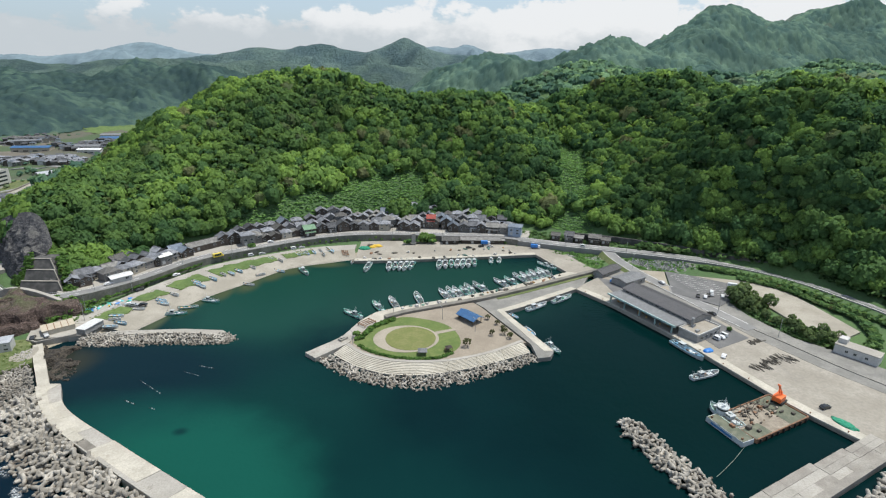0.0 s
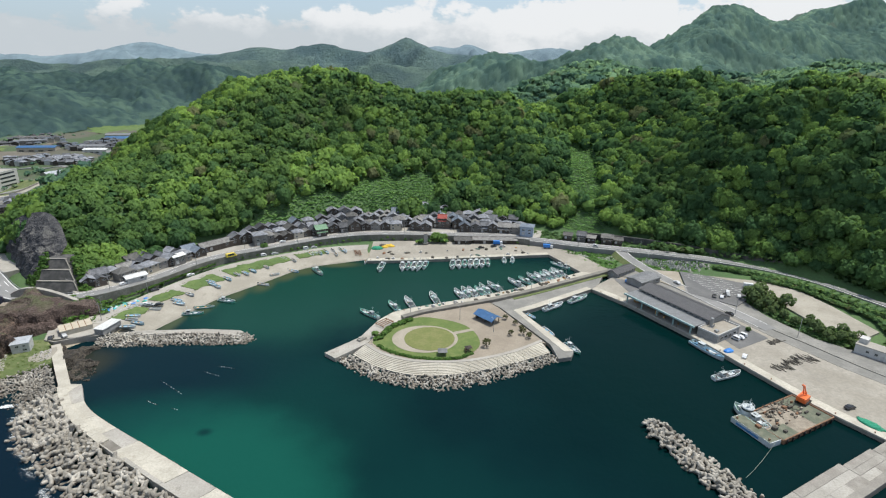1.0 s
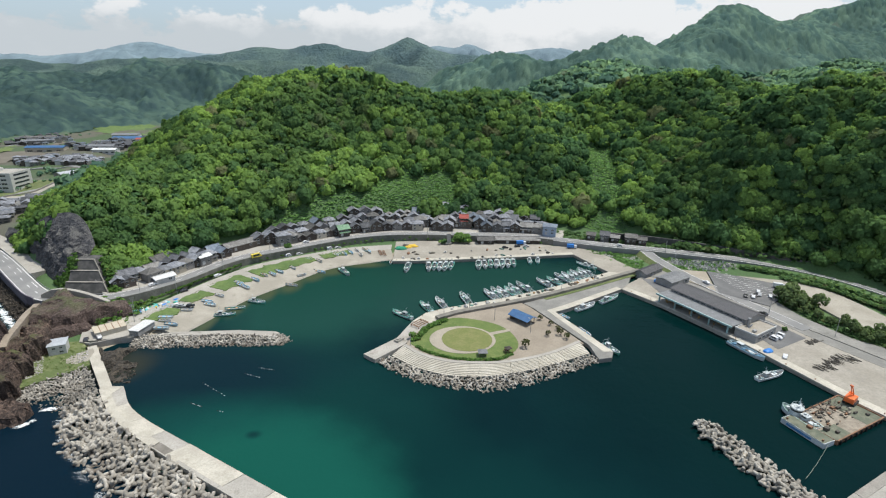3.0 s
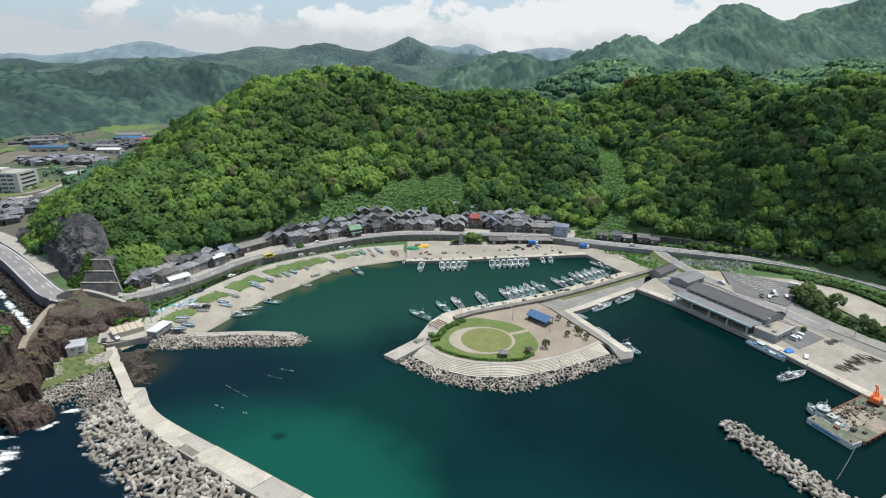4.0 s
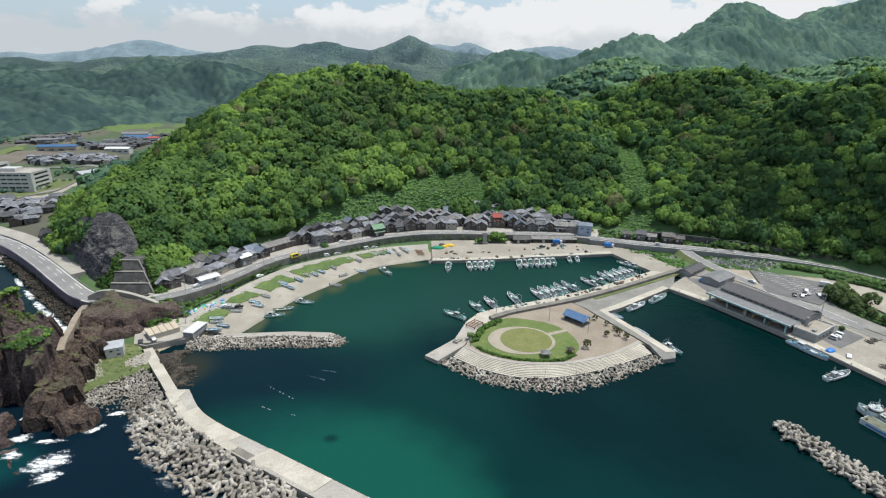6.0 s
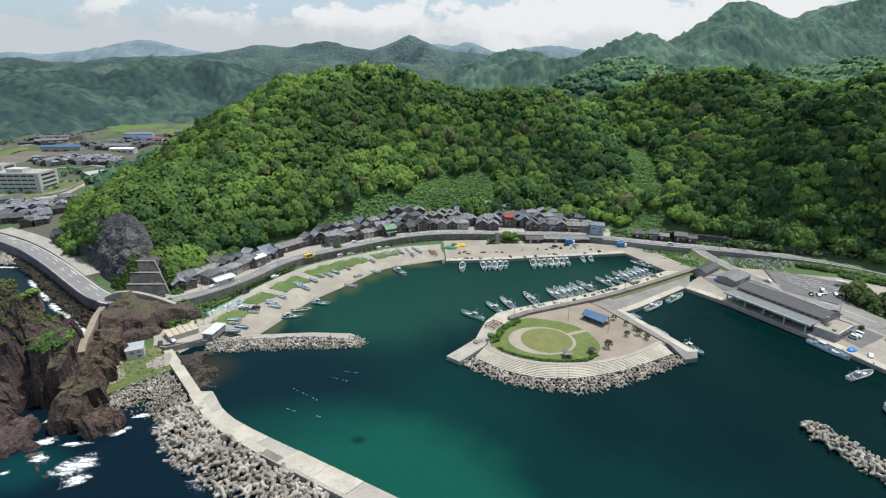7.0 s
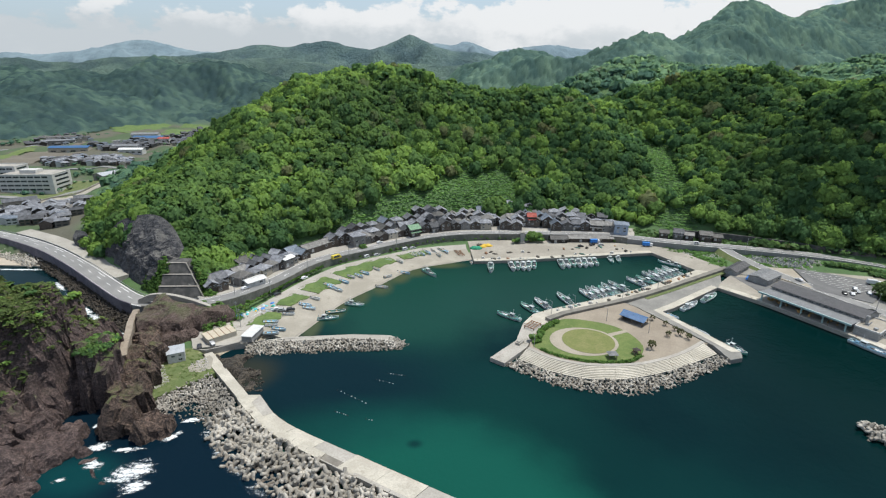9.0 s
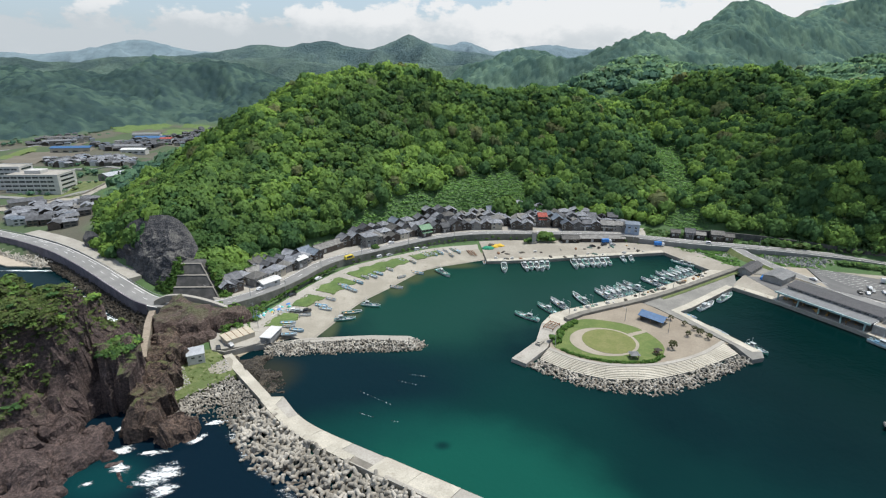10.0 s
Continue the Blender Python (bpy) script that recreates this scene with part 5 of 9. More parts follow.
CLIFF_FACE = rock_material("grey cliff face", (0.052, 0.053, 0.060), (0.135, 0.130, 0.128), (0.034, 0.035, 0.040), (0.13, 0.125, 0.115))


def rock_face(name, base, top, cols, rows_n, mat, seed, label, bulge=1.6):
    a, b = spaced(base, cols), spaced(top, cols)
    co = []
    for j in range(rows_n):
        t = j / (rows_n - 1)
        for i in range(cols):
            p = Vector(a[i] + (b[i] - a[i]) * np.array((t**1.5, t**1.5, t)))
            k = math.sin(math.pi * min(1, t * 0.9 + 0.08))
            co.append(p + (noise.noise_vector(p * 0.13) * 2.2 + noise.noise_vector(p * 0.4) * 1.0 + noise.noise_vector(p * 1.0) * 0.4) * bulge * 0.6 * k)
    n = np.arange(cols * rows_n).reshape(rows_n, cols)
    quads = np.stack([n[:-1, :-1], n[:-1, 1:], n[1:, 1:], n[1:, :-1]], -1).reshape(-1, 4)
    return tagged(new(name, big_mesh(name, np.array([tuple(v) for v in co]), quads, mat)), label, "cliff", "", "structure")


rock_face("cliff", [(-268, 293, 5), (-256, 281.5, 5), (-243, 269, 5), (-230, 258, 5), (-218, 249, 5), (-208, 243.5, 5)],
          [(-270, 300, 17), (-258, 291, 28), (-245, 287, 34), (-232, 283, 36.5), (-221, 276, 36), (-212, 268, 31), (-206, 261, 25)], 90, 50, CLIFF_FACE, 3, "dark grey bare cliff above the coast road", 1.7)
rock_face("cliff_low", [(-300, 315, 6), (-293, 310, 6), (-287, 305, 6)], [(-300, 320, 16), (-293, 316, 17), (-285, 310, 15)], 16, 12, CLIFF, 4, "small dark rock outcrop beside the road")

DARK_WALL = surface("netted dark wall", (0.060, 0.060, 0.058), (0.125, 0.12, 0.112), 0.35, 1.4, 0.9, 0.8, 0.15, stain=(0.040, 0.046, 0.034))
slope_wall = new("stepped_retaining_wall")
tagged(slope_wall, "dark stepped slope wall with pale concrete ledges", "retaining wall", "", "structure")
for k in range(3):
    z0, z1 = 6.6 + k * 4.5, 6.6 + (k + 1) * 4.5
    y0, y1 = 239.4 + k * 4.4, 242.6 + k * 4.4
    l0, r0 = -212.5 + k * 0.5, -190.0 - k * 4.1
    l1, r1 = l0 + 0.5, r0 - 3.6
    bm = bmesh.new()
    v = [bm.verts.new(p) for p in ((l0, y0, z0 - 1), (r0, y0, z0 - 1), (r1, y1, z1), (l1, y1, z1), (l0, y0 + 9, z0 - 1), (r0, y0 + 9, z0 - 1), (r1, y1 + 7, z1), (l1, y1 + 7, z1))]
    for f in ((0, 1, 2, 3), (1, 5, 6, 2), (4, 0, 3, 7), (3, 2, 6, 7), (5, 4, 7, 6)):
        bm.faces.new([v[i] for i in f])
    part("tier", bm, DARK_WALL, slope_wall)
    part("ledge", boxes((l1 - 0.2, r1 + 0.5, y1 - 0.25, y1 + 0.9, z1 - 0.05, z1 + 0.14)), OLD_CONCRETE, slope_wall, "pale concrete ledge")
    bm = bmesh.new()
    rod(bm, (r0 + 0.5, y0, z0 - 0.4), (r1 + 0.3, y1, z1), 0.32, 5)
    part("edge_beam", bm, OLD_CONCRETE, slope_wall, "weathered concrete edge beam")
rows = []
for k in range(330):
    u, w_ = rb.random(), rb.random()
    x, y = -227 + 15 * u, 255.5 - 10.5 * u
    rows.append((x + 3.5 * w_ - rb.uniform(0, 1), y + 6.5 * w_ - 1.2, 5.5 + 13 * w_ * (0.5 + 0.6 * u), rb.uniform(0.7, 1.6), 0.9, rb.uniform(0, 6)))
for k in range(190):
    w_ = rb.random()
    rows.append((-188.5 - 11 * w_ + rb.uniform(-0.2, 2.6), 241 + 13 * w_ + rb.uniform(-1, 2), 5.8 + 13.4 * w_ + rb.uniform(-0.5, 0.6), rb.uniform(0.7, 1.7), 0.9, rb.uniform(0, 6)))
for k in range(120):
    w_ = rb.random()
    rows.append((-212.8 + rb.uniform(-2.6, 0.5), 243 + 12 * w_, 6.5 + 15 * w_, rb.uniform(0.6, 1.4), 0.9, rb.uniform(0, 6)))
co, quads = grow(bush_forms, rows)
tagged(new("scrub", big_mesh("cliff scrub", co, quads, SHRUB)), "green scrub at the foot of the cliff beside the stepped wall", "scrub", "", "stuff")

# dark boulders and tetrapods below the coast road, foam, beach
shore_wall = [(-318, 309.5), (-306, 300.5), (-278, 277.3), (-248, 251.3), (-226, 232.6), (-212, 225)]
shore_edge = [(-320, 306), (-309, 297), (-281.5, 273), (-252.5, 246.5), (-234.5, 231.5), (-220, 219), (-207, 210)]
shore = shore_wall + shore_edge[::-1]
structure("shore_bed", sheet(spaced([(x, y, -0.9) for x, y in shore_edge], 30), spaced([(x, y, 2.2) for x, y in shore_wall], 30), 1.5), WET_ROCK, "dark wet rock bed below the coast road")
WET_TETRA = TETRA.copy()
WET_TETRA.materials[0] = WET_ROCK
armour(shore, shore_wall, 3.1, 2.3, 1.45, 38, "dark wet tetrapods below the coast road", (-240, 240), 8, -0.2, 53, WET_TETRA, WET_ROCK)
armour([(-366, 333), (-338.6, 319.2), (-310, 301.7), (-315, 296), (-342, 312), (-369, 326.5)], [(-366, 333), (-338.6, 319.2), (-310, 301.7)], 2.4, 2.1, 1.5, 39, "pale tetrapods along the top of the beach", (-315, 305), 9, 0.6, 0)
SAND = surface("beach sand", (0.40, 0.345, 0.27), (0.47, 0.41, 0.33), 0.07, 2.0, 0.95, 0.3, 0.05)
structure("beach", prism([(-302, 297.5), (-336, 299.5), (-420, 344), (-440, 368), (-376, 338), (-338, 320), (-312, 304)], -1, 0.75), SAND, "pale sandy beach below the sea wall")


def foam_material(name, lo, hi):
    """Broken white water: torn streaks that thin out towards the edge of each patch."""
    m, n, l, p = nodes_of(name)
    tc = n.new("ShaderNodeTexCoord").outputs["Object"]
    ln = n.new("ShaderNodeVectorMath")
    ln.operation = "LENGTH"
    l.new(tc, ln.inputs[0])
    where = n.new("ShaderNodeNewGeometry").outputs["Position"]
    warp = n.new("ShaderNodeMapping")
    warp.inputs["Rotation"].default_value, warp.inputs["Scale"].default_value = (0, 0, 0.5), (0.55, 1.3, 1.0)
    l.new(where, warp.inputs["Vector"])
    torn = maths(n, l, "ADD", maths(n, l, "MULTIPLY", noise_at(n, l, warp.outputs["Vector"], 0.5, 12.0, 0.72), 0.6), maths(n, l, "MULTIPLY", noise_at(n, l, where, 1.7, 8.0, 0.75), 0.4))
    ragged = maths(n, l, "SUBTRACT", torn, maths(n, l, "MULTIPLY", maths(n, l, "POWER", ln.outputs["Value"], 2.0), 0.26))
    p.inputs["Base Color"].default_value, p.inputs["Roughness"].default_value = (0.80, 0.84, 0.85, 1), 0.9
    l.new(ramp(n, l, ragged, lo, hi), p.inputs["Alpha"])
    return m


FOAM, SPRAY = foam_material("sea foam", 0.38, 0.54), foam_material("thin foam", 0.44, 0.66)
# x, y, half-widths, turn; off the headland, along the tetrapods, below the coast road, on the beach
SURF = [(-167.5, 131.5, 8.5, 6.0, 0.45), (-163.5, 125.5, 5.0, 3.2, 0.6), (-184.0, 142.0, 5.5, 3.0, 0.5), (-186.5, 128.6, 2.8, 1.4, 0.3), (-211.0, 133.5, 4.5, 1.8, 0.1), (-180.5, 134.5, 5.0, 2.6, -0.4),
        (-173.5, 140.8, 6.0, 1.6, 0.1), (-163.0, 146.5, 4.5, 2.0, 0.8), (-196, 127.5, 4.0, 1.6, 0.5), (-190, 152.5, 3.0, 1.2, 0.9), (-159.5, 155.0, 6.0, 1.8, 0.2),
        (-152.0, 147.5, 6.0, 3.0, -0.8), (-145.5, 140.0, 7.0, 3.4, -0.8), (-137.5, 131.6, 7.0, 3.4, -0.75), (-128.5, 123.4, 7.0, 3.4, -0.7), (-117.5, 114.5, 8.0, 3.2, -0.65), (-104.0, 105.5, 8.0, 3.0, -0.6),
        (-228, 222.5, 12, 3.0, -0.72), (-218, 214.5, 9, 3.4, -0.72), (-237, 230.5, 9, 3.0, -0.72), (-247, 239, 12, 2.6, -0.72), (-262, 252.5, 14, 2.4, -0.74), (-279, 268.5, 12, 2.2, -0.75),
        (-211, 209, 6, 3.0, -0.5), (-318, 293.5, 26, 1.6, -0.02)]
for k_, (x, y, rx, ry, a) in enumerate(SURF):
    bm = bmesh.new()
    bmesh.ops.create_grid(bm, x_segments=10, y_segments=10, size=1.0)
    for v in bm.verts:
        v.co.z = 0.12 * noise.noise(Vector((v.co.x * 2.3, v.co.y * 2.3, k_)))
    ob = part("foam", bm, SPRAY if 10 < k_ < 17 else FOAM)
    ob.matrix_basis = Matrix.LocRotScale((x, y, 0.16), Euler((0, 0, a)), (rx * 1.08, ry * 1.1, 1))
    tagged(ob, "white breaking foam on the water", "foam", "foam patches", "stuff")

# ---- houses ----


def tile_material(name, c1, c2, spread=0.3, rib=3.4, rough=0.75):
    m, n, l, p = nodes_of(name)
    obj = n.new("ShaderNodeTexCoord").outputs["Object"]
    where = n.new("ShaderNodeNewGeometry").outputs["Position"]
    wave = n.new("ShaderNodeTexWave")
    wave.bands_direction = "X"
    wave.inputs["Scale"].default_value, wave.inputs["Distortion"].default_value = rib / 3, 0.3
    l.new(obj, wave.inputs["Vector"])
    col = mix_rgb(n, l, ramp(n, l, noise_at(n, l, where, 0.5, 5.0), 0.35, 0.68), c1, c2)
    col = mix_rgb(n, l, ramp(n, l, wave.outputs["Fac"], 0.0, 0.35, 0.45, 0.0), col, [v * 0.45 for v in c1])
    hsv = n.new("ShaderNodeHueSaturation")
    l.new(ramp(n, l, n.new("ShaderNodeObjectInfo").outputs["Random"], 0, 1, 1 - spread, 1 + spread), hsv.inputs["Value"])
    l.new(col, hsv.inputs["Color"])
    l.new(hsv.outputs["Color"], p.inputs["Base Color"])
    p.inputs["Roughness"].default_value = rough
    bumped(n, l, p, wave.outputs["Fac"], 0.6, 0.06)
    return m


TILE_GREY = tile_material("grey roof tiles", (0.105, 0.110, 0.122), (0.200, 0.208, 0.224), 0.6)
TILE_BROWN = tile_material("brown roof tiles", (0.116, 0.112, 0.104), (0.200, 0.194, 0.182), 0.45)
TILE_BLUE = tile_material("slate blue roof", (0.11, 0.135, 0.17), (0.16, 0.19, 0.225), 0.3)
TILE_RED = tile_material("red roof", (0.30, 0.055, 0.04), (0.38, 0.085, 0.06), 0.05)
TILE_GREEN = tile_material("green roof", (0.13, 0.24, 0.14), (0.18, 0.30, 0.19), 0.05)
TILE_WHITE = tile_material("white metal roof", (0.62, 0.62, 0.60), (0.72, 0.72, 0.70), 0.08, 2.0, 0.5)
TILE_PALE = tile_material("pale grey metal roof", (0.36, 0.38, 0.40), (0.44, 0.46, 0.48), 0.08, 2.0, 0.5)
WALL_DARK = surface("dark board wall", (0.065, 0.052, 0.042), (0.105, 0.085, 0.07), 0.6, 3.0, 0.85, 0.3, 0.02, spread=0.45)
WALL_GREY = surface("grey board wall", (0.155, 0.145, 0.135), (0.215, 0.205, 0.19), 0.5, 3.0, 0.85, 0.2, 0.02, spread=0.35)
WALL_CREAM = surface("cream plaster wall", (0.40, 0.36, 0.29), (0.48, 0.44, 0.36), 0.5, 3.0, 0.85, 0.2, 0.02, spread=0.2)
WALL_BLUE = surface("pale blue wall", (0.30, 0.37, 0.47), (0.36, 0.43, 0.53), 0.5, 3.0, 0.8, 0.1, 0.02)
WALL_WHITE = surface("white wall", (0.50, 0.495, 0.475), (0.58, 0.57, 0.55), 0.4, 2.5, 0.85, 0.15, 0.02, stain=(0.50, 0.48, 0.44))
FRAME = surface("pale window frame", (0.42, 0.42, 0.41), (0.52, 0.52, 0.50), 1.0, 5.0, 0.5, 0.1, 0.01)
STEEL = surface("galvanised steel", (0.34, 0.35, 0.36), (0.42, 0.43, 0.44), 0.6, 4.0, 0.45, 0.1, 0.01, metal=0.6)


def glass_material():
    m, n, l, p = nodes_of("window glass")
    p.inputs["Base Color"].default_value, p.inputs["Roughness"].default_value = (0.03, 0.04, 0.045, 1), 0.06
    p.inputs["Specular IOR Level"].default_value = 0.8
    return m


GLASS = glass_material()


def roof_gable(w, d, z, rise, over=0.75, thick=0.22):
    bm = bmesh.new()
    drop = rise * over / (d / 2)
    outline = [(-d / 2 - over, z - drop), (0, z + rise), (d / 2 + over, z - drop), (d / 2 + over, z - drop - thick), (0, z + rise - thick), (-d / 2 - over, z - drop - thick)]
    x = w / 2 + over
    a, b = [bm.verts.new((-x, *q)) for q in outline], [bm.verts.new((x, *q)) for q in outline]
    for i in range(6):
        j = (i + 1) % 6
        bm.faces.new((a[i], b[i], b[j], a[j]))
    for ring, order in ((a, 1), (b, -1)):
        bm.faces.new([ring[i] for i in (0, 1, 4, 5)][::order])
        bm.faces.new([ring[i] for i in (1, 2, 3, 4)][::order])
    bmesh.ops.recalc_face_normals(bm, faces=bm.faces)
    return bm


def roof_hip(w, d, z, rise, over=0.6, thick=0.2):
    bm = bmesh.new()
    x, y = w / 2 + over, d / 2 + over
    k = max(0.3, x - y)
    lo = [bm.verts.new(p) for p in ((-x, -y, z - thick), (x, -y, z - thick), (x, y, z - thick), (-x, y, z - thick))]
    hi = [bm.verts.new(p) for p in ((-x, -y, z), (x, -y, z), (x, y, z), (-x, y, z))]
    r = [bm.verts.new((-k, 0, z + rise)), bm.verts.new((k, 0, z + rise))]
    bm.faces.new(lo[::-1])
    for i in range(4):
        j = (i + 1) % 4
        bm.faces.new((lo[i], lo[j], hi[j], hi[i]))
    bm.faces.new((hi[0], hi[1], r[1], r[0]))
    bm.faces.new((hi[2], hi[3], r[0], r[1]))
    bm.faces.new((hi[1], hi[2], r[1]))
    bm.faces.new((hi[3], hi[0], r[0]))
    return bm


def walls_gable(w, d, z, rise, base=-2.5):
    bm = bmesh.new()
    outline = [(-d / 2, base), (d / 2, base), (d / 2, z - 0.05), (0, z + rise - 0.12), (-d / 2, z - 0.05)]
    a, b = [bm.verts.new((-w / 2, *q)) for q in outline], [bm.verts.new((w / 2, *q)) for q in outline]
    for i in range(5):
        j = (i + 1) % 5
        bm.faces.new((a[i], b[i], b[j], a[j]))
    bm.faces.new(a)
    bm.faces.new(b[::-1])
    bmesh.ops.recalc_face_normals(bm, faces=bm.faces)
    return bm


def window_on(house, x, y, z, w, h, face, name="window"):
    """A framed window on a wall: face 'f' front, 'b' back, 'l' or 'r' side."""
    if face in "fb":
        s = -1 if face == "f" else 1
        fr = (x - w / 2, x + w / 2, *sorted((y, y + s * 0.09)), z, z + h)
        pn = [(x - w / 2 + 0.1, x - 0.04, *sorted((y + s * 0.05, y + s * 0.11)), z + 0.1, z + h - 0.1), (x + 0.04, x + w / 2 - 0.1, *sorted((y + s * 0.05, y + s * 0.11)), z + 0.1, z + h - 0.1)]
    else:
        s = -1 if face == "l" else 1
        fr = (*sorted((x, x + s * 0.09)), y - w / 2, y + w / 2, z, z + h)
        pn = [(*sorted((x + s * 0.05, x + s * 0.11)), y - w / 2 + 0.1, y - 0.04, z + 0.1, z + h - 0.1), (*sorted((x + s * 0.05, x + s * 0.11)), y + 0.04, y + w / 2 - 0.1, z + 0.1, z + h - 0.1)]
    win = part(name, boxes(fr), FRAME, house)
    part("pane", boxes(*pn), GLASS, win)
    return win


def plain_window(house, x, y, z, w, h, face):
    """A framed two-light window in one mesh, for the far houses."""
    s = -1 if face in "fl" else 1
    bm = bmesh.new()
    across, up = (-w / 2, -w / 2 + 0.12, -0.05, 0.05, w / 2 - 0.12, w / 2), (z, z + 0.12, z + h - 0.12, z + h)

    def corner(a, b, out):
        return bm.verts.new((x + a, y + s * out, b) if face in "fb" else (x + s * out, y + a, b))

    front = [[corner(a, b, 0.09) for a in across] for b in up]
    for j in range(3):
        for i in range(5):
            f = bm.faces.new((front[j][i], front[j][i + 1], front[j + 1][i + 1], front[j + 1][i]))
            f.material_index = 1 if j == 1 and i in (1, 3) else 0
    rim = front[0] + [front[1][5], front[2][5]] + front[3][::-1] + [front[2][0], front[1][0]]
    places_ = [(a, up[0]) for a in across] + [(across[5], up[1]), (across[5], up[2])] + [(a, up[3]) for a in across[::-1]] + [(across[0], up[2]), (across[0], up[1])]
    back = [corner(a, b, 0.0) for a, b in places_]
    for k in range(len(rim)):
        n = (k + 1) % len(rim)
        bm.faces.new((rim[k], back[k], back[n], rim[n]))
    bmesh.ops.recalc_face_normals(bm, faces=bm.faces)
    return part("window", bm, (FRAME, GLASS), house)


def house_kind(w, d, h, rise, wall, roof, label, style="gable", lean=True, group="houses of the fishing village"):
    """A village house with its front along -y, its floor at z = 0."""
    house = new("house")
    if style == "gable":
        part("wall", walls_gable(w, d, h, rise), wall, house)
        part("roof", roof_gable(w, d, h, rise), roof, house)
        bm = bmesh.new()
        rod(bm, (-w / 2 - 0.6, 0, h + rise + 0.02), (w / 2 + 0.6, 0, h + rise + 0.02), 0.2, 6)
        part("ridge_cap", bm, roof, house)
    else:
        part("wall", boxes((-w / 2, w / 2, -d / 2, d / 2, -2.5, h - 0.1)), wall, house)
        part("roof", roof_hip(w, d, h, rise), roof, house)
    two = h > 3.9
    for z in [0.9] + ([3.0] if two else []):
        for x in (-w * 0.24, w * 0.24):
            if z > 2 or x > 0:
                plain_window(house, x, -d / 2, z, 1.7, 1.2, "f")
        for y in (-d * 0.24, d * 0.24):
            if z > 2 or y > 0:
                plain_window(house, -w / 2, y, z, 1.6, 1.2, "l")
                plain_window(house, w / 2, -y, z, 1.6, 1.2, "r")
    part("door", boxes((-w * 0.24 - 0.85, -w * 0.24 + 0.85, -d / 2 - 0.1, -d / 2, 0, 2.0)), FRAME, house)
    if lean and two:
        bm = bmesh.new()
        v = [bm.verts.new(p) for p in ((-w / 2 - 0.3, -d / 2, 3.2), (w / 2 + 0.3, -d / 2, 3.2), (w / 2 + 0.3, -d / 2 - 1.4, 2.6), (-w / 2 - 0.3, -d / 2 - 1.4, 2.6))]
        v2 = [bm.verts.new((q.co.x, q.co.y, q.co.z - 0.16)) for q in v]
        bm.faces.new(v[::-1])
        bm.faces.new(v2)
        for i in range(4):
            j = (i + 1) % 4
            bm.faces.new((v[i], v[j], v2[j], v2[i]))
        bmesh.ops.recalc_face_normals(bm, faces=bm.faces)
        part("lean_to_roof", bm, roof, house)
    return tagged(house, label, "house", group)


KINDS = [house_kind(7.2, 8.2, 4.7, 2.1, WALL_DARK, TILE_GREY, "dark boarded two-storey house with grey tiled roof"),
         house_kind(6.4, 9.0, 4.5, 2.2, WALL_GREY, TILE_GREY, "weathered grey house with tiled gable roof"),
         house_kind(8.2, 7.4, 4.7, 2.0, WALL_DARK, TILE_BROWN, "dark wooden house with brownish tiled roof"),
         house_kind(7.6, 8.0, 4.5, 1.9, WALL_CREAM, TILE_GREY, "cream plastered house with grey hipped roof", "hip"),
         house_kind(6.0, 7.0, 3.4, 1.6, WALL_DARK, TILE_BROWN, "low dark wooden outbuilding with tiled roof"),
         house_kind(9.0, 8.0, 4.7, 2.4, WALL_DARK, TILE_BLUE, "dark house with slate blue roof"),
         house_kind(7.0, 8.6, 4.7, 2.2, WALL_GREY, TILE_BROWN, "grey wooden house with brown tiled roof", "hip"),
         house_kind(5.6, 6.6, 4.6, 1.6, WALL_DARK, TILE_GREY, "narrow dark wooden house with grey roof")]
WIDTHS = [7.2, 6.4, 8.2, 7.6, 6.0, 9.0, 7.0, 5.6]
set_down = {}


def put_kind(k, m):
    """A copy of a house kind; the first one is the kind itself, set down last."""
    if k not in set_down:
        set_down[k] = m
    else:
        copy_thing(KINDS[k], m)


def street(offset, x_from, x_to, seed, skip=(), up=0.0, turn_all=0.0):
    """A row of houses beside the coast road."""
    r = rng_of(seed)
    part_of = [q for q in coast if x_from - 12 < q[0] < x_to + 12]
    d = np.r_[0, np.cumsum([np.linalg.norm(b[:2] - a[:2]) for a, b in zip(part_of, part_of[1:])])]
    s = 0.0
    while s < d[-1]:
        k = r.choice((0, 1, 2, 3, 4, 5, 6, 7, 0, 1, 3, 7))
        w = WIDTHS[k]
        turned = r.random() < 0.7
        p = [np.interp(s + w / 2, d, [q[j] for q in part_of]) for j in range(3)]
        e = [np.interp(s + w / 2 + 1, d, [q[j] for q in part_of]) for j in range(3)]
        a = math.atan2(e[1] - p[1], e[0] - p[0])
        x, y = p[0] - math.sin(a) * offset, p[1] + math.cos(a) * offset
        s += w * 0.9 + r.uniform(0.3, 1.1)
        if not (x_from < p[0] < x_to) or any(u < p[0] < v for u, v in skip):
            continue
        z = max(p[2] + 0.1, land_at(x, y)) + up
        g = r.uniform(0.84, 1.0)
        put_kind(k, Matrix.LocRotScale((x + r.uniform(-0.5, 0.5), y + r.uniform(-0.8, 0.8), z), Euler((0, 0, a + r.gauss(0, 0.05) + (math.pi / 2 if turned else 0) + turn_all)), (g, g, g * r.uniform(1.0, 1.22))))


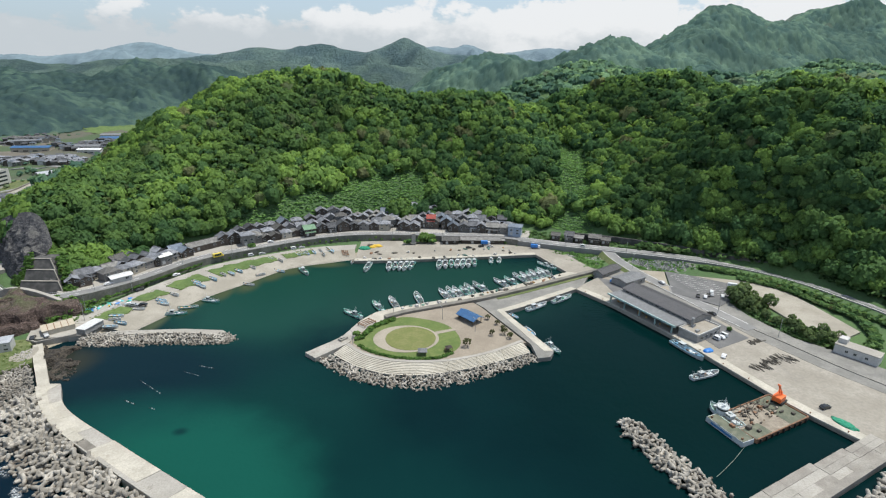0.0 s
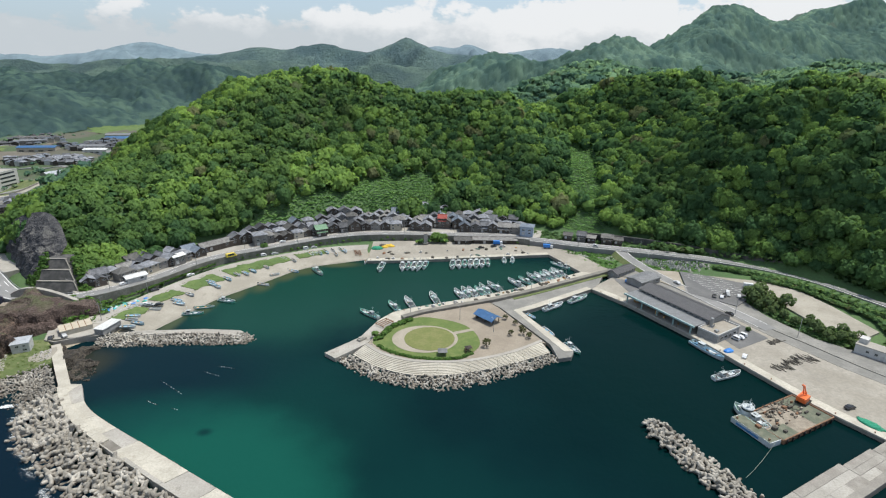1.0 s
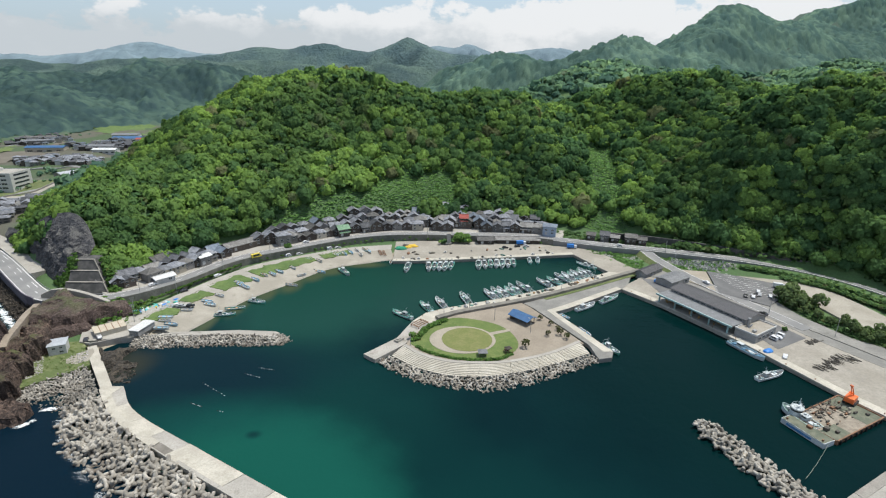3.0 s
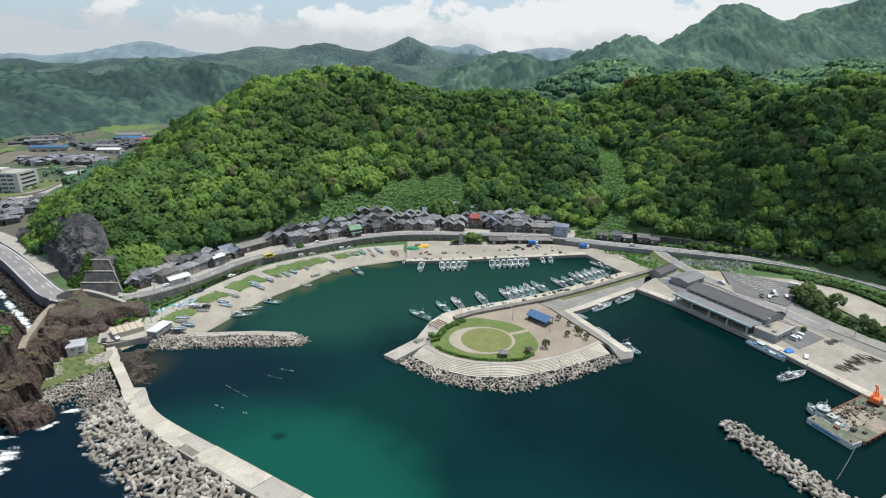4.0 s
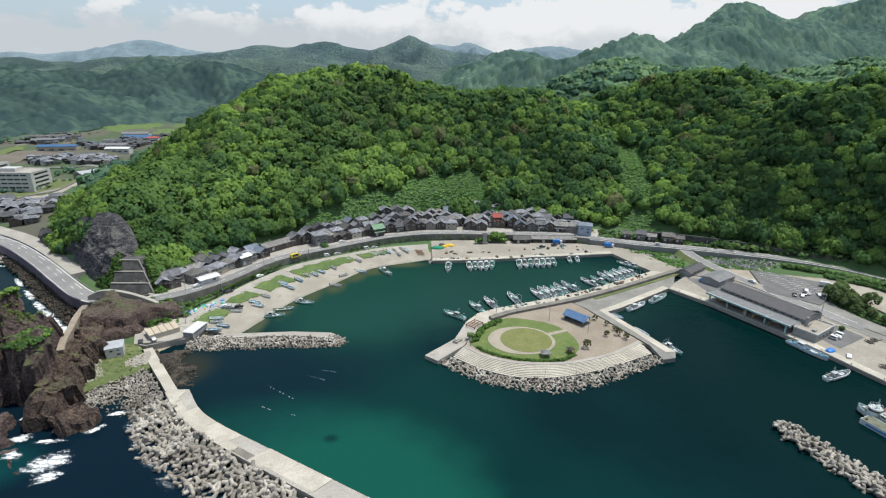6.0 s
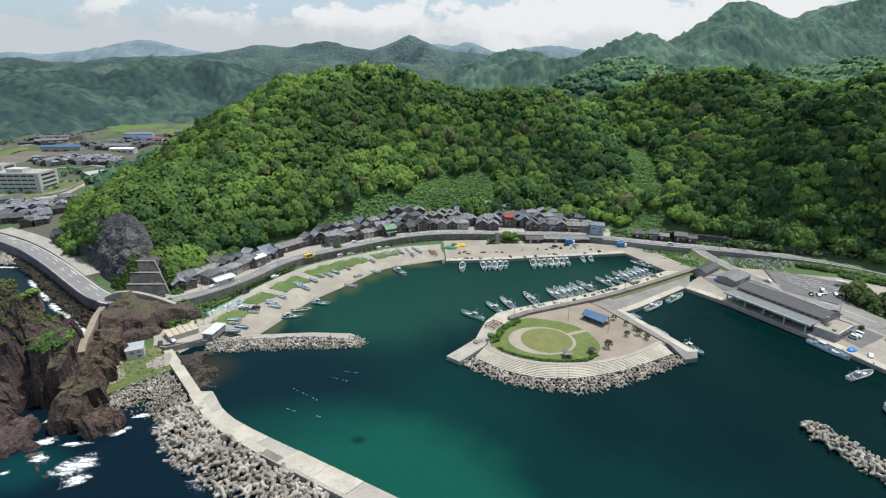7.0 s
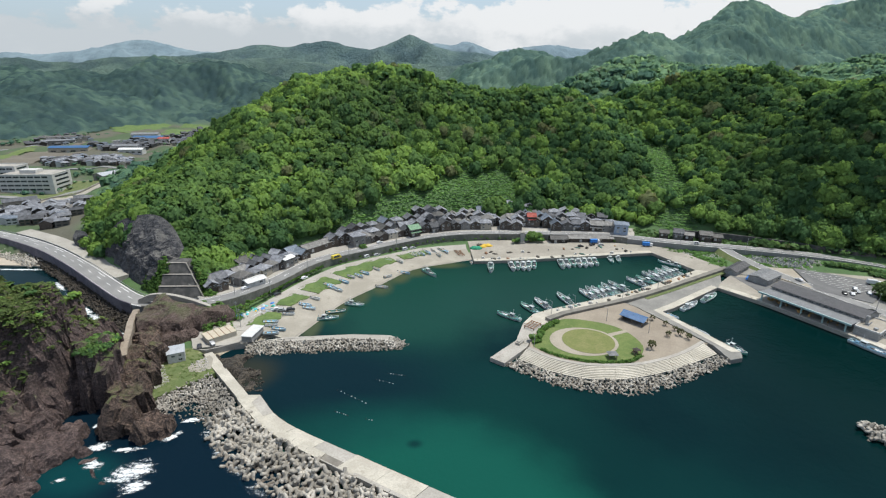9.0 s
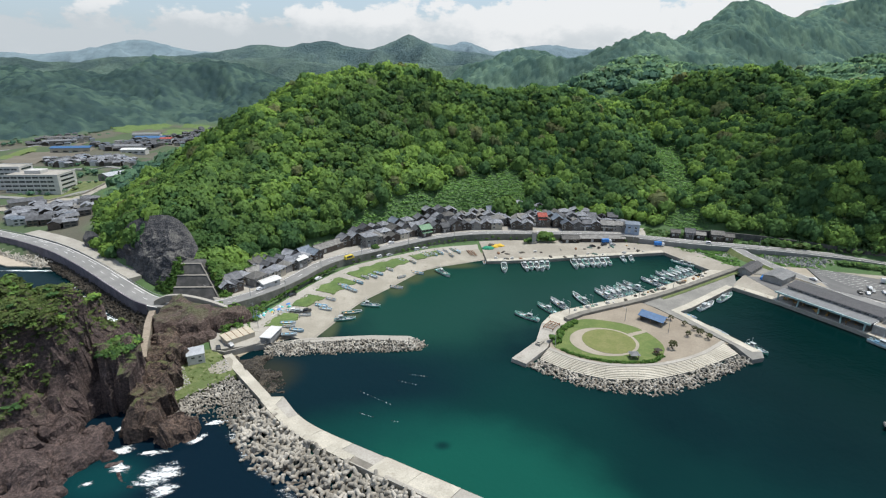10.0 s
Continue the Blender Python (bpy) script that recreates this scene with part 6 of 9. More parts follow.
street(10.5, -186, -144, 1, ((-177, -171),))
street(18.6, -189, -147, 2)
street(26.4, -166, -152, 3, (), 0.5)
street(10.5, -120, 56, 4, ((-32.5, -27), (-14, 8)))
street(18.0, -134, 52, 5, ((-30, -26.5), (-9, -3)), 0.8)
street(26.2, -124, 50, 6, ((-29, -25),), 1.8)
street(33.4, -76, 34, 7, (), 1.2)
street(40.0, -44, 2, 8, ((-38, -34),), 1.2)
red_house = house_kind(5.6, 6.4, 5.0, 1.8, WALL_GREY, TILE_RED, "village house with a faded red roof")
red_house.matrix_basis = Matrix.LocRotScale((-4.5, 367, 8.2), Euler((0, 0, -0.05)), (1, 1, 1))
green_house = house_kind(7.4, 7.6, 5.2, 1.9, WALL_DARK, TILE_GREEN, "village house with a faded green roof")
green_house.matrix_basis = Matrix.LocRotScale((-90.5, 344.5, 5.6), Euler((0, 0, 0.55)), (1, 1, 1))
blue_house = house_kind(9.0, 8.0, 6.0, 1.5, WALL_BLUE, TILE_BLUE, "pale blue two-storey house standing alone", "hip", False)
blue_house.matrix_basis = Matrix.LocRotScale((56, 349.5, 6.2), Euler((0, 0, -0.3)), (1, 1, 1))
white_shed = house_kind(9.6, 5.6, 3.0, 0.7, WALL_WHITE, TILE_WHITE, "low shed with a white metal roof beside the road", "gable", False)
white_shed.matrix_basis = Matrix.LocRotScale((-171, 257.5, 6.0), Euler((0, 0, 0.85)), (1, 1, 1))
long_house = house_kind(22.0, 7.5, 3.4, 1.8, WALL_DARK, TILE_BROWN, "long low dark building with a brown roof", "gable", False)
long_house.matrix_basis = Matrix.LocRotScale((-150.5, 313.5, 6.0), Euler((0, 0, 0.88)), (1, 1, 1))
corner_house = house_kind(8.0, 8.0, 6.6, 1.4, WALL_GREY, TILE_GREY, "grey three-storey looking house by the road", "hip", False)
corner_house.matrix_basis = Matrix.LocRotScale((-126, 324, 5.2), Euler((0, 0, 0.55)), (1.05, 1.05, 1.05))
white_roof = house_kind(6.5, 5.0, 4.8, 0.8, WALL_GREY, TILE_WHITE, "village house with a bright white metal roof", "gable", False)
white_roof.matrix_basis = Matrix.LocRotScale((-161, 284, 6.4), Euler((0, 0, 1.0)), (1, 1, 1))
for i, (x, y, a, k) in enumerate(((84, 343, -0.35, 4), (93, 341, -0.35, 1), (99, 337.5, -0.4, 4), (109, 335, -0.3, 2), (116, 333, -0.3, 4))):
    copy_thing(KINDS[k], Matrix.LocRotScale((x, y, 5.6), Euler((0, 0, a)), (0.9, 0.9, 0.8)))
for k, m in set_down.items():
    KINDS[k].matrix_basis = m
net_store = house_kind(30.0, 6.0, 3.0, 1.4, WALL_DARK, TILE_BROWN, "long dark net store with a brown roof on the quay", "gable", False)
net_store.matrix_basis = Matrix.LocRotScale((32, 341.5, 1.9), Euler((0, 0, -0.02)), (1, 1, 1))
net_store_small = house_kind(11.0, 6.0, 3.0, 1.4, WALL_DARK, TILE_BROWN, "small dark net store on the quay", "gable", False)
net_store_small.matrix_basis = Matrix.LocRotScale((9.5, 340, 1.9), Euler((0, 0, 0.02)), (1, 1, 1))

# ---- boats ----
HULL_WHITE = surface("white boat paint", (0.54, 0.575, 0.575), (0.66, 0.685, 0.685), 0.5, 3.0, 0.45, 0.1, 0.01, spread=0.12, stain=(0.48, 0.47, 0.43), object_space=True)
HULL_BLUE = surface("light blue boat paint", (0.22, 0.42, 0.56), (0.30, 0.50, 0.62), 0.5, 3.0, 0.45, 0.1, 0.01, spread=0.15, object_space=True)
HULL_GREEN = surface("sea green boat paint", (0.10, 0.36, 0.28), (0.15, 0.44, 0.34), 0.5, 3.0, 0.45, 0.1, 0.01, spread=0.15, object_space=True)
DECK_GREEN = surface("green deck paint", (0.07, 0.15, 0.12), (0.14, 0.24, 0.20), 0.8, 3.0, 0.7, 0.1, 0.01, spread=0.3, stain=(0.13, 0.12, 0.10), object_space=True)
DECK_GREY = surface("grey deck paint", (0.11, 0.115, 0.115), (0.22, 0.225, 0.22), 0.8, 3.0, 0.7, 0.1, 0.01, spread=0.3, stain=(0.15, 0.13, 0.11), object_space=True)
DECK_BLUE = surface("blue deck paint", (0.08, 0.19, 0.28), (0.15, 0.29, 0.40), 0.8, 3.0, 0.7, 0.1, 0.01, spread=0.2, stain=(0.16, 0.15, 0.13), object_space=True)
BLUE_TRIM = surface("blue trim paint", (0.05, 0.20, 0.45), (0.07, 0.25, 0.52), 0.8, 4.0, 0.5, 0.1, 0.01)
ORANGE = surface("orange paint", (0.72, 0.14, 0.03), (0.80, 0.19, 0.045), 0.8, 4.0, 0.5, 0.1, 0.01)
RUST = surface("rusty steel", (0.19, 0.095, 0.05), (0.28, 0.15, 0.085), 0.8, 4.0, 0.8, 0.3, 0.02, stain=(0.09, 0.06, 0.045))
NET_DARK = surface("dark nets", (0.07, 0.065, 0.055), (0.12, 0.105, 0.085), 1.2, 6.0, 0.95, 1.0, 0.12)
NET_GREEN = surface("green nets", (0.02, 0.22, 0.12), (0.05, 0.32, 0.20), 1.2, 6.0, 0.95, 1.0, 0.12)
TARP_BLUE = surface("blue tarpaulin", (0.02, 0.17, 0.55), (0.05, 0.27, 0.68), 0.9, 5.0, 0.5, 0.4, 0.05)
RUBBER = surface("black rubber", (0.02, 0.02, 0.02), (0.035, 0.035, 0.035), 1.0, 6.0, 0.8, 0.2, 0.01)
CRATE = surface("plastic crates", (0.42, 0.24, 0.08), (0.50, 0.30, 0.11), 1.0, 5.0, 0.6, 0.1, 0.01, spread=0.4)


CABIN = surface("worn cabin paint", (0.40, 0.43, 0.43), (0.52, 0.55, 0.55), 0.8, 5.0, 0.5, 0.1, 0.01, spread=0.2)

def hull_mesh(L, B, H, bow=0.9):
    """An open hull: returns hull, deck and rail bmeshes. Bow towards +x, waterline at z = 0."""
    st = [(-0.5, 0.80, 0.0), (-0.35, 0.92, 0.0), (-0.1, 1.0, 0.0), (0.15, 0.97, 0.05), (0.32, 0.78, 0.16), (0.43, 0.46, 0.34), (0.5, 0.06, 0.55)]
    hull, deck, rail = bmesh.new(), bmesh.new(), bmesh.new()
    secs, dk, rl = [], [], []
    for s, b, lift in st:
        x, w, top = s * L, b * B / 2, H * (1 + lift * bow)
        secs.append([hull.verts.new(p) for p in ((x, -w, top), (x, -w * 0.93, H * 0.35), (x - 0.02 * L * (s > 0.3), -w * 0.45, -0.45), (x - 0.02 * L * (s > 0.3), w * 0.45, -0.45), (x, w * 0.93, H * 0.35), (x, w, top))])
        dk.append([deck.verts.new((x, -w * 0.94, top - 0.42)), deck.verts.new((x, w * 0.94, top - 0.42))])
        rl.append([rail.verts.new(p) for p in ((x, -w - 0.05, top + 0.05), (x, -w + 0.16, top + 0.05), (x, w - 0.16, top + 0.05), (x, w + 0.05, top + 0.05), (x, -w - 0.05, top - 0.22), (x, w + 0.05, top - 0.22))])
    for a, b in zip(secs, secs[1:]):
        for i in range(5):
            hull.faces.new((a[i], b[i], b[i + 1], a[i + 1]))
    hull.faces.new(secs[0])
    for a, b in zip(dk, dk[1:]):
        deck.faces.new((a[0], b[0], b[1], a[1]))
    for a, b in zip(rl, rl[1:]):
        rail.faces.new((a[0], b[0], b[1], a[1]))
        rail.faces.new((a[2], b[2], b[3], a[3]))
        rail.faces.new((a[4], b[4], b[0], a[0]))
        rail.faces.new((a[3], b[3], b[5], a[5]))
    geom = bmesh.ops.extrude_face_region(hull, geom=hull.faces[:])
    inner = [v for v in geom["geom"] if isinstance(v, bmesh.types.BMVert)]
    for v in inner:
        v.co.y *= 0.95
        v.co.x *= 0.985
    bmesh.ops.recalc_face_normals(hull, faces=hull.faces)
    return hull, deck, rail


GEAR_PALE = surface("pale boat gear", (0.30, 0.42, 0.42), (0.55, 0.62, 0.60), 1.0, 5.0, 0.7, 0.3, 0.03, spread=0.4)


def fishing_boat(L, B, H, hull_m, deck_m, trim_m, label, seed, group="moored fishing boats"):
    r = rng_of(seed)
    boat = new("fishing_boat")
    hull, deck, rail = hull_mesh(L, B, H)
    part("hull", hull, hull_m, boat)
    part("deck", deck, deck_m, boat)
    part("rubbing_strake", rail, trim_m, boat)
    zd = H - 0.42
    cx, cl, cw, ch = -L * (0.14 + 0.03 * (seed % 3)), L * 0.15, B * 0.44, 1.85
    house = part("wheelhouse", boxes((cx - cl / 2, cx + cl / 2, -cw / 2, cw / 2, zd, zd + ch), (cx - cl / 2 - 0.25, cx + cl / 2 + 0.35, -cw / 2 - 0.15, cw / 2 + 0.15, zd + ch, zd + ch + 0.14)), CABIN, boat)
    part("window", boxes((cx + cl / 2, cx + cl / 2 + 0.05, -cw / 2 + 0.15, cw / 2 - 0.15, zd + 1.15, zd + 1.8)), GLASS, house)
    for y in (-cw / 2 - 0.04, cw / 2):
        part("window", boxes((cx - cl * 0.35, cx + cl * 0.4, y, y + 0.04, zd + 1.15, zd + 1.75)), GLASS, house)
    bm = bmesh.new()
    rod(bm, (cx - cl * 0.3, 0, zd + ch), (cx - cl * 0.3, 0, zd + ch + 2.8), 0.07, 6, 0.04)
    rod(bm, (cx - cl * 0.3, -0.8, zd + ch + 1.9), (cx - cl * 0.3, 0.8, zd + ch + 1.9), 0.035, 5)
    part("mast", bm, HULL_WHITE, boat)
    bm = bmesh.new()
    rod(bm, (-L * 0.42, -B * 0.3, zd), (-L * 0.42, -B * 0.3, zd + 2.4), 0.06, 5)
    rod(bm, (-L * 0.42, B * 0.3, zd), (-L * 0.42, B * 0.3, zd + 2.4), 0.06, 5)
    rod(bm, (-L * 0.42, -B * 0.34, zd + 2.4), (-L * 0.42, B * 0.34, zd + 2.4), 0.06, 5)
    part("stern_gantry", bm, STEEL, boat)
    part("engine_hatch", boxes((-L * 0.36, -L * 0.27, -B * 0.2, B * 0.2, zd, zd + 0.55)), deck_m, boat)
    part("fish_hold", boxes((L * 0.06, L * 0.16, -B * 0.22, B * 0.22, zd, zd + 0.4), (L * 0.18, L * 0.25, -B * 0.18, B * 0.18, zd, zd + 0.35)), HULL_WHITE, boat)
    bm = bmesh.new()
    rod(bm, (L * 0.29, -B * 0.16, zd + 0.75), (L * 0.29, B * 0.16, zd + 0.75), 0.3, 10)
    part("net_hauler", bm, STEEL, boat)
    for k in range(9):
        x, y, s = r.uniform(-L * 0.46, -L * 0.3) if k < 4 else r.uniform(-L * 0.05, L * 0.33), r.uniform(-B * 0.32, B * 0.32), r.uniform(0.3, 0.55)
        part("gear_box", boxes((x - s, x + s, y - s * 0.8, y + s * 0.8, zd, zd + r.uniform(0.3, 0.7))), r.choice((GEAR_PALE, DECK_BLUE, NET_DARK, CRATE if k == 2 else GEAR_PALE)), boat)
    for k in range(3):
        x, y, s = r.uniform(-L * 0.46, L * 0.34), r.uniform(-B * 0.3, B * 0.3), r.uniform(0.45, 0.8)
        bm = bmesh.new()
        bmesh.ops.create_icosphere(bm, subdivisions=1, radius=1.0)
        for v in bm.verts:
            v.co = Vector((x + v.co.x * s * 1.3, y + v.co.y * s * 0.9, zd + max(0, v.co.z) * s * 0.8))
        part("net_heap", bm, r.choice((NET_DARK, GEAR_PALE, NET_GREEN, DECK_BLUE, RUST)), boat)
    bm = bmesh.new()
    for k in range(7):
        x = -L * 0.05 + k * L * 0.055
        rod(bm, (x, 0, zd), (x, 0, zd + 1.9), 0.03, 4)
        if k < 6:
            rod(bm, (x, 0, zd + 1.9), (x + L * 0.055, 0, zd + 1.9), 0.025, 4)
    part("lamp_rail", bm, STEEL, boat)
    return tagged(boat, label, "fishing boat", group)


BOATS = [fishing_boat(14.2, 3.4, 1.25, HULL_WHITE, DECK_GREY, HULL_WHITE, "white fishing boat with grey deck and small wheelhouse", 1),
         fishing_boat(15.0, 3.6, 1.3, HULL_WHITE, DECK_GREEN, HULL_WHITE, "white fishing boat with cluttered green deck", 2),
         fishing_boat(13.0, 3.2, 1.2, HULL_WHITE, DECK_GREEN, HULL_GREEN, "white fishing boat with green rail and deck", 3),
         fishing_boat(17.0, 3.9, 1.5, HULL_WHITE, DECK_BLUE, HULL_BLUE, "large white fishing boat with blue deck", 4),
         fishing_boat(10.0, 2.7, 1.0, HULL_GREEN, DECK_GREEN, HULL_WHITE, "sea green inshore fishing boat", 5)]
BOAT_LEN = [14.2, 15.0, 13.0, 17.0, 10.0]


def skiff_kind(L, B, hull_m, in_m, label):
    boat = new("skiff")
    hull, deck, rail = hull_mesh(L, B, 0.62, 0.7)
    part("hull", hull, hull_m, boat)
    part("deck", deck, in_m, boat)
    part("gunwale", rail, HULL_WHITE, boat)
    for x in (-L * 0.22, L * 0.12):
        part("thwart", boxes((x - 0.14, x + 0.14, -B * 0.44, B * 0.44, 0.36, 0.44)), in_m, boat)
    bm = boxes((-L * 0.5 - 0.28, -L * 0.5, -0.17, 0.17, 0.35, 1.0))
    rod(bm, (-L * 0.5 - 0.15, 0, -0.3), (-L * 0.5 - 0.15, 0, 0.4), 0.07, 6)
    part("outboard_motor", bm, RUBBER, boat)
    part("gear_boxes", boxes((-L * 0.38, -L * 0.28, -B * 0.3, B * 0.1, 0.22, 0.6), (0, L * 0.08, -B * 0.2, B * 0.2, 0.22, 0.5)), CRATE, boat)
    return tagged(boat, label, "skiff", "small boats on the slipway")


SKIFF_BLUE = surface("bright blue boat inside", (0.20, 0.45, 0.62), (0.30, 0.56, 0.72), 0.8, 3.0, 0.6, 0.1, 0.01, spread=0.2, object_space=True)
SKIFFS = [skiff_kind(6.8, 1.95, HULL_WHITE, SKIFF_BLUE, "small white open boat with blue inside"),
          skiff_kind(6.6, 1.9, HULL_BLUE, SKIFF_BLUE, "small light blue open boat"),
          skiff_kind(5.4, 1.6, HULL_WHITE, DECK_GREY, "small white open boat with outboard"),
          skiff_kind(7.0, 1.9, HULL_GREEN, DECK_GREEN, "small green open boat")]
later = []
seen_kinds = set()


def moor(kinds, k, x, y, a, z=0.0, tilt=0.0, scale=1.0):
    m = Matrix.LocRotScale((x, y, z), Euler((0, tilt, a)), (scale, scale, scale))
    key = (id(kinds), k)
    if key in seen_kinds:
        copy_thing(kinds[k], m)
    else:
        seen_kinds.add(key)
        later.append((kinds[k], m))


rf = rng_of(8)
# bows out from the north quay
for x, k in ((-42.5, 1), (-29.5, 0), (-26.0, 2), (-22.6, 0), (-19.2, 1), (-15.6, 2), (1.6, 1), (5.4, 0), (9.2, 2), (12.9, 0), (16.5, 1), (20.2, 0), (23.9, 2), (34.8, 4), (40.0, 4)):
    y = np.interp(x, [q[0] for q in NORTH_EDGE], [q[1] for q in NORTH_EDGE])
    moor(BOATS, k, x, y - BOAT_LEN[k] / 2 - 1.0, -math.pi / 2 - 0.12 + rf.gauss(0, 0.06), rf.uniform(-0.05, 0.05))
moor(SKIFFS, 2, -53.5, 303.5, -1.6)
# bows out from the inner pier
for s, k in ((0.035, 2), (0.10, 0), (0.215, 1), (0.335, 0), (0.370, 1), (0.405, 0), (0.440, 2), (0.472, 1), (0.525, 1), (0.645, 0), (0.70, 2), (0.765, 1), (0.80, 0), (0.83, 2), (0.86, 0), (0.89, 2), (0.915, 0)):
    p, q = along([np.array(v) for v in PIER_N[1:]], s), along([np.array(v) for v in PIER_N[1:]], min(1, s + 0.01))
    d = (q - p) / np.linalg.norm(q - p)
    nrm = np.array((-d[1], d[0]))
    c = p + nrm * (BOAT_LEN[k] / 2 + 1.2)
    moor(BOATS, k, c[0], c[1], math.atan2(nrm[1], nrm[0]) - 0.08 + rf.gauss(0, 0.05), rf.uniform(-0.05, 0.05))
moor(BOATS, 2, -41.5, 229.5, 2.45)
moor(BOATS, 4, 70.5, 298.5, 2.3)
moor(BOATS, 4, 67.5, 301.5, 2.25)
# the east basin
moor(BOATS, 0, 52.0, 239.6, 0.62)
moor(BOATS, 1, 67.5, 249.6, 0.66)
moor(SKIFFS, 1, 38.8, 229.4, -1.0)
moor(SKIFFS, 0, 43.8, 212.8, -1.15, 0, 0, 1.4)
moor(BOATS, 4, 51.6, 197.6, -1.12)
moor(BOATS, 3, 110.2, 196.6, -1.16)
moor(BOATS, 0, 108.6, 177.0, 0.35)
moor(SKIFFS, 1, 129.0, 166.8, -1.15)
# afloat off the slipway
moor(BOATS, 4, -128.0, 228.6, 0.15)
moor(SKIFFS, 3, -125.5, 236.0, 0.2, 0, 0, 1.35)
moor(BOATS, 4, -117.2, 243.6, -0.25)
moor(SKIFFS, 2, -105.4, 266.0, -0.3, 0, 0, 1.3)
moor(SKIFFS, 1, -94.4, 287.0, -0.45, 0, 0, 1.2)
moor(BOATS, 2, -79.5, 286.0, -0.95)
# drawn up on the slipway
for x, y, k, a in ((-149.8, 211.6, 0, 0.1), (-147.4, 215.6, 1, -0.2), (-138.6, 237.4, 0, -0.25), (-141.0, 240.2, 1, -0.3), (-137.6, 247.4, 2, -0.4), (-128.4, 259.0, 0, -0.55), (-131.4, 260.6, 1, -0.5),
                   (-123.2, 275.2, 2, -0.6), (-119.2, 277.2, 0, -0.7), (-97.2, 299.8, 2, -0.8), (-91.2, 315.0, 1, -0.9), (-87.4, 314.0, 0, -0.95), (-84.0, 313.2, 1, -1.0), (-76.8, 319.0, 2, -1.0),
                   (-68.8, 318.0, 0, -1.1), (-104.4, 303.2, 2, -0.7), (-103.2, 279.4, 2, 0.6), (-94.2, 317.6, 0, -0.9), (-82.0, 318.8, 2, -0.9), (-146.6, 229.8, 2, 0.1), (-164.8, 231.6, 1, 1.0), (-162.6, 229.2, 0, 0.9), (-159.0, 231.4, 2, 0.2), (-156.8, 233.8, 1, 0.3), (-152.6, 221.4, 0, 0.05),
                   (-151.4, 218.0, 2, 0.1), (-133.6, 263.8, 0, -0.5), (-126.2, 268.6, 1, -0.6), (-116.4, 281.2, 1, -0.6), (-110.4, 287.6, 2, -0.7), (-89.4, 311.6, 0, -0.9), (-80.2, 315.4, 1, -1.0),
                   (-73.4, 312.4, 2, -1.1), (-71.8, 320.6, 3, -1.0)):
    a_ix = np.argmin([np.hypot(p[0] - x, p[1] - y) for p in low_c])
    b_ix = np.argmin([np.hypot(p[0] - x, p[1] - y) for p in top_c])
    da, db = np.hypot(*(low_c[a_ix][:2] - (x, y))), np.hypot(*(top_c[b_ix][:2] - (x, y)))
    z = 0.1 + 2.1 * da / (da + db) if da + db > 0 else 1
    moor(SKIFFS, k, x, y, a, min(2.3, z) + 0.40)
for ob, m in later:
    ob.matrix_basis = m

# ---- harbour buildings and things ----
ROOF_DARK = tile_material("dark ribbed metal roof", (0.055, 0.055, 0.060), (0.075, 0.075, 0.080), 0.05, 5.0, 0.6)
ROOF_GREY = tile_material("grey metal roof", (0.15, 0.155, 0.16), (0.20, 0.205, 0.21), 0.05, 3.0, 0.6)
TEAL = surface("pale teal paint", (0.36, 0.50, 0.48), (0.42, 0.56, 0.54), 0.6, 4.0, 0.6, 0.1, 0.01, stain=(0.26, 0.33, 0.31))
GREY_WALL = surface("grey concrete wall", (0.27, 0.265, 0.255), (0.34, 0.335, 0.32), 0.3, 2.0, 0.85, 0.2, 0.03, stain=(0.20, 0.195, 0.185))
FLAT_ROOF = surface("dusty flat roof", (0.30, 0.27, 0.22), (0.36, 0.33, 0.28), 0.3, 2.0, 0.9, 0.2, 0.03)

# the fish market stands along the quay: local x along the edge to the south-east, y inland
UX, UY = np.array((0.457, -0.8895)), np.array((0.8895, 0.457))
market = new("fish_market")
market.matrix_basis = pose(92.4, 240.4, 1.8, 0, 0, math.degrees(math.atan2(UX[1], UX[0])))
tagged(market, "long fish market hall with dark roof and open teal canopy", "fish market")
part("floor_slab", boxes((-6, 40, 0.6, 26, 0.02, 0.16)), CONCRETE, market)
# the hall: gable along x between y = 10 and y = 25
bm = bmesh.new()
outline = [(9.5, 0), (25, 0), (25, 4.6), (17, 7.2), (9.5, 5.9)]
a, b = [bm.verts.new((-4, *q)) for q in outline], [bm.verts.new((37, *q)) for q in outline]
for i in range(5):
    j = (i + 1) % 5
    bm.faces.new((a[i], b[i], b[j], a[j]))
bm.faces.new(a)
bm.faces.new(b[::-1])
bmesh.ops.recalc_face_normals(bm, faces=bm.faces)
part("wall", bm, GREY_WALL, market)
bm = bmesh.new()
outline = [(8.9, 5.86), (17, 7.36), (25.7, 4.5), (25.7, 4.7), (17, 7.58), (8.9, 6.08)]
a, b = [bm.verts.new((-4.6, *q)) for q in outline], [bm.verts.new((37.6, *q)) for q in outline]
for i in range(6):
    j = (i + 1) % 6
    bm.faces.new((a[i], b[i], b[j], a[j]))
for ring in (a, b):
    bm.faces.new([ring[i] for i in (0, 1, 4, 5)])
    bm.faces.new([ring[i] for i in (1, 2, 3, 4)])
bmesh.ops.recalc_face_normals(bm, faces=bm.faces)
part("roof", bm, ROOF_DARK, market)
canopy = part("canopy", boxes((-5, 36.5, 0.2, 9.6, 4.35, 4.6)), ROOF_GREY, market, "grey flat canopy roof")
part("fascia", boxes((-5.2, 36.7, -0.35, 0.2, 3.9, 4.75)), TEAL, canopy, "pale teal fascia beam")
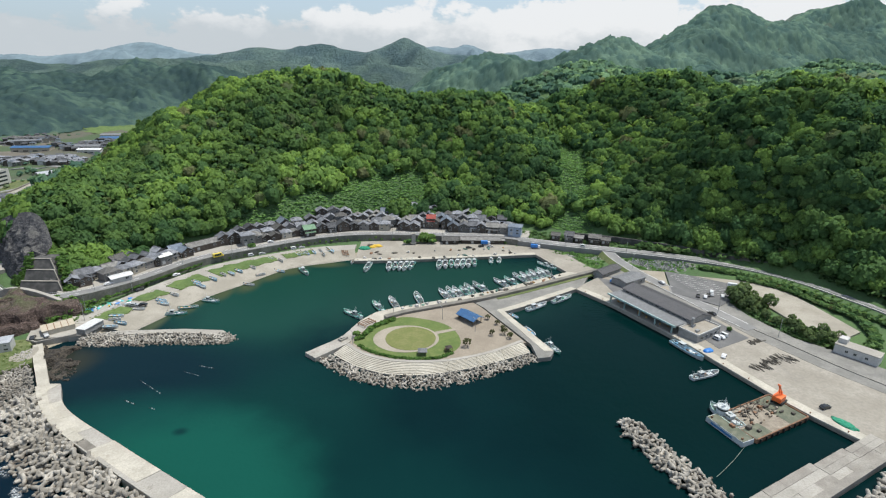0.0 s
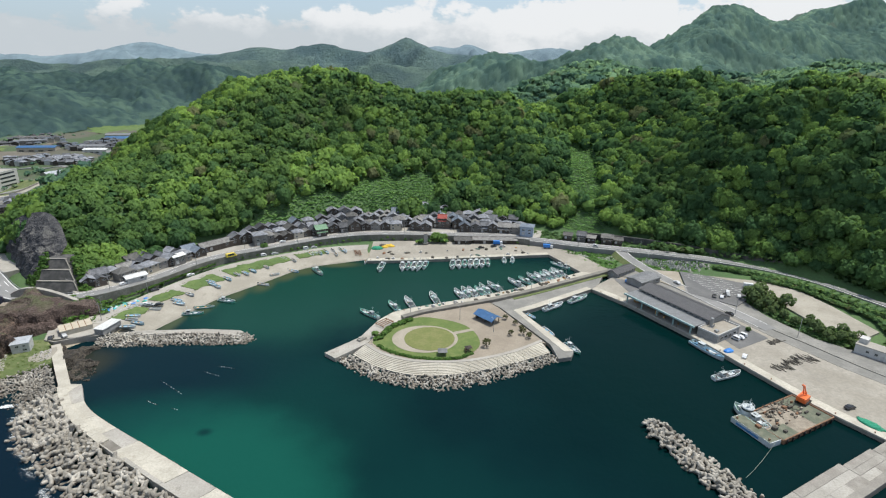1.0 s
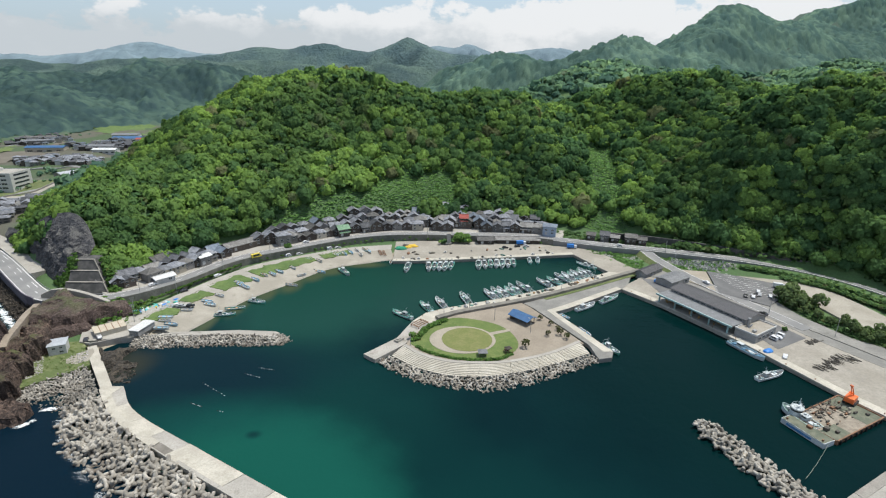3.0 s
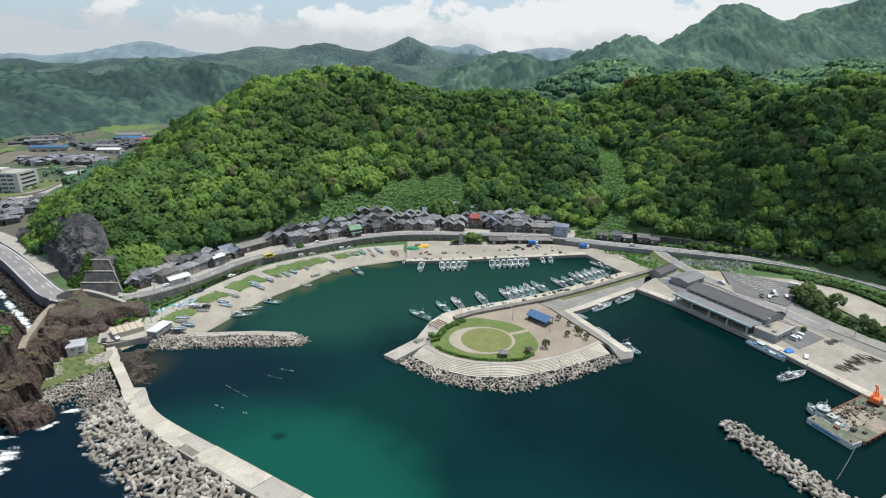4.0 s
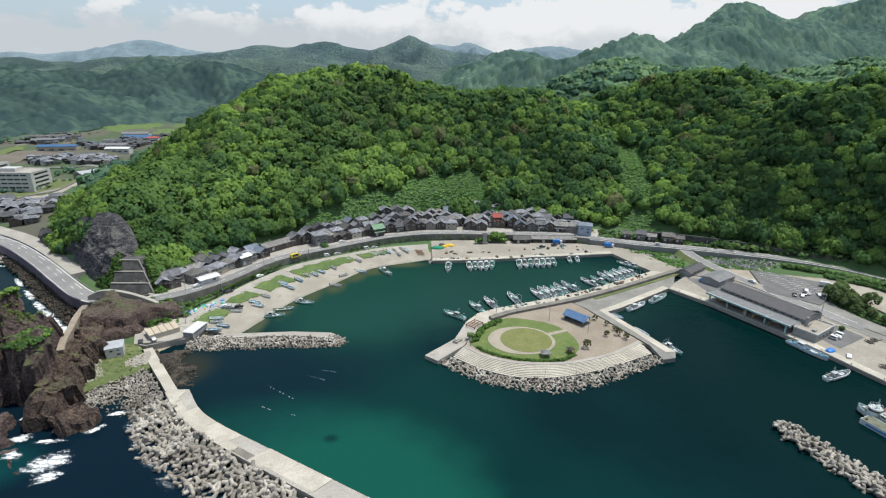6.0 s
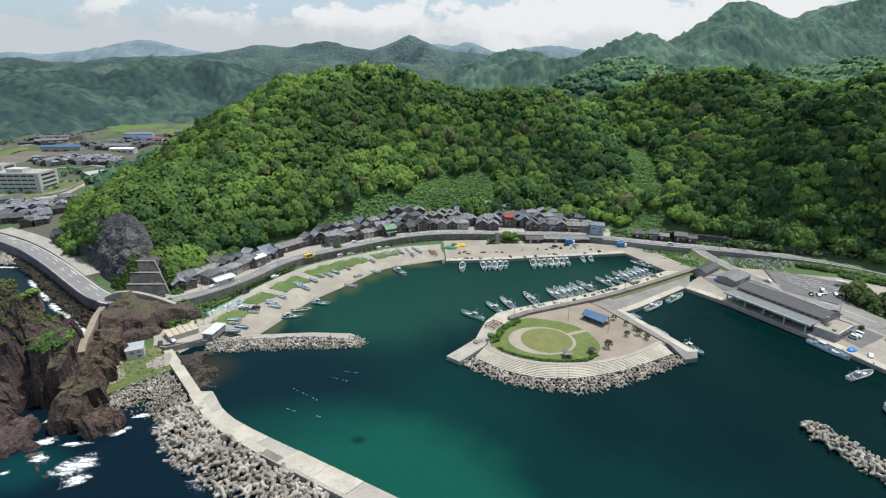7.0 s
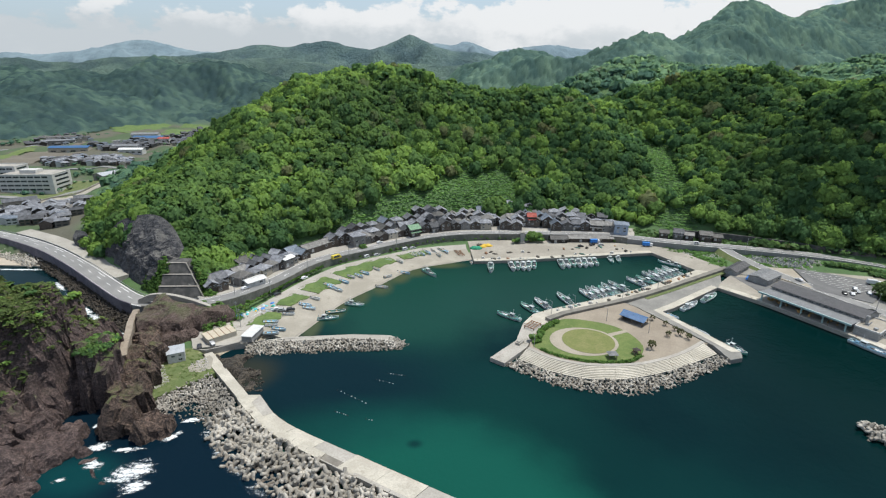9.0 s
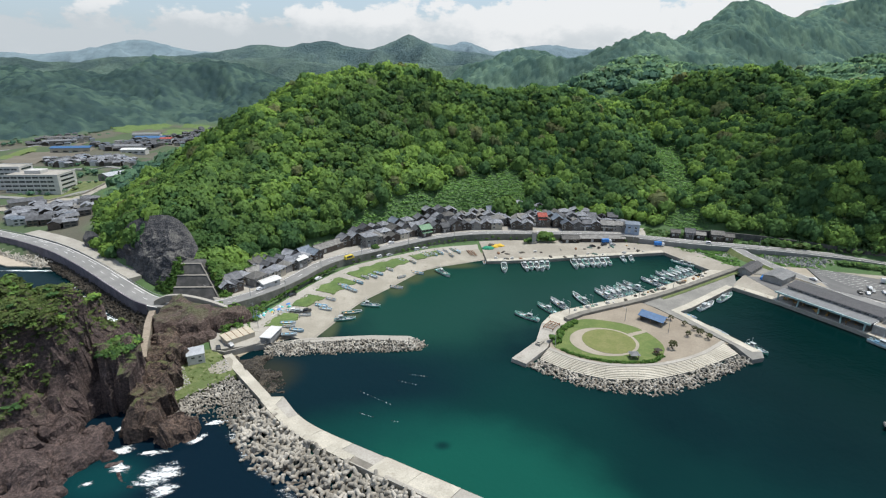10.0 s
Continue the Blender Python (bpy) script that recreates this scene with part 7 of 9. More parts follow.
for x in np.linspace(-3.5, 34.5, 5):
    col = part("column", boxes((x - 0.3, x + 0.3, 0.6, 1.2, 0.1, 4.35)), TEAL, market, "pale teal column")
for k in range(12):
    x = -2 + k * 3.2
    win = part("window", boxes((x, x + 2.2, 9.38, 9.5, 4.75, 5.5)), FRAME, market)
    part("pane", boxes((x + 0.12, x + 1.05, 9.33, 9.4, 4.85, 5.4), (x + 1.15, x + 2.08, 9.33, 9.4, 4.85, 5.4)), GLASS, win)
for k in range(6):
    x = -2 + k * 6.2
    part("shutter", boxes((x, x + 4.2, 9.36, 9.5, 0.1, 3.6)), STEEL, market)
part("loading_ramp", boxes((37.2, 40.5, 3, 7, 0.1, 1.1), (37.6, 39.4, 8, 10.5, 0.1, 3.4)), RUST, market)
bm = bmesh.new()
rod(bm, (38.6, 9.2, 0), (38.6, 9.2, 7.8), 0.7, 10)
rod(bm, (38.2, 5.5, 0), (40.5, 8.8, 5.6), 0.25, 6)
part("ice_tower", bm, STEEL, market)
r = rng_of(12)
for k in range(26):
    x, y, s = r.uniform(-3, 39), r.uniform(2.2, 8.6), r.uniform(0.4, 0.9)
    part("fish_crate", boxes((x, x + s * 1.3, y, y + s, 0.16, 0.16 + r.uniform(0.4, 1.3))), CRATE, market)

office = new("harbour_office")
office.matrix_basis = pose(116.4, 200.6, 1.8, 0, 0, 32)
tagged(office, "flat-roofed grey harbour office with pale parapet", "office building")
part("wall", boxes((0, 17.5, 0, 9.5, 0, 3.6)), GREY_WALL, office)
part("parapet", boxes((-0.1, 17.6, -0.1, 0.25, 3.6, 4.25), (-0.1, 17.6, 9.25, 9.6, 3.6, 4.25), (-0.1, 0.25, 0.25, 9.25, 3.6, 4.25), (17.25, 17.6, 0.25, 9.25, 3.6, 4.25)), WALL_WHITE, office, "off-white roof parapet")
part("roof", boxes((0.25, 17.25, 0.25, 9.25, 3.6, 3.72)), FLAT_ROOF, office)
part("roof_unit", boxes((2.5, 4.2, 2, 3.4, 3.72, 4.7), (6, 7.2, 6, 7.4, 3.72, 4.5)), STEEL, office)
for x in (2.5, 6.0, 9.5, 13.0):
    window_on(office, x + 0.8, 0, 1.2, 2.0, 1.3, "f")
window_on(office, 17.5, 3, 1.2, 1.8, 1.3, "r")
part("door", boxes((15.0, 16.2, -0.1, 0, 0, 2.1)), FRAME, office)

north_shed = new("shed")
north_shed.matrix_basis = pose(110.2, 270.6, 1.8, 0, 0, 33)
tagged(north_shed, "grey metal shed at the end of the fish market", "shed")
part("wall", boxes((-8.5, 8.5, -5, 5, 0, 3.6)), GREY_WALL, north_shed)
part("roof", roof_gable(17, 10, 3.6, 0.9, 0.5, 0.15), ROOF_GREY, north_shed)
part("door", boxes((-2, 2, -5.1, -5, 0, 3.0)), STEEL, north_shed)
window_on(north_shed, 5, -5, 1.2, 2, 1.1, "f")
long_shed = new("shed")
long_shed.matrix_basis = pose(102.5, 285.0, 1.9, 0, 0, 38) @ Matrix.Diagonal((0.84, 0.8, 0.86, 1))
tagged(long_shed, "long weathered net shed with dark grey roof", "shed")
part("wall", walls_gable(22, 8, 3.0, 1.6), GREY_WALL, long_shed)
part("roof", roof_gable(22, 8, 3.0, 1.6), ROOF_DARK, long_shed)
for x in (-8, -4, 0, 4, 8):
    window_on(long_shed, x, -4, 1.0, 1.6, 1.1, "f")
part("door", boxes((-11.1, -11, -1.2, 1.2, 0, 2.2)), STEEL, long_shed)

store = new("pump_house")
store.matrix_basis = pose(172.8, 194.2, 1.9, 0, 0, -52)
tagged(store, "white concrete pump house on a walled base", "pump house")
part("wall", boxes((0, 15.5, 0, 6.5, 0, 4.0)), WALL_WHITE, store)
part("roof", boxes((-0.2, 15.7, -0.2, 6.7, 4.0, 4.3)), CONCRETE, store)
part("stair_tower", boxes((0.4, 3.4, 2.2, 6.3, 4.3, 6.4)), WALL_WHITE, store)
for x in (4.5, 7.5, 11.5):
    window_on(store, x, 0, 1.5, 1.2, 1.1, "f")
part("door", boxes((9.2, 10.3, -0.08, 0, 0, 2.1)), FRAME, store)
# added kerb in place of the dark edge below the belt trees
structure("wall_yard", ribbon(curve_through([(150, 214, 2), (158, 199, 2), (166, 183, 2), (174, 170, 2), (186, 152, 2)], 6), 0.2, -0.25, 0.25, -0.5), OLD_CONCRETE, "low dark kerb wall beside the yard road")

hut = new("hut")
hut.matrix_basis = pose(-180.9, 190.3, 2.3, 0, 0, 25) @ Matrix.Scale(0.86, 4)
tagged(hut, "small pale grey two-storey hut with flat sloping roof", "hut")
part("wall", boxes((-3.6, 3.6, -3.4, 3.4, -0.5, 4.6)), WALL_WHITE, hut)
bm = bmesh.new()
v = [bm.verts.new(p) for p in ((-3.9, -3.7, 4.6), (3.9, -3.7, 4.6), (3.9, 3.7, 5.1), (-3.9, 3.7, 5.1), (-3.9, -3.7, 4.85), (3.9, -3.7, 4.85), (3.9, 3.7, 5.35), (-3.9, 3.7, 5.35))]
for f in ((3, 2, 1, 0), (4, 5, 6, 7), (0, 1, 5, 4), (1, 2, 6, 5), (2, 3, 7, 6), (3, 0, 4, 7)):
    bm.faces.new([v[i] for i in f])
part("roof", bm, TILE_PALE, hut)
window_on(hut, -1.2, -3.4, 2.9, 1.5, 0.9, "f")
window_on(hut, 1.6, -3.4, 0.9, 1.7, 0.9, "f")
window_on(hut, 1.6, -3.4, 3.0, 1.2, 0.8, "f")
part("door", boxes((3.6, 3.68, -0.6, 0.6, 0, 2.0)), FRAME, hut)

slat_shed = new("shed")
slat_shed.matrix_basis = pose(-170.6, 207.9, 2.35, 0, 0, 41)
tagged(slat_shed, "low shed with beige ribbed roof panels", "shed")
part("wall", boxes((-6, 6, -3.6, 3.6, 0, 2.2)), WALL_CREAM, slat_shed)
BEIGE = surface("beige roof panels", (0.47, 0.41, 0.31), (0.54, 0.48, 0.38), 0.5, 3.0, 0.8, 0.1, 0.02, stain=(0.33, 0.28, 0.21))
for k in range(5):
    part("roof_panel", boxes((-6.2 + k * 2.5, -4.0 + k * 2.5, -3.9, 3.9, 2.2, 2.42)), BEIGE, slat_shed)
part("roof_beam", boxes(*[(-4.05 + k * 2.5, -3.65 + k * 2.5, -3.85, 3.85, 2.18, 2.3) for k in range(4)]), RUST, slat_shed)
white_store = new("shed")
white_store.matrix_basis = pose(-156.6, 208.4, 2.3, 0, 0, 78)
tagged(white_store, "small shed with flat white roof", "shed")
part("wall", boxes((-5, 5, -2.3, 2.3, 0, 2.5)), GREY_WALL, white_store)
part("roof", boxes((-5.3, 5.3, -2.6, 2.6, 2.5, 2.75)), TILE_WHITE, white_store)
part("door", boxes((-5.08, -5, -1, 1, 0, 2.1)), STEEL, white_store)
structure("wall_west", ribbon(curve_through([(-177.3, 197.6, 2.3), (-172, 196.1, 2.3), (-159.6, 203.4, 2.3)], 4), 0.3, -0.3, 0.55, -3.5), OLD_CONCRETE, "dark concrete sea wall beside the terrace")

# ---- the park ----
BLUE_ROOF = tile_material("blue metal roof", (0.030, 0.105, 0.24), (0.042, 0.135, 0.29), 0.03, 3.0, 0.5)
WOOD = surface("weathered wood", (0.20, 0.14, 0.09), (0.28, 0.20, 0.13), 0.8, 4.0, 0.85, 0.3, 0.02)
pavilion = new("pavilion")
pavilion.matrix_basis = pose(16.2, 220.6, 2.3, 0, 0, -48)
tagged(pavilion, "open park pavilion with a blue metal roof", "pavilion")
part("roof", roof_gable(11, 6.4, 2.7, 1.5, 0.5, 0.18), BLUE_ROOF, pavilion)
for x in (-4.8, 0, 4.8):
    for y in (-2.7, 2.7):
        part("post", boxes((x - 0.13, x + 0.13, y - 0.13, y + 0.13, 0, 2.7)), WOOD, pavilion)
part("bench", boxes((-4, 4, -0.3, 0.3, 0.4, 0.5), (-3.6, -3.3, -0.25, 0.25, 0, 0.4), (3.3, 3.6, -0.25, 0.25, 0, 0.4)), WOOD, pavilion)
part("back_wall", boxes((-5.2, -5.05, -2.8, 2.8, 0, 2.4)), WALL_DARK, pavilion)
pergola = new("pergola")
pergola.matrix_basis = pose(-32.6, 216.6, 1.85, 0, 0, 50)
tagged(pergola, "rusty brown steel frame on the pier end", "pergola")
for y in (-2.2, -0.75, 0.75, 2.2):
    part("beam", boxes((-3.6, 3.6, y - 0.16, y + 0.16, 1.0, 1.25)), RUST, pergola)
for x in (-3.3, 3.3):
    part("cross_beam", boxes((x - 0.15, x + 0.15, -2.6, 2.6, 0.8, 1.0)), RUST, pergola)
    for y in (-2.3, 2.3):
        part("leg", boxes((x - 0.12, x + 0.12, y - 0.12, y + 0.12, 0, 0.8)), RUST, pergola)
block = tagged(part("concrete_block", boxes((-2, 2, -1.1, 1.1, 0, 1.0), (-1.4, 0.6, -0.7, 0.7, 1.0, 1.5)), CONCRETE), "pale concrete block with a step on the pier", "concrete block")
block.matrix_basis = pose(-41.2, 201.8, 1.75, 0, 0, 50)


def small_tree(x, y, z, r, mat, label, seed, h=1.1, cards=150, core=4):
    tree = new("tree")
    c, q = crown_template(seed, cards, 7, core, 0.15 if cards < 200 else 0.10)
    crown = new("crown", big_mesh("crown", c * np.array((r, r, r * h, 1, 1, 1, 1)) + np.array((0, 0, r * 0.55, 0, 0, 0, 0)), q, mat))
    crown.parent = tree
    bm = bmesh.new()
    rod(bm, (0, 0, -0.1), (0.05, 0, r * 0.9), 0.11 * r ** 0.5, 7, 0.06)
    for a in (0.4, 2.3, 4.4):
        rod(bm, (0.05, 0, r * 0.6), (r * 0.4 * math.cos(a), r * 0.4 * math.sin(a), r * 1.15), 0.05, 5, 0.02)
    part("trunk", bm, BARK, tree)
    tree.location = (x, y, z)
    return tagged(tree, label, "tree")


PARK_LEAVES = leaf_material("dull park leaves", (0.075, 0.080, 0.036), (0.11, 0.12, 0.05), (0.12, 0.08, 0.045))
for i, (x, y, s) in enumerate(((13.6, 195.4, 2.8), (25.4, 205.8, 2.0), (31.2, 206.6, 2.4), (28.8, 216.0, 1.7), (24.8, 221.4, 1.9), (33.2, 203.2, 2.2), (31.0, 211.4, 1.7))):
    tagged(small_tree(x, y, 2.3, s * 0.75, PARK_LEAVES, "small dull brownish green park tree", 90 + i, 1.1, 90, 0), group="park trees")
tagged(small_tree(-35.5, 203.5, 2.0, 1.9, LEAVES, "dense green bush on the pier end", 99, 0.9), category="bush")


def hedge(name, line, w, h, mat, label, seed, gap=0.55):
    r = rng_of(seed)
    rows = []
    for q in curve_through(line, gap):
        for k in range(2):
            s = w * r.uniform(0.5, 0.75)
            rows.append((q[0] + r.uniform(-w, w) * 0.4, q[1] + r.uniform(-w, w) * 0.4, q[2] - 0.15, s, h / w * r.uniform(0.8, 1.2), r.uniform(0, 6)))
    c, quads_ = grow(tufts, rows)
    return tagged(new(name, big_mesh(name, c, quads_, mat)), label, "hedge", "", "stuff")


hedge("hedge", [(-34, 201, 2.3), (-29, 212.4, 2.3), (-20.5, 220.4, 2.3)], 1.9, 1.5, SHRUB, "bright green bushes along the lawn edge", 5)
hedge("hedge", [(-33, 195.6, 2.3), (-28, 191, 2.3), (-17, 186.2, 2.3), (-8, 185.2, 2.3), (1, 185.8, 2.3), (7, 190, 2.3)], 1.3, 0.9, SHRUB, "low clipped green hedge along the promenade", 6)
play = new("play_frame")
play.matrix_basis = pose(5.5, 191.6, 2.36, 0, 0, 20)
tagged(play, "dark climbing frame on the lawn", "play frame")
for x in (-1.6, 0, 1.6):
    bm = bmesh.new()
    rod(bm, (x, -1.2, 0), (x, 0, 2.0), 0.09, 6)
    rod(bm, (x, 1.2, 0), (x, 0, 2.0), 0.09, 6)
    part("frame", bm, RUST, play)
part("platform", boxes((-1.7, 0.2, -0.8, 0.8, 0.9, 1.1)), WOOD, play)
part("roof", roof_hip(2.4, 2.2, 2.0, 0.6, 0.2, 0.1), WALL_DARK, play)
arbour = tagged(new("arbour"), "small grey-roofed arbour on the lawn", "arbour")
arbour.matrix_basis = pose(-5.5, 188.8, 2.36)
part("roof", roof_hip(3.4, 3.0, 1.9, 0.8, 0.3, 0.12), ROOF_GREY, arbour)
for x in (-1.4, 1.4):
    for y in (-1.2, 1.2):
        part("post", boxes((x - 0.1, x + 0.1, y - 0.1, y + 0.1, 0, 1.9)), WOOD, arbour)

# ---- the work barge with its tug ----
ROPE = surface("grey-green rope", (0.20, 0.24, 0.20), (0.30, 0.33, 0.28), 1.0, 6.0, 0.9, 0.3, 0.01)
DECK_WORN = surface("worn barge deck", (0.22, 0.185, 0.14), (0.36, 0.315, 0.25), 0.35, 2.5, 0.85, 0.4, 0.03, stain=(0.12, 0.085, 0.06))
DECK_MOSS = surface("worn green deck", (0.10, 0.115, 0.08), (0.18, 0.185, 0.13), 0.35, 2.5, 0.85, 0.4, 0.03, stain=(0.10, 0.075, 0.055))
barge = new("work_barge")
barge.matrix_basis = pose(115.2, 149.8, 0, 0, 0, 25.5)
tagged(barge, "rusty flat work barge loaded with gear and an orange crane", "barge")
part("hull", boxes((-13.5, 14.5, -7.2, 7.2, -1, 1.5)), RUST, barge)
part("deck", boxes((-13.3, 14.3, -7.0, 7.0, 1.5, 1.58)), DECK_WORN, barge, "worn pale deck")
part("deck_patch", boxes((-13.2, -5, -6.9, -1.5, 1.58, 1.6), (5, 14.2, -6.9, 6.9, 1.58, 1.6)), DECK_MOSS, barge, "worn green deck paint")
part("coaming", boxes((-13.5, 14.5, -7.4, -7.0, 1.5, 1.95), (-13.5, 14.5, 7.0, 7.4, 1.5, 1.95), (14.3, 14.7, -7.0, 7.0, 1.5, 1.95)), RUST, barge)
for k in range(9):
    bm = bmesh.new()
    rod(bm, (-12 + k * 3.1, -7.5, 0.1), (-12 + k * 3.1, -7.5, 1.6), 0.28, 8)
    part("fender", bm, RUBBER, barge)
r = rng_of(44)
for k in range(60):
    x, y, s = r.uniform(-8, 9), r.uniform(-2.5, 6.4), r.uniform(0.25, 0.8)
    part("cargo_block", boxes((x, x + s * r.uniform(0.8, 2.6), y, y + s * r.uniform(0.6, 1.4), 1.58, 1.58 + s * r.uniform(0.6, 1.4))), r.choice((RUST, NET_DARK, NET_DARK, DECK_WORN)), barge)
for k in range(30):
    x, y, a = r.uniform(-6, 8), r.uniform(0, 6), r.uniform(0, 3.1)
    part("timber", rod(bmesh.new(), (x, y, 1.75), (x + 2.4 * math.cos(a), y + 2.4 * math.sin(a), 2.0 + r.uniform(0, 0.7)), 0.12, 5), NET_DARK, barge)
for row in ((-11.8, -10.2, -3, -1.6, 1.58, 2.8), (-9.6, -8.4, -5.2, -4.2, 1.58, 2.4), (-11.5, -10.8, 1, 2.4, 1.58, 2.6), (10.5, 11.6, -4.4, -3.4, 1.58, 2.4)):
    part("winch", boxes(row), NET_DARK, barge)
part("gangway", boxes((-9, 1.5, 5.0, 6.2, 2.0, 2.25)), DECK_WORN, barge, "pale wooden gangway")
crane = new("crawler_crane")
crane.matrix_basis = pose(126.4, 158.4, 1.6, 0, 0, 35)
tagged(crane, "orange crawler crane with folded lattice boom on the barge", "crane")
for y in (-1.5, 1.5):
    part("track", boxes((-2.4, 2.4, y - 0.4, y + 0.4, 0, 0.9), (-2.0, 2.0, y - 0.42, y + 0.42, 0.9, 1.05)), RUBBER, crane)
part("slewing_ring", rod(bmesh.new(), (0, 0, 0.7), (0, 0, 1.25), 1.0, 14), RUBBER, crane)
part("body", boxes((-3.0, 1.4, -1.5, 1.5, 1.2, 3.0), (-3.2, -2.2, -1.4, 1.4, 1.3, 2.7)), ORANGE, crane)
cab = part("cab", boxes((1.4, 2.7, 0.2, 1.5, 1.2, 3.2)), ORANGE, crane)
part("window", boxes((2.7, 2.74, 0.35, 1.35, 2.0, 3.0), (1.6, 2.5, 1.5, 1.54, 2.0, 3.0)), GLASS, cab)
bm = bmesh.new()
tip = Vector((-1.2, 0.6, 7.2))
for y in (-0.5, 0.5):
    rod(bm, (1.2, y, 2.0), tip + Vector((0.2, y * 0.3, 0)), 0.1, 5)
    rod(bm, (0.4, y, 2.6), tip + Vector((-0.3, y * 0.3, 0)), 0.1, 5)
for k in range(6):
    t = k / 6
    p, q = Vector((1.2, -0.5, 2.0)).lerp(tip, t), Vector((0.4, 0.5, 2.6)).lerp(tip, t + 0.1)
    rod(bm, p, q, 0.06, 4)
rod(bm, tip + Vector((-0.4, -0.5, 0)), tip + Vector((-0.4, 0.5, 0.3)), 0.4, 8)
part("boom", bm, ORANGE, crane)
tug = fishing_boat(13.5, 5.0, 1.9, HULL_WHITE, DECK_GREEN, TEAL, "white workboat with round wheelhouse beside the barge", 9, "work vessels")
tug.name = "workboat"
tagged(tug, category="workboat")
tug.matrix_basis = pose(102.3, 150.2, 0.05, 0, 0, 108)
tug2 = part("bridge", rod(bmesh.new(), (1.6, 0, 1.4), (1.6, 0, 4.3), 2.0, 16, 1.85), HULL_WHITE, tug, "white rounded bridge")
part("window", rod(bmesh.new(), (1.6, 0, 3.25), (1.6, 0, 3.85), 1.96, 16, 1.93), GLASS, tug2)
part("roof", rod(bmesh.new(), (1.6, 0, 4.3), (1.6, 0, 4.45), 2.15, 16, 2.0), CABIN, tug2)
bm = bmesh.new()
for k in range(12):
    a0, a1 = k * math.tau / 12, (k + 1) * math.tau / 12
    p, q = Vector((1.6 + 1.8 * math.cos(a0), 1.8 * math.sin(a0), 4.45)), Vector((1.6 + 1.8 * math.cos(a1), 1.8 * math.sin(a1), 4.45))
    rod(bm, p, p + Vector((0, 0, 1.0)), 0.05, 4)
    rod(bm, p + Vector((0, 0, 1.0)), q + Vector((0, 0, 1.0)), 0.05, 4)
part("rail", bm, HULL_WHITE, tug2)
bm = rod(bmesh.new(), (1.2, 0, 4.4), (1.2, 0, 8.2), 0.14, 7, 0.07)
for z, w in ((5.8, 1.1), (6.9, 0.7)):
    rod(bm, (1.2, -w, z), (1.2, w, z), 0.07, 5)
box(bm, 0.8, 1.6, -0.9, 0.9, 5.3, 5.5)
part("radar_mast", bm, HULL_WHITE, tug2)
part("funnel", rod(bmesh.new(), (-1.2, 0, 1.4), (-1.5, 0, 4.0), 0.6, 10, 0.5), CABIN, tug)
part("deck_locker", boxes((-5.2, -3.6, -1.3, 1.3, 1.5, 2.3)), CABIN, tug)
part("bow_locker", boxes((4.4, 5.2, -0.6, 0.6, 1.5, 2.5)), CABIN, tug)
pontoon = new("pontoon")
pontoon.matrix_basis = pose(100.2, 143.2, 0, 0, 0, -69)
tagged(pontoon, "pale green steel pontoon in front of the barge", "pontoon")
part("hull", boxes((-7.5, 7.0, -2.6, 2.6, -0.8, 1.9)), HULL_WHITE, pontoon)
part("deck", boxes((-7.3, 6.8, -2.5, 2.5, 1.9, 1.96)), DECK_MOSS, pontoon)
part("stripe", boxes((-5.5, 3.0, -2.64, -2.6, 0.4, 1.2)), BLUE_TRIM, pontoon, "dark blue stripe")
for row in ((-6.4, -5.9, -1.8, -1.3, 1.96, 2.6), (5.6, 6.1, -1.8, -1.3, 1.96, 2.6)):
    part("bollard", boxes(row), RUST, pontoon)
part("winch", boxes((-1, 0.6, 0.4, 1.6, 1.96, 2.8)), RUST, pontoon)
bm = bmesh.new()
rope_pts = [Vector((102.6, 136.6, 1.6)).lerp(Vector((84.0, 121.0, 1.8)), k / 14) + Vector((0, 0, -1.2 * math.sin(math.pi * k / 14))) for k in range(15)]
for a, b in zip(rope_pts, rope_pts[1:]):
    rod(bm, a, b, 0.06, 5)
tagged(part("mooring_rope", bm, ROPE), "pale mooring rope from the pontoon to the jetty", "rope")

# ---- vehicles ----


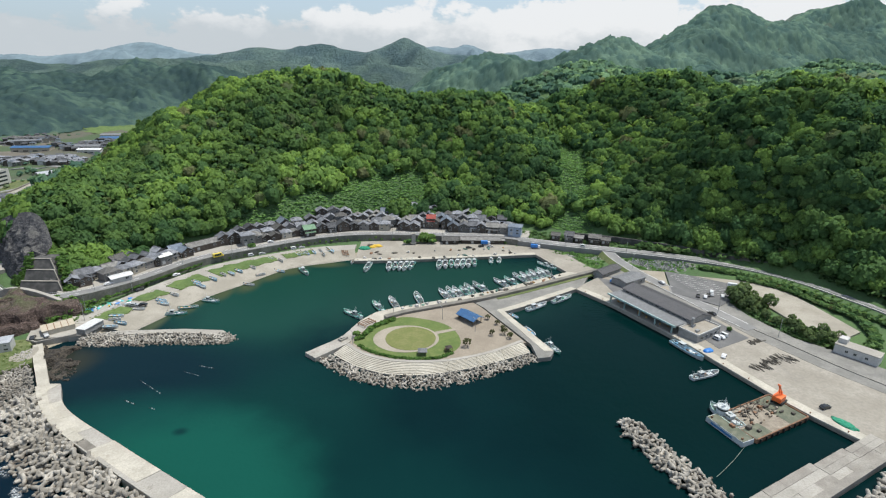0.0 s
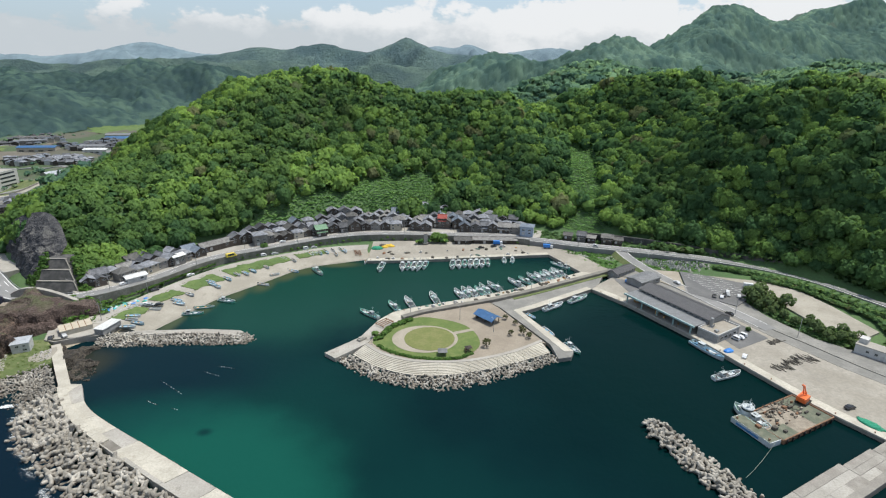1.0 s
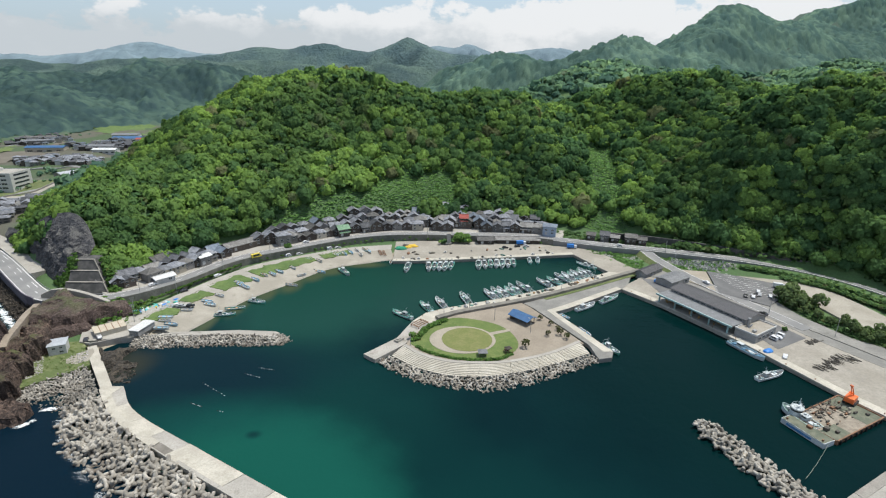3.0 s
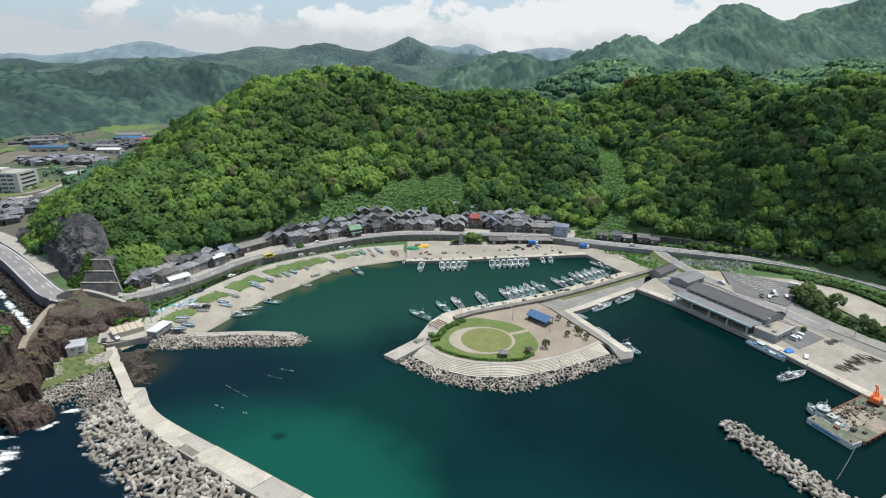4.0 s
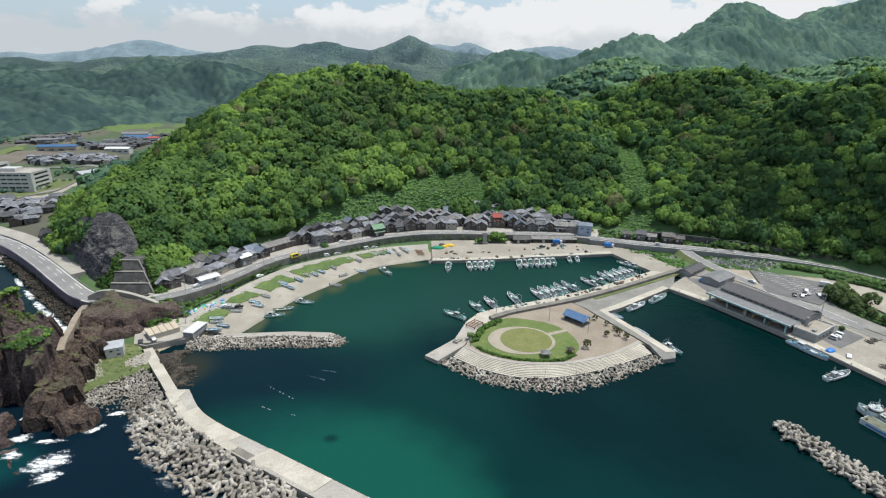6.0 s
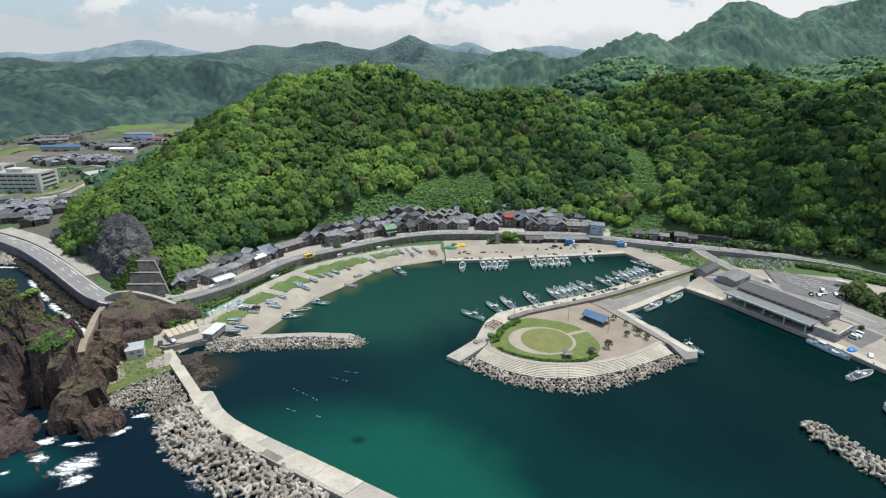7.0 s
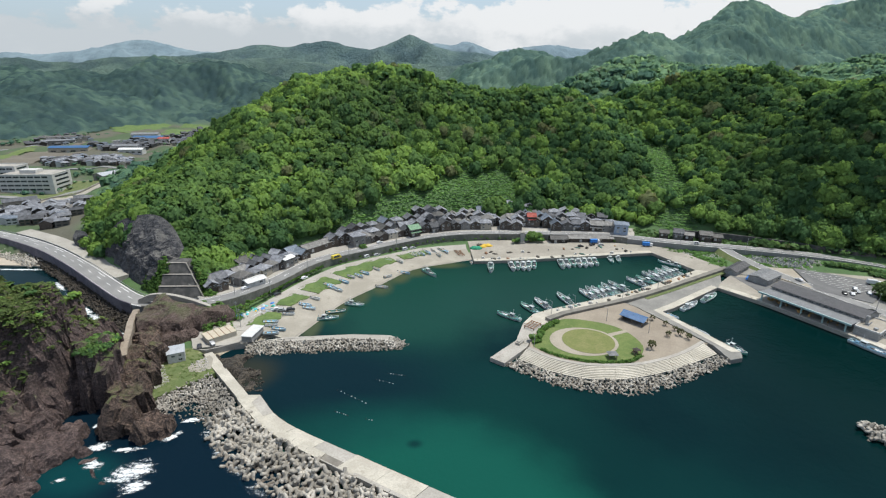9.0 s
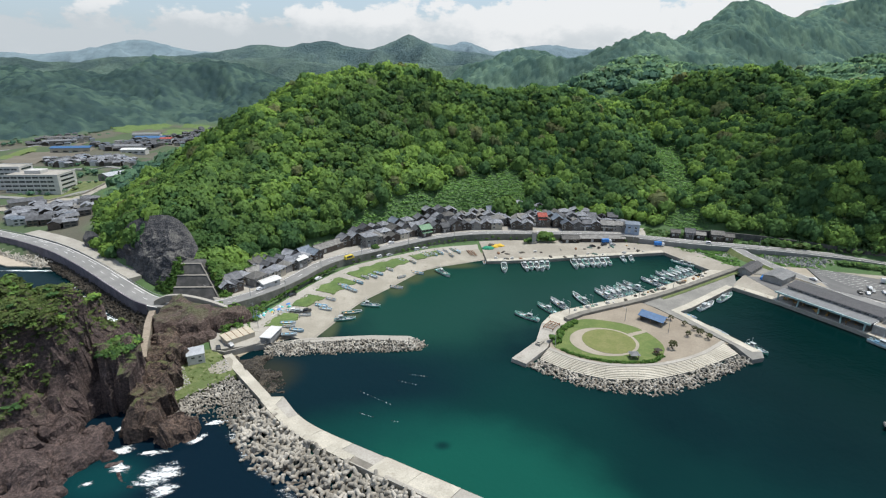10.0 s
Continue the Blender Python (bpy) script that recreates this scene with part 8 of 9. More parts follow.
def car_kind(L, W, H, body_m, label, van=False):
    """A small car, its front towards +x."""
    car = new("car")
    bm = bmesh.new()
    if van:
        prof = [(-L / 2, 0.35), (L / 2, 0.35), (L / 2, 0.95), (L * 0.43, 1.1), (L * 0.33, H), (-L / 2 + 0.05, H)]
    else:
        prof = [(-L / 2, 0.35), (L / 2, 0.35), (L / 2, 0.8), (L * 0.25, 0.95), (L * 0.1, H), (-L * 0.3, H), (-L * 0.45, 0.98), (-L / 2, 0.9)]
    a, b = [bm.verts.new((x, -W / 2, z)) for x, z in prof], [bm.verts.new((x, W / 2, z)) for x, z in prof]
    n = len(prof)
    for i in range(n):
        j = (i + 1) % n
        bm.faces.new((a[i], a[j], b[j], b[i]))
    bm.faces.new(a[::-1])
    bm.faces.new(b)
    bmesh.ops.recalc_face_normals(bm, faces=bm.faces)
    bmesh.ops.bevel(bm, geom=bm.edges[:], offset=0.06, segments=1, affect="EDGES")
    body = part("body", bm, body_m, car)
    z0 = 1.0
    part("window", boxes((-L * 0.36 if van else -L * 0.26, L * 0.26 if van else L * 0.08, -W / 2 - 0.01, W / 2 + 0.01, z0 + 0.02, H - 0.14)), GLASS, body)
    bm = bmesh.new()
    x0, x1 = (L * 0.42, L * 0.345) if van else (L * 0.235, L * 0.115)
    v = [bm.verts.new(p) for p in ((x0 + 0.02, -W * 0.42, 1.12 if van else 1.0), (x0 + 0.02, W * 0.42, 1.12 if van else 1.0), (x1 + 0.02, W * 0.40, H - 0.08), (x1 + 0.02, -W * 0.40, H - 0.08))]
    v2 = [bm.verts.new((q.co.x - 0.05, q.co.y, q.co.z)) for q in v]
    bm.faces.new(v)
    bm.faces.new(v2[::-1])
    for i in range(4):
        j = (i + 1) % 4
        bm.faces.new((v[j], v[i], v2[i], v2[j]))
    part("windscreen", bm, GLASS, body)
    for x in (-L * 0.31, L * 0.31):
        for y in (-W / 2 + 0.02, W / 2 - 0.02):
            wheel = part("wheel", rod(bmesh.new(), (x, y - 0.1, 0.31), (x, y + 0.1, 0.31), 0.31, 12), RUBBER, car)
            part("rim", rod(bmesh.new(), (x, y - 0.12, 0.31), (x, y + 0.12, 0.31), 0.17, 8), STEEL, wheel)
    for y in (-W * 0.33, W * 0.33):
        part("headlight", boxes((L / 2 - 0.04, L / 2 + 0.02, y - 0.14, y + 0.14, 0.62, 0.78)), HULL_WHITE, car)
    return tagged(car, label, "car", "parked cars")


CAR_WHITE = surface("white car paint", (0.70, 0.71, 0.72), (0.74, 0.75, 0.76), 0.5, 8.0, 0.25, 0.02, 0.005)
CAR_DARK = surface("dark car paint", (0.03, 0.032, 0.036), (0.045, 0.047, 0.05), 0.5, 8.0, 0.25, 0.02, 0.005)
CAR_GREY = surface("silver car paint", (0.36, 0.37, 0.38), (0.42, 0.43, 0.44), 0.5, 8.0, 0.3, 0.02, 0.005)
YELLOW_PAINT = surface("yellow vehicle paint", (0.66, 0.50, 0.05), (0.72, 0.56, 0.08), 0.5, 8.0, 0.3, 0.02, 0.005)
CARS = [car_kind(3.4, 1.48, 1.85, CAR_WHITE, "small white microvan parked on the quay", True), car_kind(4.1, 1.65, 1.48, CAR_WHITE, "compact white car parked outdoors"),
        car_kind(4.2, 1.68, 1.46, CAR_DARK, "compact dark car parked outdoors"), car_kind(4.1, 1.66, 1.5, CAR_GREY, "compact silver car parked outdoors"), car_kind(6.4, 2.0, 2.5, YELLOW_PAINT, "yellow delivery van on the coast road", True)]
later = []
for i, (k, x, y, z, a) in enumerate(((4, -135.2, 298.0, 5.05, 0.75), (0, 127.0, 204.4, 1.9, 2.1), (1, 129.6, 205.8, 1.9, 2.1), (0, 132.0, 207.4, 1.9, 2.1), (1, 122.4, 189.2, 1.82, 0.9), (2, 141.0, 250.6, 2.25, 1.1), (1, 144.4, 249.6, 2.25, 1.1), (3, 149.4, 252.2, 2.25, 1.1), (1, 154.3, 250.6, 2.25, 1.1),
                                     (2, 147.0, 251.6, 2.25, 1.1), (1, 151.4, 256.6, 2.25, 1.1), (2, 137.8, 229.6, 1.95, 2.0), (2, 21.8, 328.6, 1.8, 0.2), (2, 30.4, 331.6, 1.8, 0.4), (3, 36.6, 331.9, 1.8, 0.1),
                                     (2, 140.6, 154.4, 1.82, 0.3), (3, -150.6, 232.6, 2.6, 0.2), (1, -153.0, 233.4, 2.6, 0.3), (2, -146.6, 233.4, 2.4, 0.3), (2, -157.6, 250.6, 2.75, 0.9),
                                     (2, -175.6, 199.0, 2.36, 2.0), (3, -171.6, 201.4, 2.36, 2.4), (1, -148.6, 272.0, 2.85, 0.9), (1, -173.6, 250.9, 6.05, 0.9), (0, -118, 306, 2.8, 0.6), (3, -112, 309.4, 2.8, 0.55),
                                     (1, -112.0, 327.3, 5.05, 0.55), (0, 98, 324.5, 5.05, -0.35), (1, 128.6, 268.4, 2.5, 1.9), (3, -90, 322.6, 2.7, 0.5), (0, -95, 320.4, 2.7, 0.5))):
    m = pose(x, y, z, 0, 0, math.degrees(a))
    if any(o is CARS[k] for o, _ in later):
        copy_thing(CARS[k], m)
    else:
        later.append((CARS[k], m))
for ob, m in later:
    ob.matrix_basis = m


def truck_kind(x, y, z, a, cargo_m, label):
    truck = new("truck")
    truck.matrix_basis = pose(x, y, z, 0, 0, a)
    part("cargo_box", boxes((-3.4, 1.2, -1.05, 1.05, 0.9, 3.0)), cargo_m, truck)
    cab_ = part("cab", boxes((1.35, 3.0, -1.0, 1.0, 0.5, 2.4)), CAR_WHITE, truck)
    part("windscreen", boxes((3.0, 3.03, -0.85, 0.85, 1.4, 2.2)), GLASS, cab_)
    part("chassis", boxes((-3.3, 2.8, -0.5, 0.5, 0.5, 0.9)), RUBBER, truck)
    for wx in (-2.3, 2.1):
        for wy in (-0.85, 0.85):
            part("wheel", rod(bmesh.new(), (wx, wy - 0.14, 0.42), (wx, wy + 0.14, 0.42), 0.42, 12), RUBBER, truck)
    return tagged(truck, label, "truck")


truck_kind(167.0, 262.4, 2.22, -22, CAR_WHITE, "white box truck parked beside the lot")
truck_kind(34.0, 336.2, 1.85, 4, TARP_BLUE, "small truck with blue load on the quay")
truck_kind(67.5, 329.5, 1.85, -8, TARP_BLUE, "small truck with pale blue load on the quay")

# car-park bays
bm = bmesh.new()
lot_ring = [(131, 257), (140, 286.5), (152, 279.5), (167, 268.5), (157, 249), (147, 240.5)]
for row, (bx, by) in enumerate(((138.0, 283.0), (144.5, 282.5), (151.5, 279.0))):
    for k in range(14):
        x, y = bx + k * 0.55 + row * 0.6, by - k * 2.45
        if within(np.array([x]), np.array([y]), lot_ring)[0][0]:
            prism([(x, y), (x + 4.8, y + 1.5), (x + 4.76, y + 1.64), (x - 0.04, y + 0.14)], 2.2, 2.258, bm)
structure("lot_lines", bm, PAINT, "white painted parking bays")

# ---- gear on the quays ----


def heap(name, x, y, z, rx, ry, h, mat, label, category, seed, a=0.0):
    """A slumped heap with folds."""
    r = rng_of(seed)
    bm = bmesh.new()
    bmesh.ops.create_icosphere(bm, subdivisions=3, radius=1)
    for v in bm.verts:
        q = v.co.copy()
        s = 1 + 0.22 * noise.noise(q * 2.2 + Vector((seed, 0, 0))) + 0.12 * noise.noise(q * 5.1 + Vector((0, seed, 0)))
        v.co = Vector((q.x * rx * s, q.y * ry * s, max(-0.12, q.z) * h * s * (1 + 0.3 * noise.noise(q * 3 + Vector((seed, 3, 0))))))
    ob = part(name, bm, mat, None, "", True)
    ob.matrix_basis = Matrix.LocRotScale((x, y, z), Euler((0, 0, a)), (1, 1, 1))
    return tagged(ob, label, category)


heap("tarpaulin", 118.2, 194.0, 1.82, 2.6, 1.5, 1.1, TARP_BLUE, "bright blue tarpaulin over gear on the quay", "tarpaulin", 3, 0.4)
heap("fishing_net", 141.0, 145.4, 1.82, 4.2, 2.1, 0.9, NET_GREEN, "heap of green fishing net on the quay", "fishing net", 4, -1.1)
heap("tarpaulin", 101.6, 271.6, 1.85, 1.5, 1.4, 1.6, TARP_BLUE, "blue tarpaulin heap beside the shed", "tarpaulin", 5)
heap("tarpaulin", 104.2, 274.6, 1.85, 1.3, 1.2, 1.4, TARP_BLUE, "blue tarpaulin heap beside the shed", "tarpaulin", 6)
heap("fishing_net", -48.6, 325.4, 1.85, 3.9, 2.4, 1.7, NET_GREEN, "heap of green fishing net beside the slipway", "fishing net", 7)
YELLOW = surface("yellow nets", (0.62, 0.40, 0.04), (0.72, 0.48, 0.07), 1.0, 5.0, 0.9, 0.8, 0.1)
heap("fishing_net", -40.8, 330.6, 1.85, 3.6, 2.0, 1.5, YELLOW, "heap of yellow net floats on the quay", "fishing net", 8)
heap("fishing_net", -43.8, 328.4, 1.85, 2.4, 1.6, 1.2, YELLOW, "heap of yellow net floats on the quay", "fishing net", 9)
heap("fishing_net", -45.4, 331.8, 1.85, 2.4, 1.8, 1.3, NET_DARK, "heap of dark net on the quay", "fishing net", 10)
TURQUOISE = surface("turquoise net floats", (0.05, 0.42, 0.46), (0.16, 0.58, 0.60), 1.0, 5.0, 0.8, 0.8, 0.1)
r = rng_of(2231)
for i in range(34):
    u = r.random() ** 1.3
    x, y = -169.8 + 13.5 * u + r.uniform(-2.4, 2.4), 226.4 + 15.5 * u + r.uniform(-1.6, 1.6)
    m_ = r.choice((TARP_BLUE, TURQUOISE, TURQUOISE, NET_GREEN, HULL_WHITE, NET_DARK, TARP_BLUE, YELLOW if u > 0.3 else TURQUOISE))
    heap("fishing_net", x, y, 2.45, r.uniform(0.7, 1.5), r.uniform(0.6, 1.0), r.uniform(0.45, 1.0), m_, "coloured bundle of fishing net on the terrace", "fishing net", 20 + i, r.uniform(0, 3))
for i in range(11):
    r = rng_of(60 + i)
    u = 0.25 + i / 14
    x, y = 124 + 27 * u + r.uniform(-1, 1), 177.6 + 12 * u + r.uniform(-1.5, 1.5)
    pile = tagged(new("driftwood_row"), "row of dark weathered driftwood on the yard", "driftwood", "driftwood laid out on the yard")
    for k in range(9):
        a = 2.0 + r.gauss(0, 0.25)
        q = Vector((x + r.uniform(-1.2, 1.2), y + r.uniform(-2, 2), 1.95 + r.uniform(0, 0.25)))
        d = Vector((math.cos(a), math.sin(a), 0)) * r.uniform(0.8, 2.0)
        part("log", rod(bmesh.new(), q - d, q + d, r.uniform(0.06, 0.14), 5), NET_DARK, pile)
for i in range(3):
    pile = tagged(new("driftwood_heap"), "dark heap of driftwood on the yard", "driftwood", "driftwood laid out on the yard")
    r = rng_of(90 + i)
    for k in range(10):
        x, y, a = 141.5 + i * 2.2 + r.uniform(-1.5, 1.5), 200.6 + i * 1.0 + r.uniform(-1, 1), r.uniform(0, 3)
        part("log", rod(bmesh.new(), (x, y, 1.95), (x + 2 * math.cos(a), y + 2 * math.sin(a), 2.1), 0.15, 5), NET_DARK, pile)

# buoy lines in the water
for x0, y0, x1, y1, k in ((-114.1, 171.3, -102.8, 163.3, 9), (-112.9, 158.7, -108.2, 156.5, 7), (-101.7, 154.4, -99.7, 153.8, 3), (-96.3, 182.1, -89.7, 180.4, 7), (-100.4, 177.9, -93.9, 175.2, 6)):
    for j in range(k):
        t = j / (k - 1)
        bm = bmesh.new()
        bmesh.ops.create_icosphere(bm, subdivisions=1, radius=0.22)
        ob = part("buoy", bm, HULL_WHITE if j % 3 else RUBBER, None, "", True)
        ob.location = (x0 + (x1 - x0) * t, y0 + (y1 - y0) * t, 0.05)
        tagged(ob, "small round float of a mooring line", "buoy", "buoys in the harbour")

# lamp and power poles
def pole_kind(h, arm, label):
    pole = new("lamp_post")
    part("pole", rod(bmesh.new(), (0, 0, -0.3), (0, 0, h), 0.14, 8, 0.09), STEEL, pole)
    if arm:
        part("arm", rod(bmesh.new(), (0, 0, h - 0.2), (1.5, 0, h + 0.1), 0.06, 6), STEEL, pole)
        part("lamp_head", boxes((1.3, 2.0, -0.15, 0.15, h, h + 0.16)), STEEL, pole)
    else:
        part("crossarm", boxes((-0.9, 0.9, -0.06, 0.06, h - 0.7, h - 0.55), (-0.6, 0.6, -0.06, 0.06, h - 1.4, h - 1.25)), STEEL, pole)
    return tagged(pole, label, "pole", "poles along the harbour")


power, lamp = pole_kind(9.5, False, "grey power pole with crossarms"), pole_kind(6.5, True, "grey street lamp post on the pier")
for q in ((-164.6, 216.5, 2.3), (-160.2, 248.5, 2.8), (-176.0, 243.0, 6.2), (-148.5, 280.5, 5.2), (-128.5, 303.5, 5), (-100.6, 322, 5), (-70, 338.5, 5), (-31, 341.8, 4.8), (4, 341, 4.9), (52, 336, 4.9), (86, 323, 4.9),
          (122, 309, 4.9), (141.5, 231, 1.9), (120, 291, 3), (157, 207, 1.9)):
    copy_thing(power, pose(*q, 0, 0, 40))
power.matrix_basis = pose(-168.6, 224.0, 2.3, 0, 0, 30)
for q in ((-8, 235.6, 1.9), (20, 246.6, 1.9), (44, 259.2, 1.9), (66, 272.4, 1.9), (3, 221, 2.3), (18, 209, 2.3), (-36, 196.5, 1.8)):
    copy_thing(lamp, pose(*q, 0, 0, 120))
lamp.matrix_basis = pose(-21, 229.2, 1.9, 0, 0, 120)

# bollards on the quay edges
bollard = tagged(part("bollard", rod(rod(bmesh.new(), (0, 0, 0), (0, 0, 0.4), 0.16, 8), (0, 0, 0.4), (0, 0, 0.5), 0.26, 8), RUST), "rusty iron mooring bollard", "bollard", "bollards on the quays")
for s in np.linspace(0.04, 0.97, 12):
    p = along([np.array(v) for v in EAST_EDGE], s)
    copy_thing(bollard, pose(p[0] + 0.6, p[1] + 0.3, 1.92))
for s in np.linspace(0.06, 0.95, 14):
    p = along([np.array(v) for v in PIER_N], s)
    copy_thing(bollard, pose(p[0] + 0.4, p[1] - 0.7, 1.9))
bollard.matrix_basis = pose(-50, 303.2, 1.95)
# crates, drums and sacks along the quays
r = rng_of(321)
for i in range(64):
    if i < 34:
        x = r.uniform(-46, 52)
        y = np.interp(x, [q[0] for q in NORTH_EDGE], [q[1] for q in NORTH_EDGE]) + r.choice((r.uniform(1.5, 4.5), r.uniform(8, 18)))
        z = 1.98
    else:
        p = along([np.array(v) for v in PIER_N], r.uniform(0.12, 0.95))
        x, y, z = p[0] + r.uniform(0.6, 2.2), p[1] - r.uniform(0.9, 3.2), 1.9
    kind = r.random()
    if kind < 0.5:
        bm = bmesh.new()
        s = r.uniform(0.5, 1.1)
        box(bm, -s, s, -s * 0.7, s * 0.7, 0, s * 0.7)
        box(bm, -s * 0.8, s * 0.3, -s * 0.5, s * 0.6, s * 0.7, s * 1.2)
        ob = tagged(part("crate_stack", bm, r.choice((CRATE, WALL_WHITE, WALL_WHITE, NET_DARK, STEEL))), "stack of fish crates on the quay", "crates", "crates on the quays")
        ob.matrix_basis = pose(x, y, z, 0, 0, r.uniform(0, 180))
    else:
        heap("fishing_net", x, y, z, r.uniform(0.9, 2.0), r.uniform(0.6, 1.1), r.uniform(0.4, 0.9), r.choice((NET_DARK, NET_DARK, NET_DARK, RUST, DECK_GREEN)), "folded fishing net on the quay", "fishing net", 400 + i, r.uniform(0, 3))
for x, y in ((-61.4, 316.8), (-58.8, 316.0)):
    rack = tagged(new("boat_cradle"), "red steel launching cradle on the slipway", "boat cradle", "launching cradles")
    rack.matrix_basis = pose(x, y, 1.9, 0, 5, -72)
    for yy in (-0.6, 0.6):
        part("rail", boxes((-4, 4, yy - 0.14, yy + 0.14, 0.1, 0.45)), RUST, rack)
    for xx in (-3, -1, 1, 3):
        part("cross_beam", boxes((xx - 0.12, xx + 0.12, -0.8, 0.8, 0.3, 0.55)), RUST, rack)

# ---- green strips and shrubs ----
belt_ring = [(155, 250), (163, 254), (176, 244), (165, 228), (176, 219), (185, 205), (175, 195), (165, 206), (158, 226)]
BELT_LEAVES = leaf_material("belt leaves", (0.080, 0.125, 0.050), (0.150, 0.205, 0.075), (0.19, 0.14, 0.09))
BANK_LEAVES = leaf_material("bank scrub leaves", (0.068, 0.135, 0.048), (0.130, 0.215, 0.072), (0.15, 0.14, 0.07))
belt = [small_tree(0, 0, 0, s_, BELT_LEAVES, "dark leafy tree in the belt beside the yard", 230 + i, 1.15, 330, 0) for i, s_ in enumerate((2.6, 3.3, 2.0))]
placed, r = [], rng_of(77)
while len(placed) < 42:
    x, y = r.uniform(154, 186), r.uniform(194, 255)
    if within(np.array([x]), np.array([y]), belt_ring)[0][0] and all(math.hypot(x - u, y - v) > 2.4 for u, v in placed):
        placed.append((x, y))
        g = r.uniform(0.6, 1.0) * (1.45 if y > 232 else 0.95)
        i = len(placed) - 1
        m = Matrix.LocRotScale((x, y, 2.0), Euler((0, 0, r.uniform(0, 6))), (g, g, g * r.uniform(0.85, 1.15)))
        copy_thing(belt[i % 3], m)
for i, (x, y) in enumerate(((160, 240), (168, 212), (172, 203))):
    belt[i].location = (x, y, 2.0)
    tagged(belt[i], group="trees beside the yard")
weeds = []
for k in range(900):
    x, y = r.uniform(150, 190), r.uniform(185, 258)
    if within(np.array([x]), np.array([y]), belt_ring)[0][0]:
        weeds.append((x, y, 1.9, r.uniform(0.6, 1.5), r.uniform(0.4, 0.8), r.uniform(0, 6)))
co, quads = grow(tufts, weeds, 31)
tagged(new("weeds", big_mesh("belt weeds", co, quads, BANK_LEAVES)), "rough green undergrowth below the yard trees", "weeds", "", "stuff")
hedge("shrub_row", [(163, 292, 3), (183, 279, 3), (199, 261, 3), (208, 240, 3), (215, 220, 3), (224, 190, 3)], 3.0, 2.2, BANK_LEAVES, "green scrub on the bank below the road", 33, 0.8)
hedge("shrub_row", [(178, 276, 2.6), (193, 262, 2.6), (202, 240, 2.6), (207, 222, 2.6), (200, 205, 2.4), (190, 196, 2.2)], 3.2, 1.8, BANK_LEAVES, "dull green scrub round the gravel ground", 34, 0.9)
STONES = surface("pale rubble", (0.30, 0.29, 0.26), (0.50, 0.48, 0.44), 0.6, 3.0, 0.9, 0.4, 0.04)
for i, ring in enumerate(([(68, 332), (90, 328), (113, 318), (103, 297), (95.5, 288), (82, 300), (72, 318)], [(128, 314), (158, 303), (164, 294), (142, 287), (124, 296), (119, 304)])):
    r = rng_of(600 + i)
    xs, ys = [q[0] for q in ring], [q[1] for q in ring]
    weeds, bm = [], bmesh.new()
    for k in range(1500):
        x, y = r.uniform(min(xs), max(xs)), r.uniform(min(ys), max(ys))
        if not within(np.array([x]), np.array([y]), ring)[0][0]:
            continue
        z = land_at(x, y)
        if noise.noise(Vector((x * 0.12, y * 0.12, 3))) > -0.05:
            weeds.append((x, y, z - 0.15, r.uniform(0.5, 1.5), r.uniform(0.3, 0.7), r.uniform(0, 6)))
        elif r.random() < 0.75:
            s = r.uniform(0.25, 0.75)
            rod(bm, (x, y, z - 0.1), (x + r.uniform(-0.2, 0.2), y, z + s * 0.7), s, 5, s * 0.5)
    co, quads = grow(tufts, weeds, 11 + i)
    tagged(new("weeds", big_mesh("weeds", co, quads, CREEPER)), "light green weeds on the plot beside the junction", "weeds", "", "stuff")
    tagged(part("rubble", bm, STONES), "pale stones and rubble lying among the weeds", "rubble", "", "stuff")
GRAVE = surface("grey gravestones", (0.20, 0.20, 0.20), (0.62, 0.62, 0.60), 0.35, 3.0, 0.7, 0.2, 0.02)
bm, r = bmesh.new(), rng_of(640)
for i in range(13):
    for j in range(17):
        x, y = 124 + i * 2.6 + j * 0.55 + r.uniform(-0.5, 0.5), 309 - i * 0.75 - j * 1.25 + r.uniform(-0.4, 0.4)
        if r.random() < 0.78 and within(np.array([x]), np.array([y]), [(128, 311), (156, 302), (160, 295), (142, 289), (127, 297), (122, 304)])[0][0]:
            z, w = land_at(x, y), r.uniform(0.3, 0.6)
            box(bm, x - w * 1.4, x + w * 1.4, y - w, y + w, z - 0.4, z + 0.45)
            box(bm, x - w * 0.7, x + w * 0.7, y - w * 0.6, y + w * 0.6, z + 0.45, z + r.uniform(1.1, 1.9))
tagged(part("gravestones", bm, GRAVE), "rows of grey and white gravestones in the weeds", "gravestones", "", "stuff")
hedge("shrub_row", [(-22, 336, 3), (-16, 338, 3), (-8, 339, 3), (-2, 338, 3)], 2.8, 2.6, LEAVES, "green garden bushes below the road", 38, 1.2)
hedge("shrub_row", [(-176, 220, 3), (-170, 233, 3.4), (-164, 246, 3.6), (-154, 268, 3.4), (-142, 288, 3.4)], 1.4, 1.3, SHRUB, "green weeds at the foot of the retaining wall", 39, 1.5)
for i, (x, y, s) in enumerate(((-9.0, 340.0, 4.2), (-3.5, 343, 3.2), (-121.5, 318.5, 3.0), (137.5, 212.8, 1.4))):
    tagged(small_tree(x, y, land_at(x, y), s, LEAVES, "dense dark green tree beside the harbour", 190 + i), group="trees by the harbour")
shrine = tagged(new("monument"), "grey stone monument tower in a small garden", "monument")
shrine.matrix_basis = pose(-16.2, 336.4, 2.2)
part("base", boxes((-1.8, 1.8, -1.8, 1.8, 0, 1.0)), CONCRETE, shrine)
part("shaft", boxes((-1.3, 1.3, -1.2, 1.2, 1.0, 7.2)), GREY_WALL, shrine)
part("cap", boxes((-1.5, 1.5, -1.4, 1.4, 7.2, 7.7)), CONCRETE, shrine)

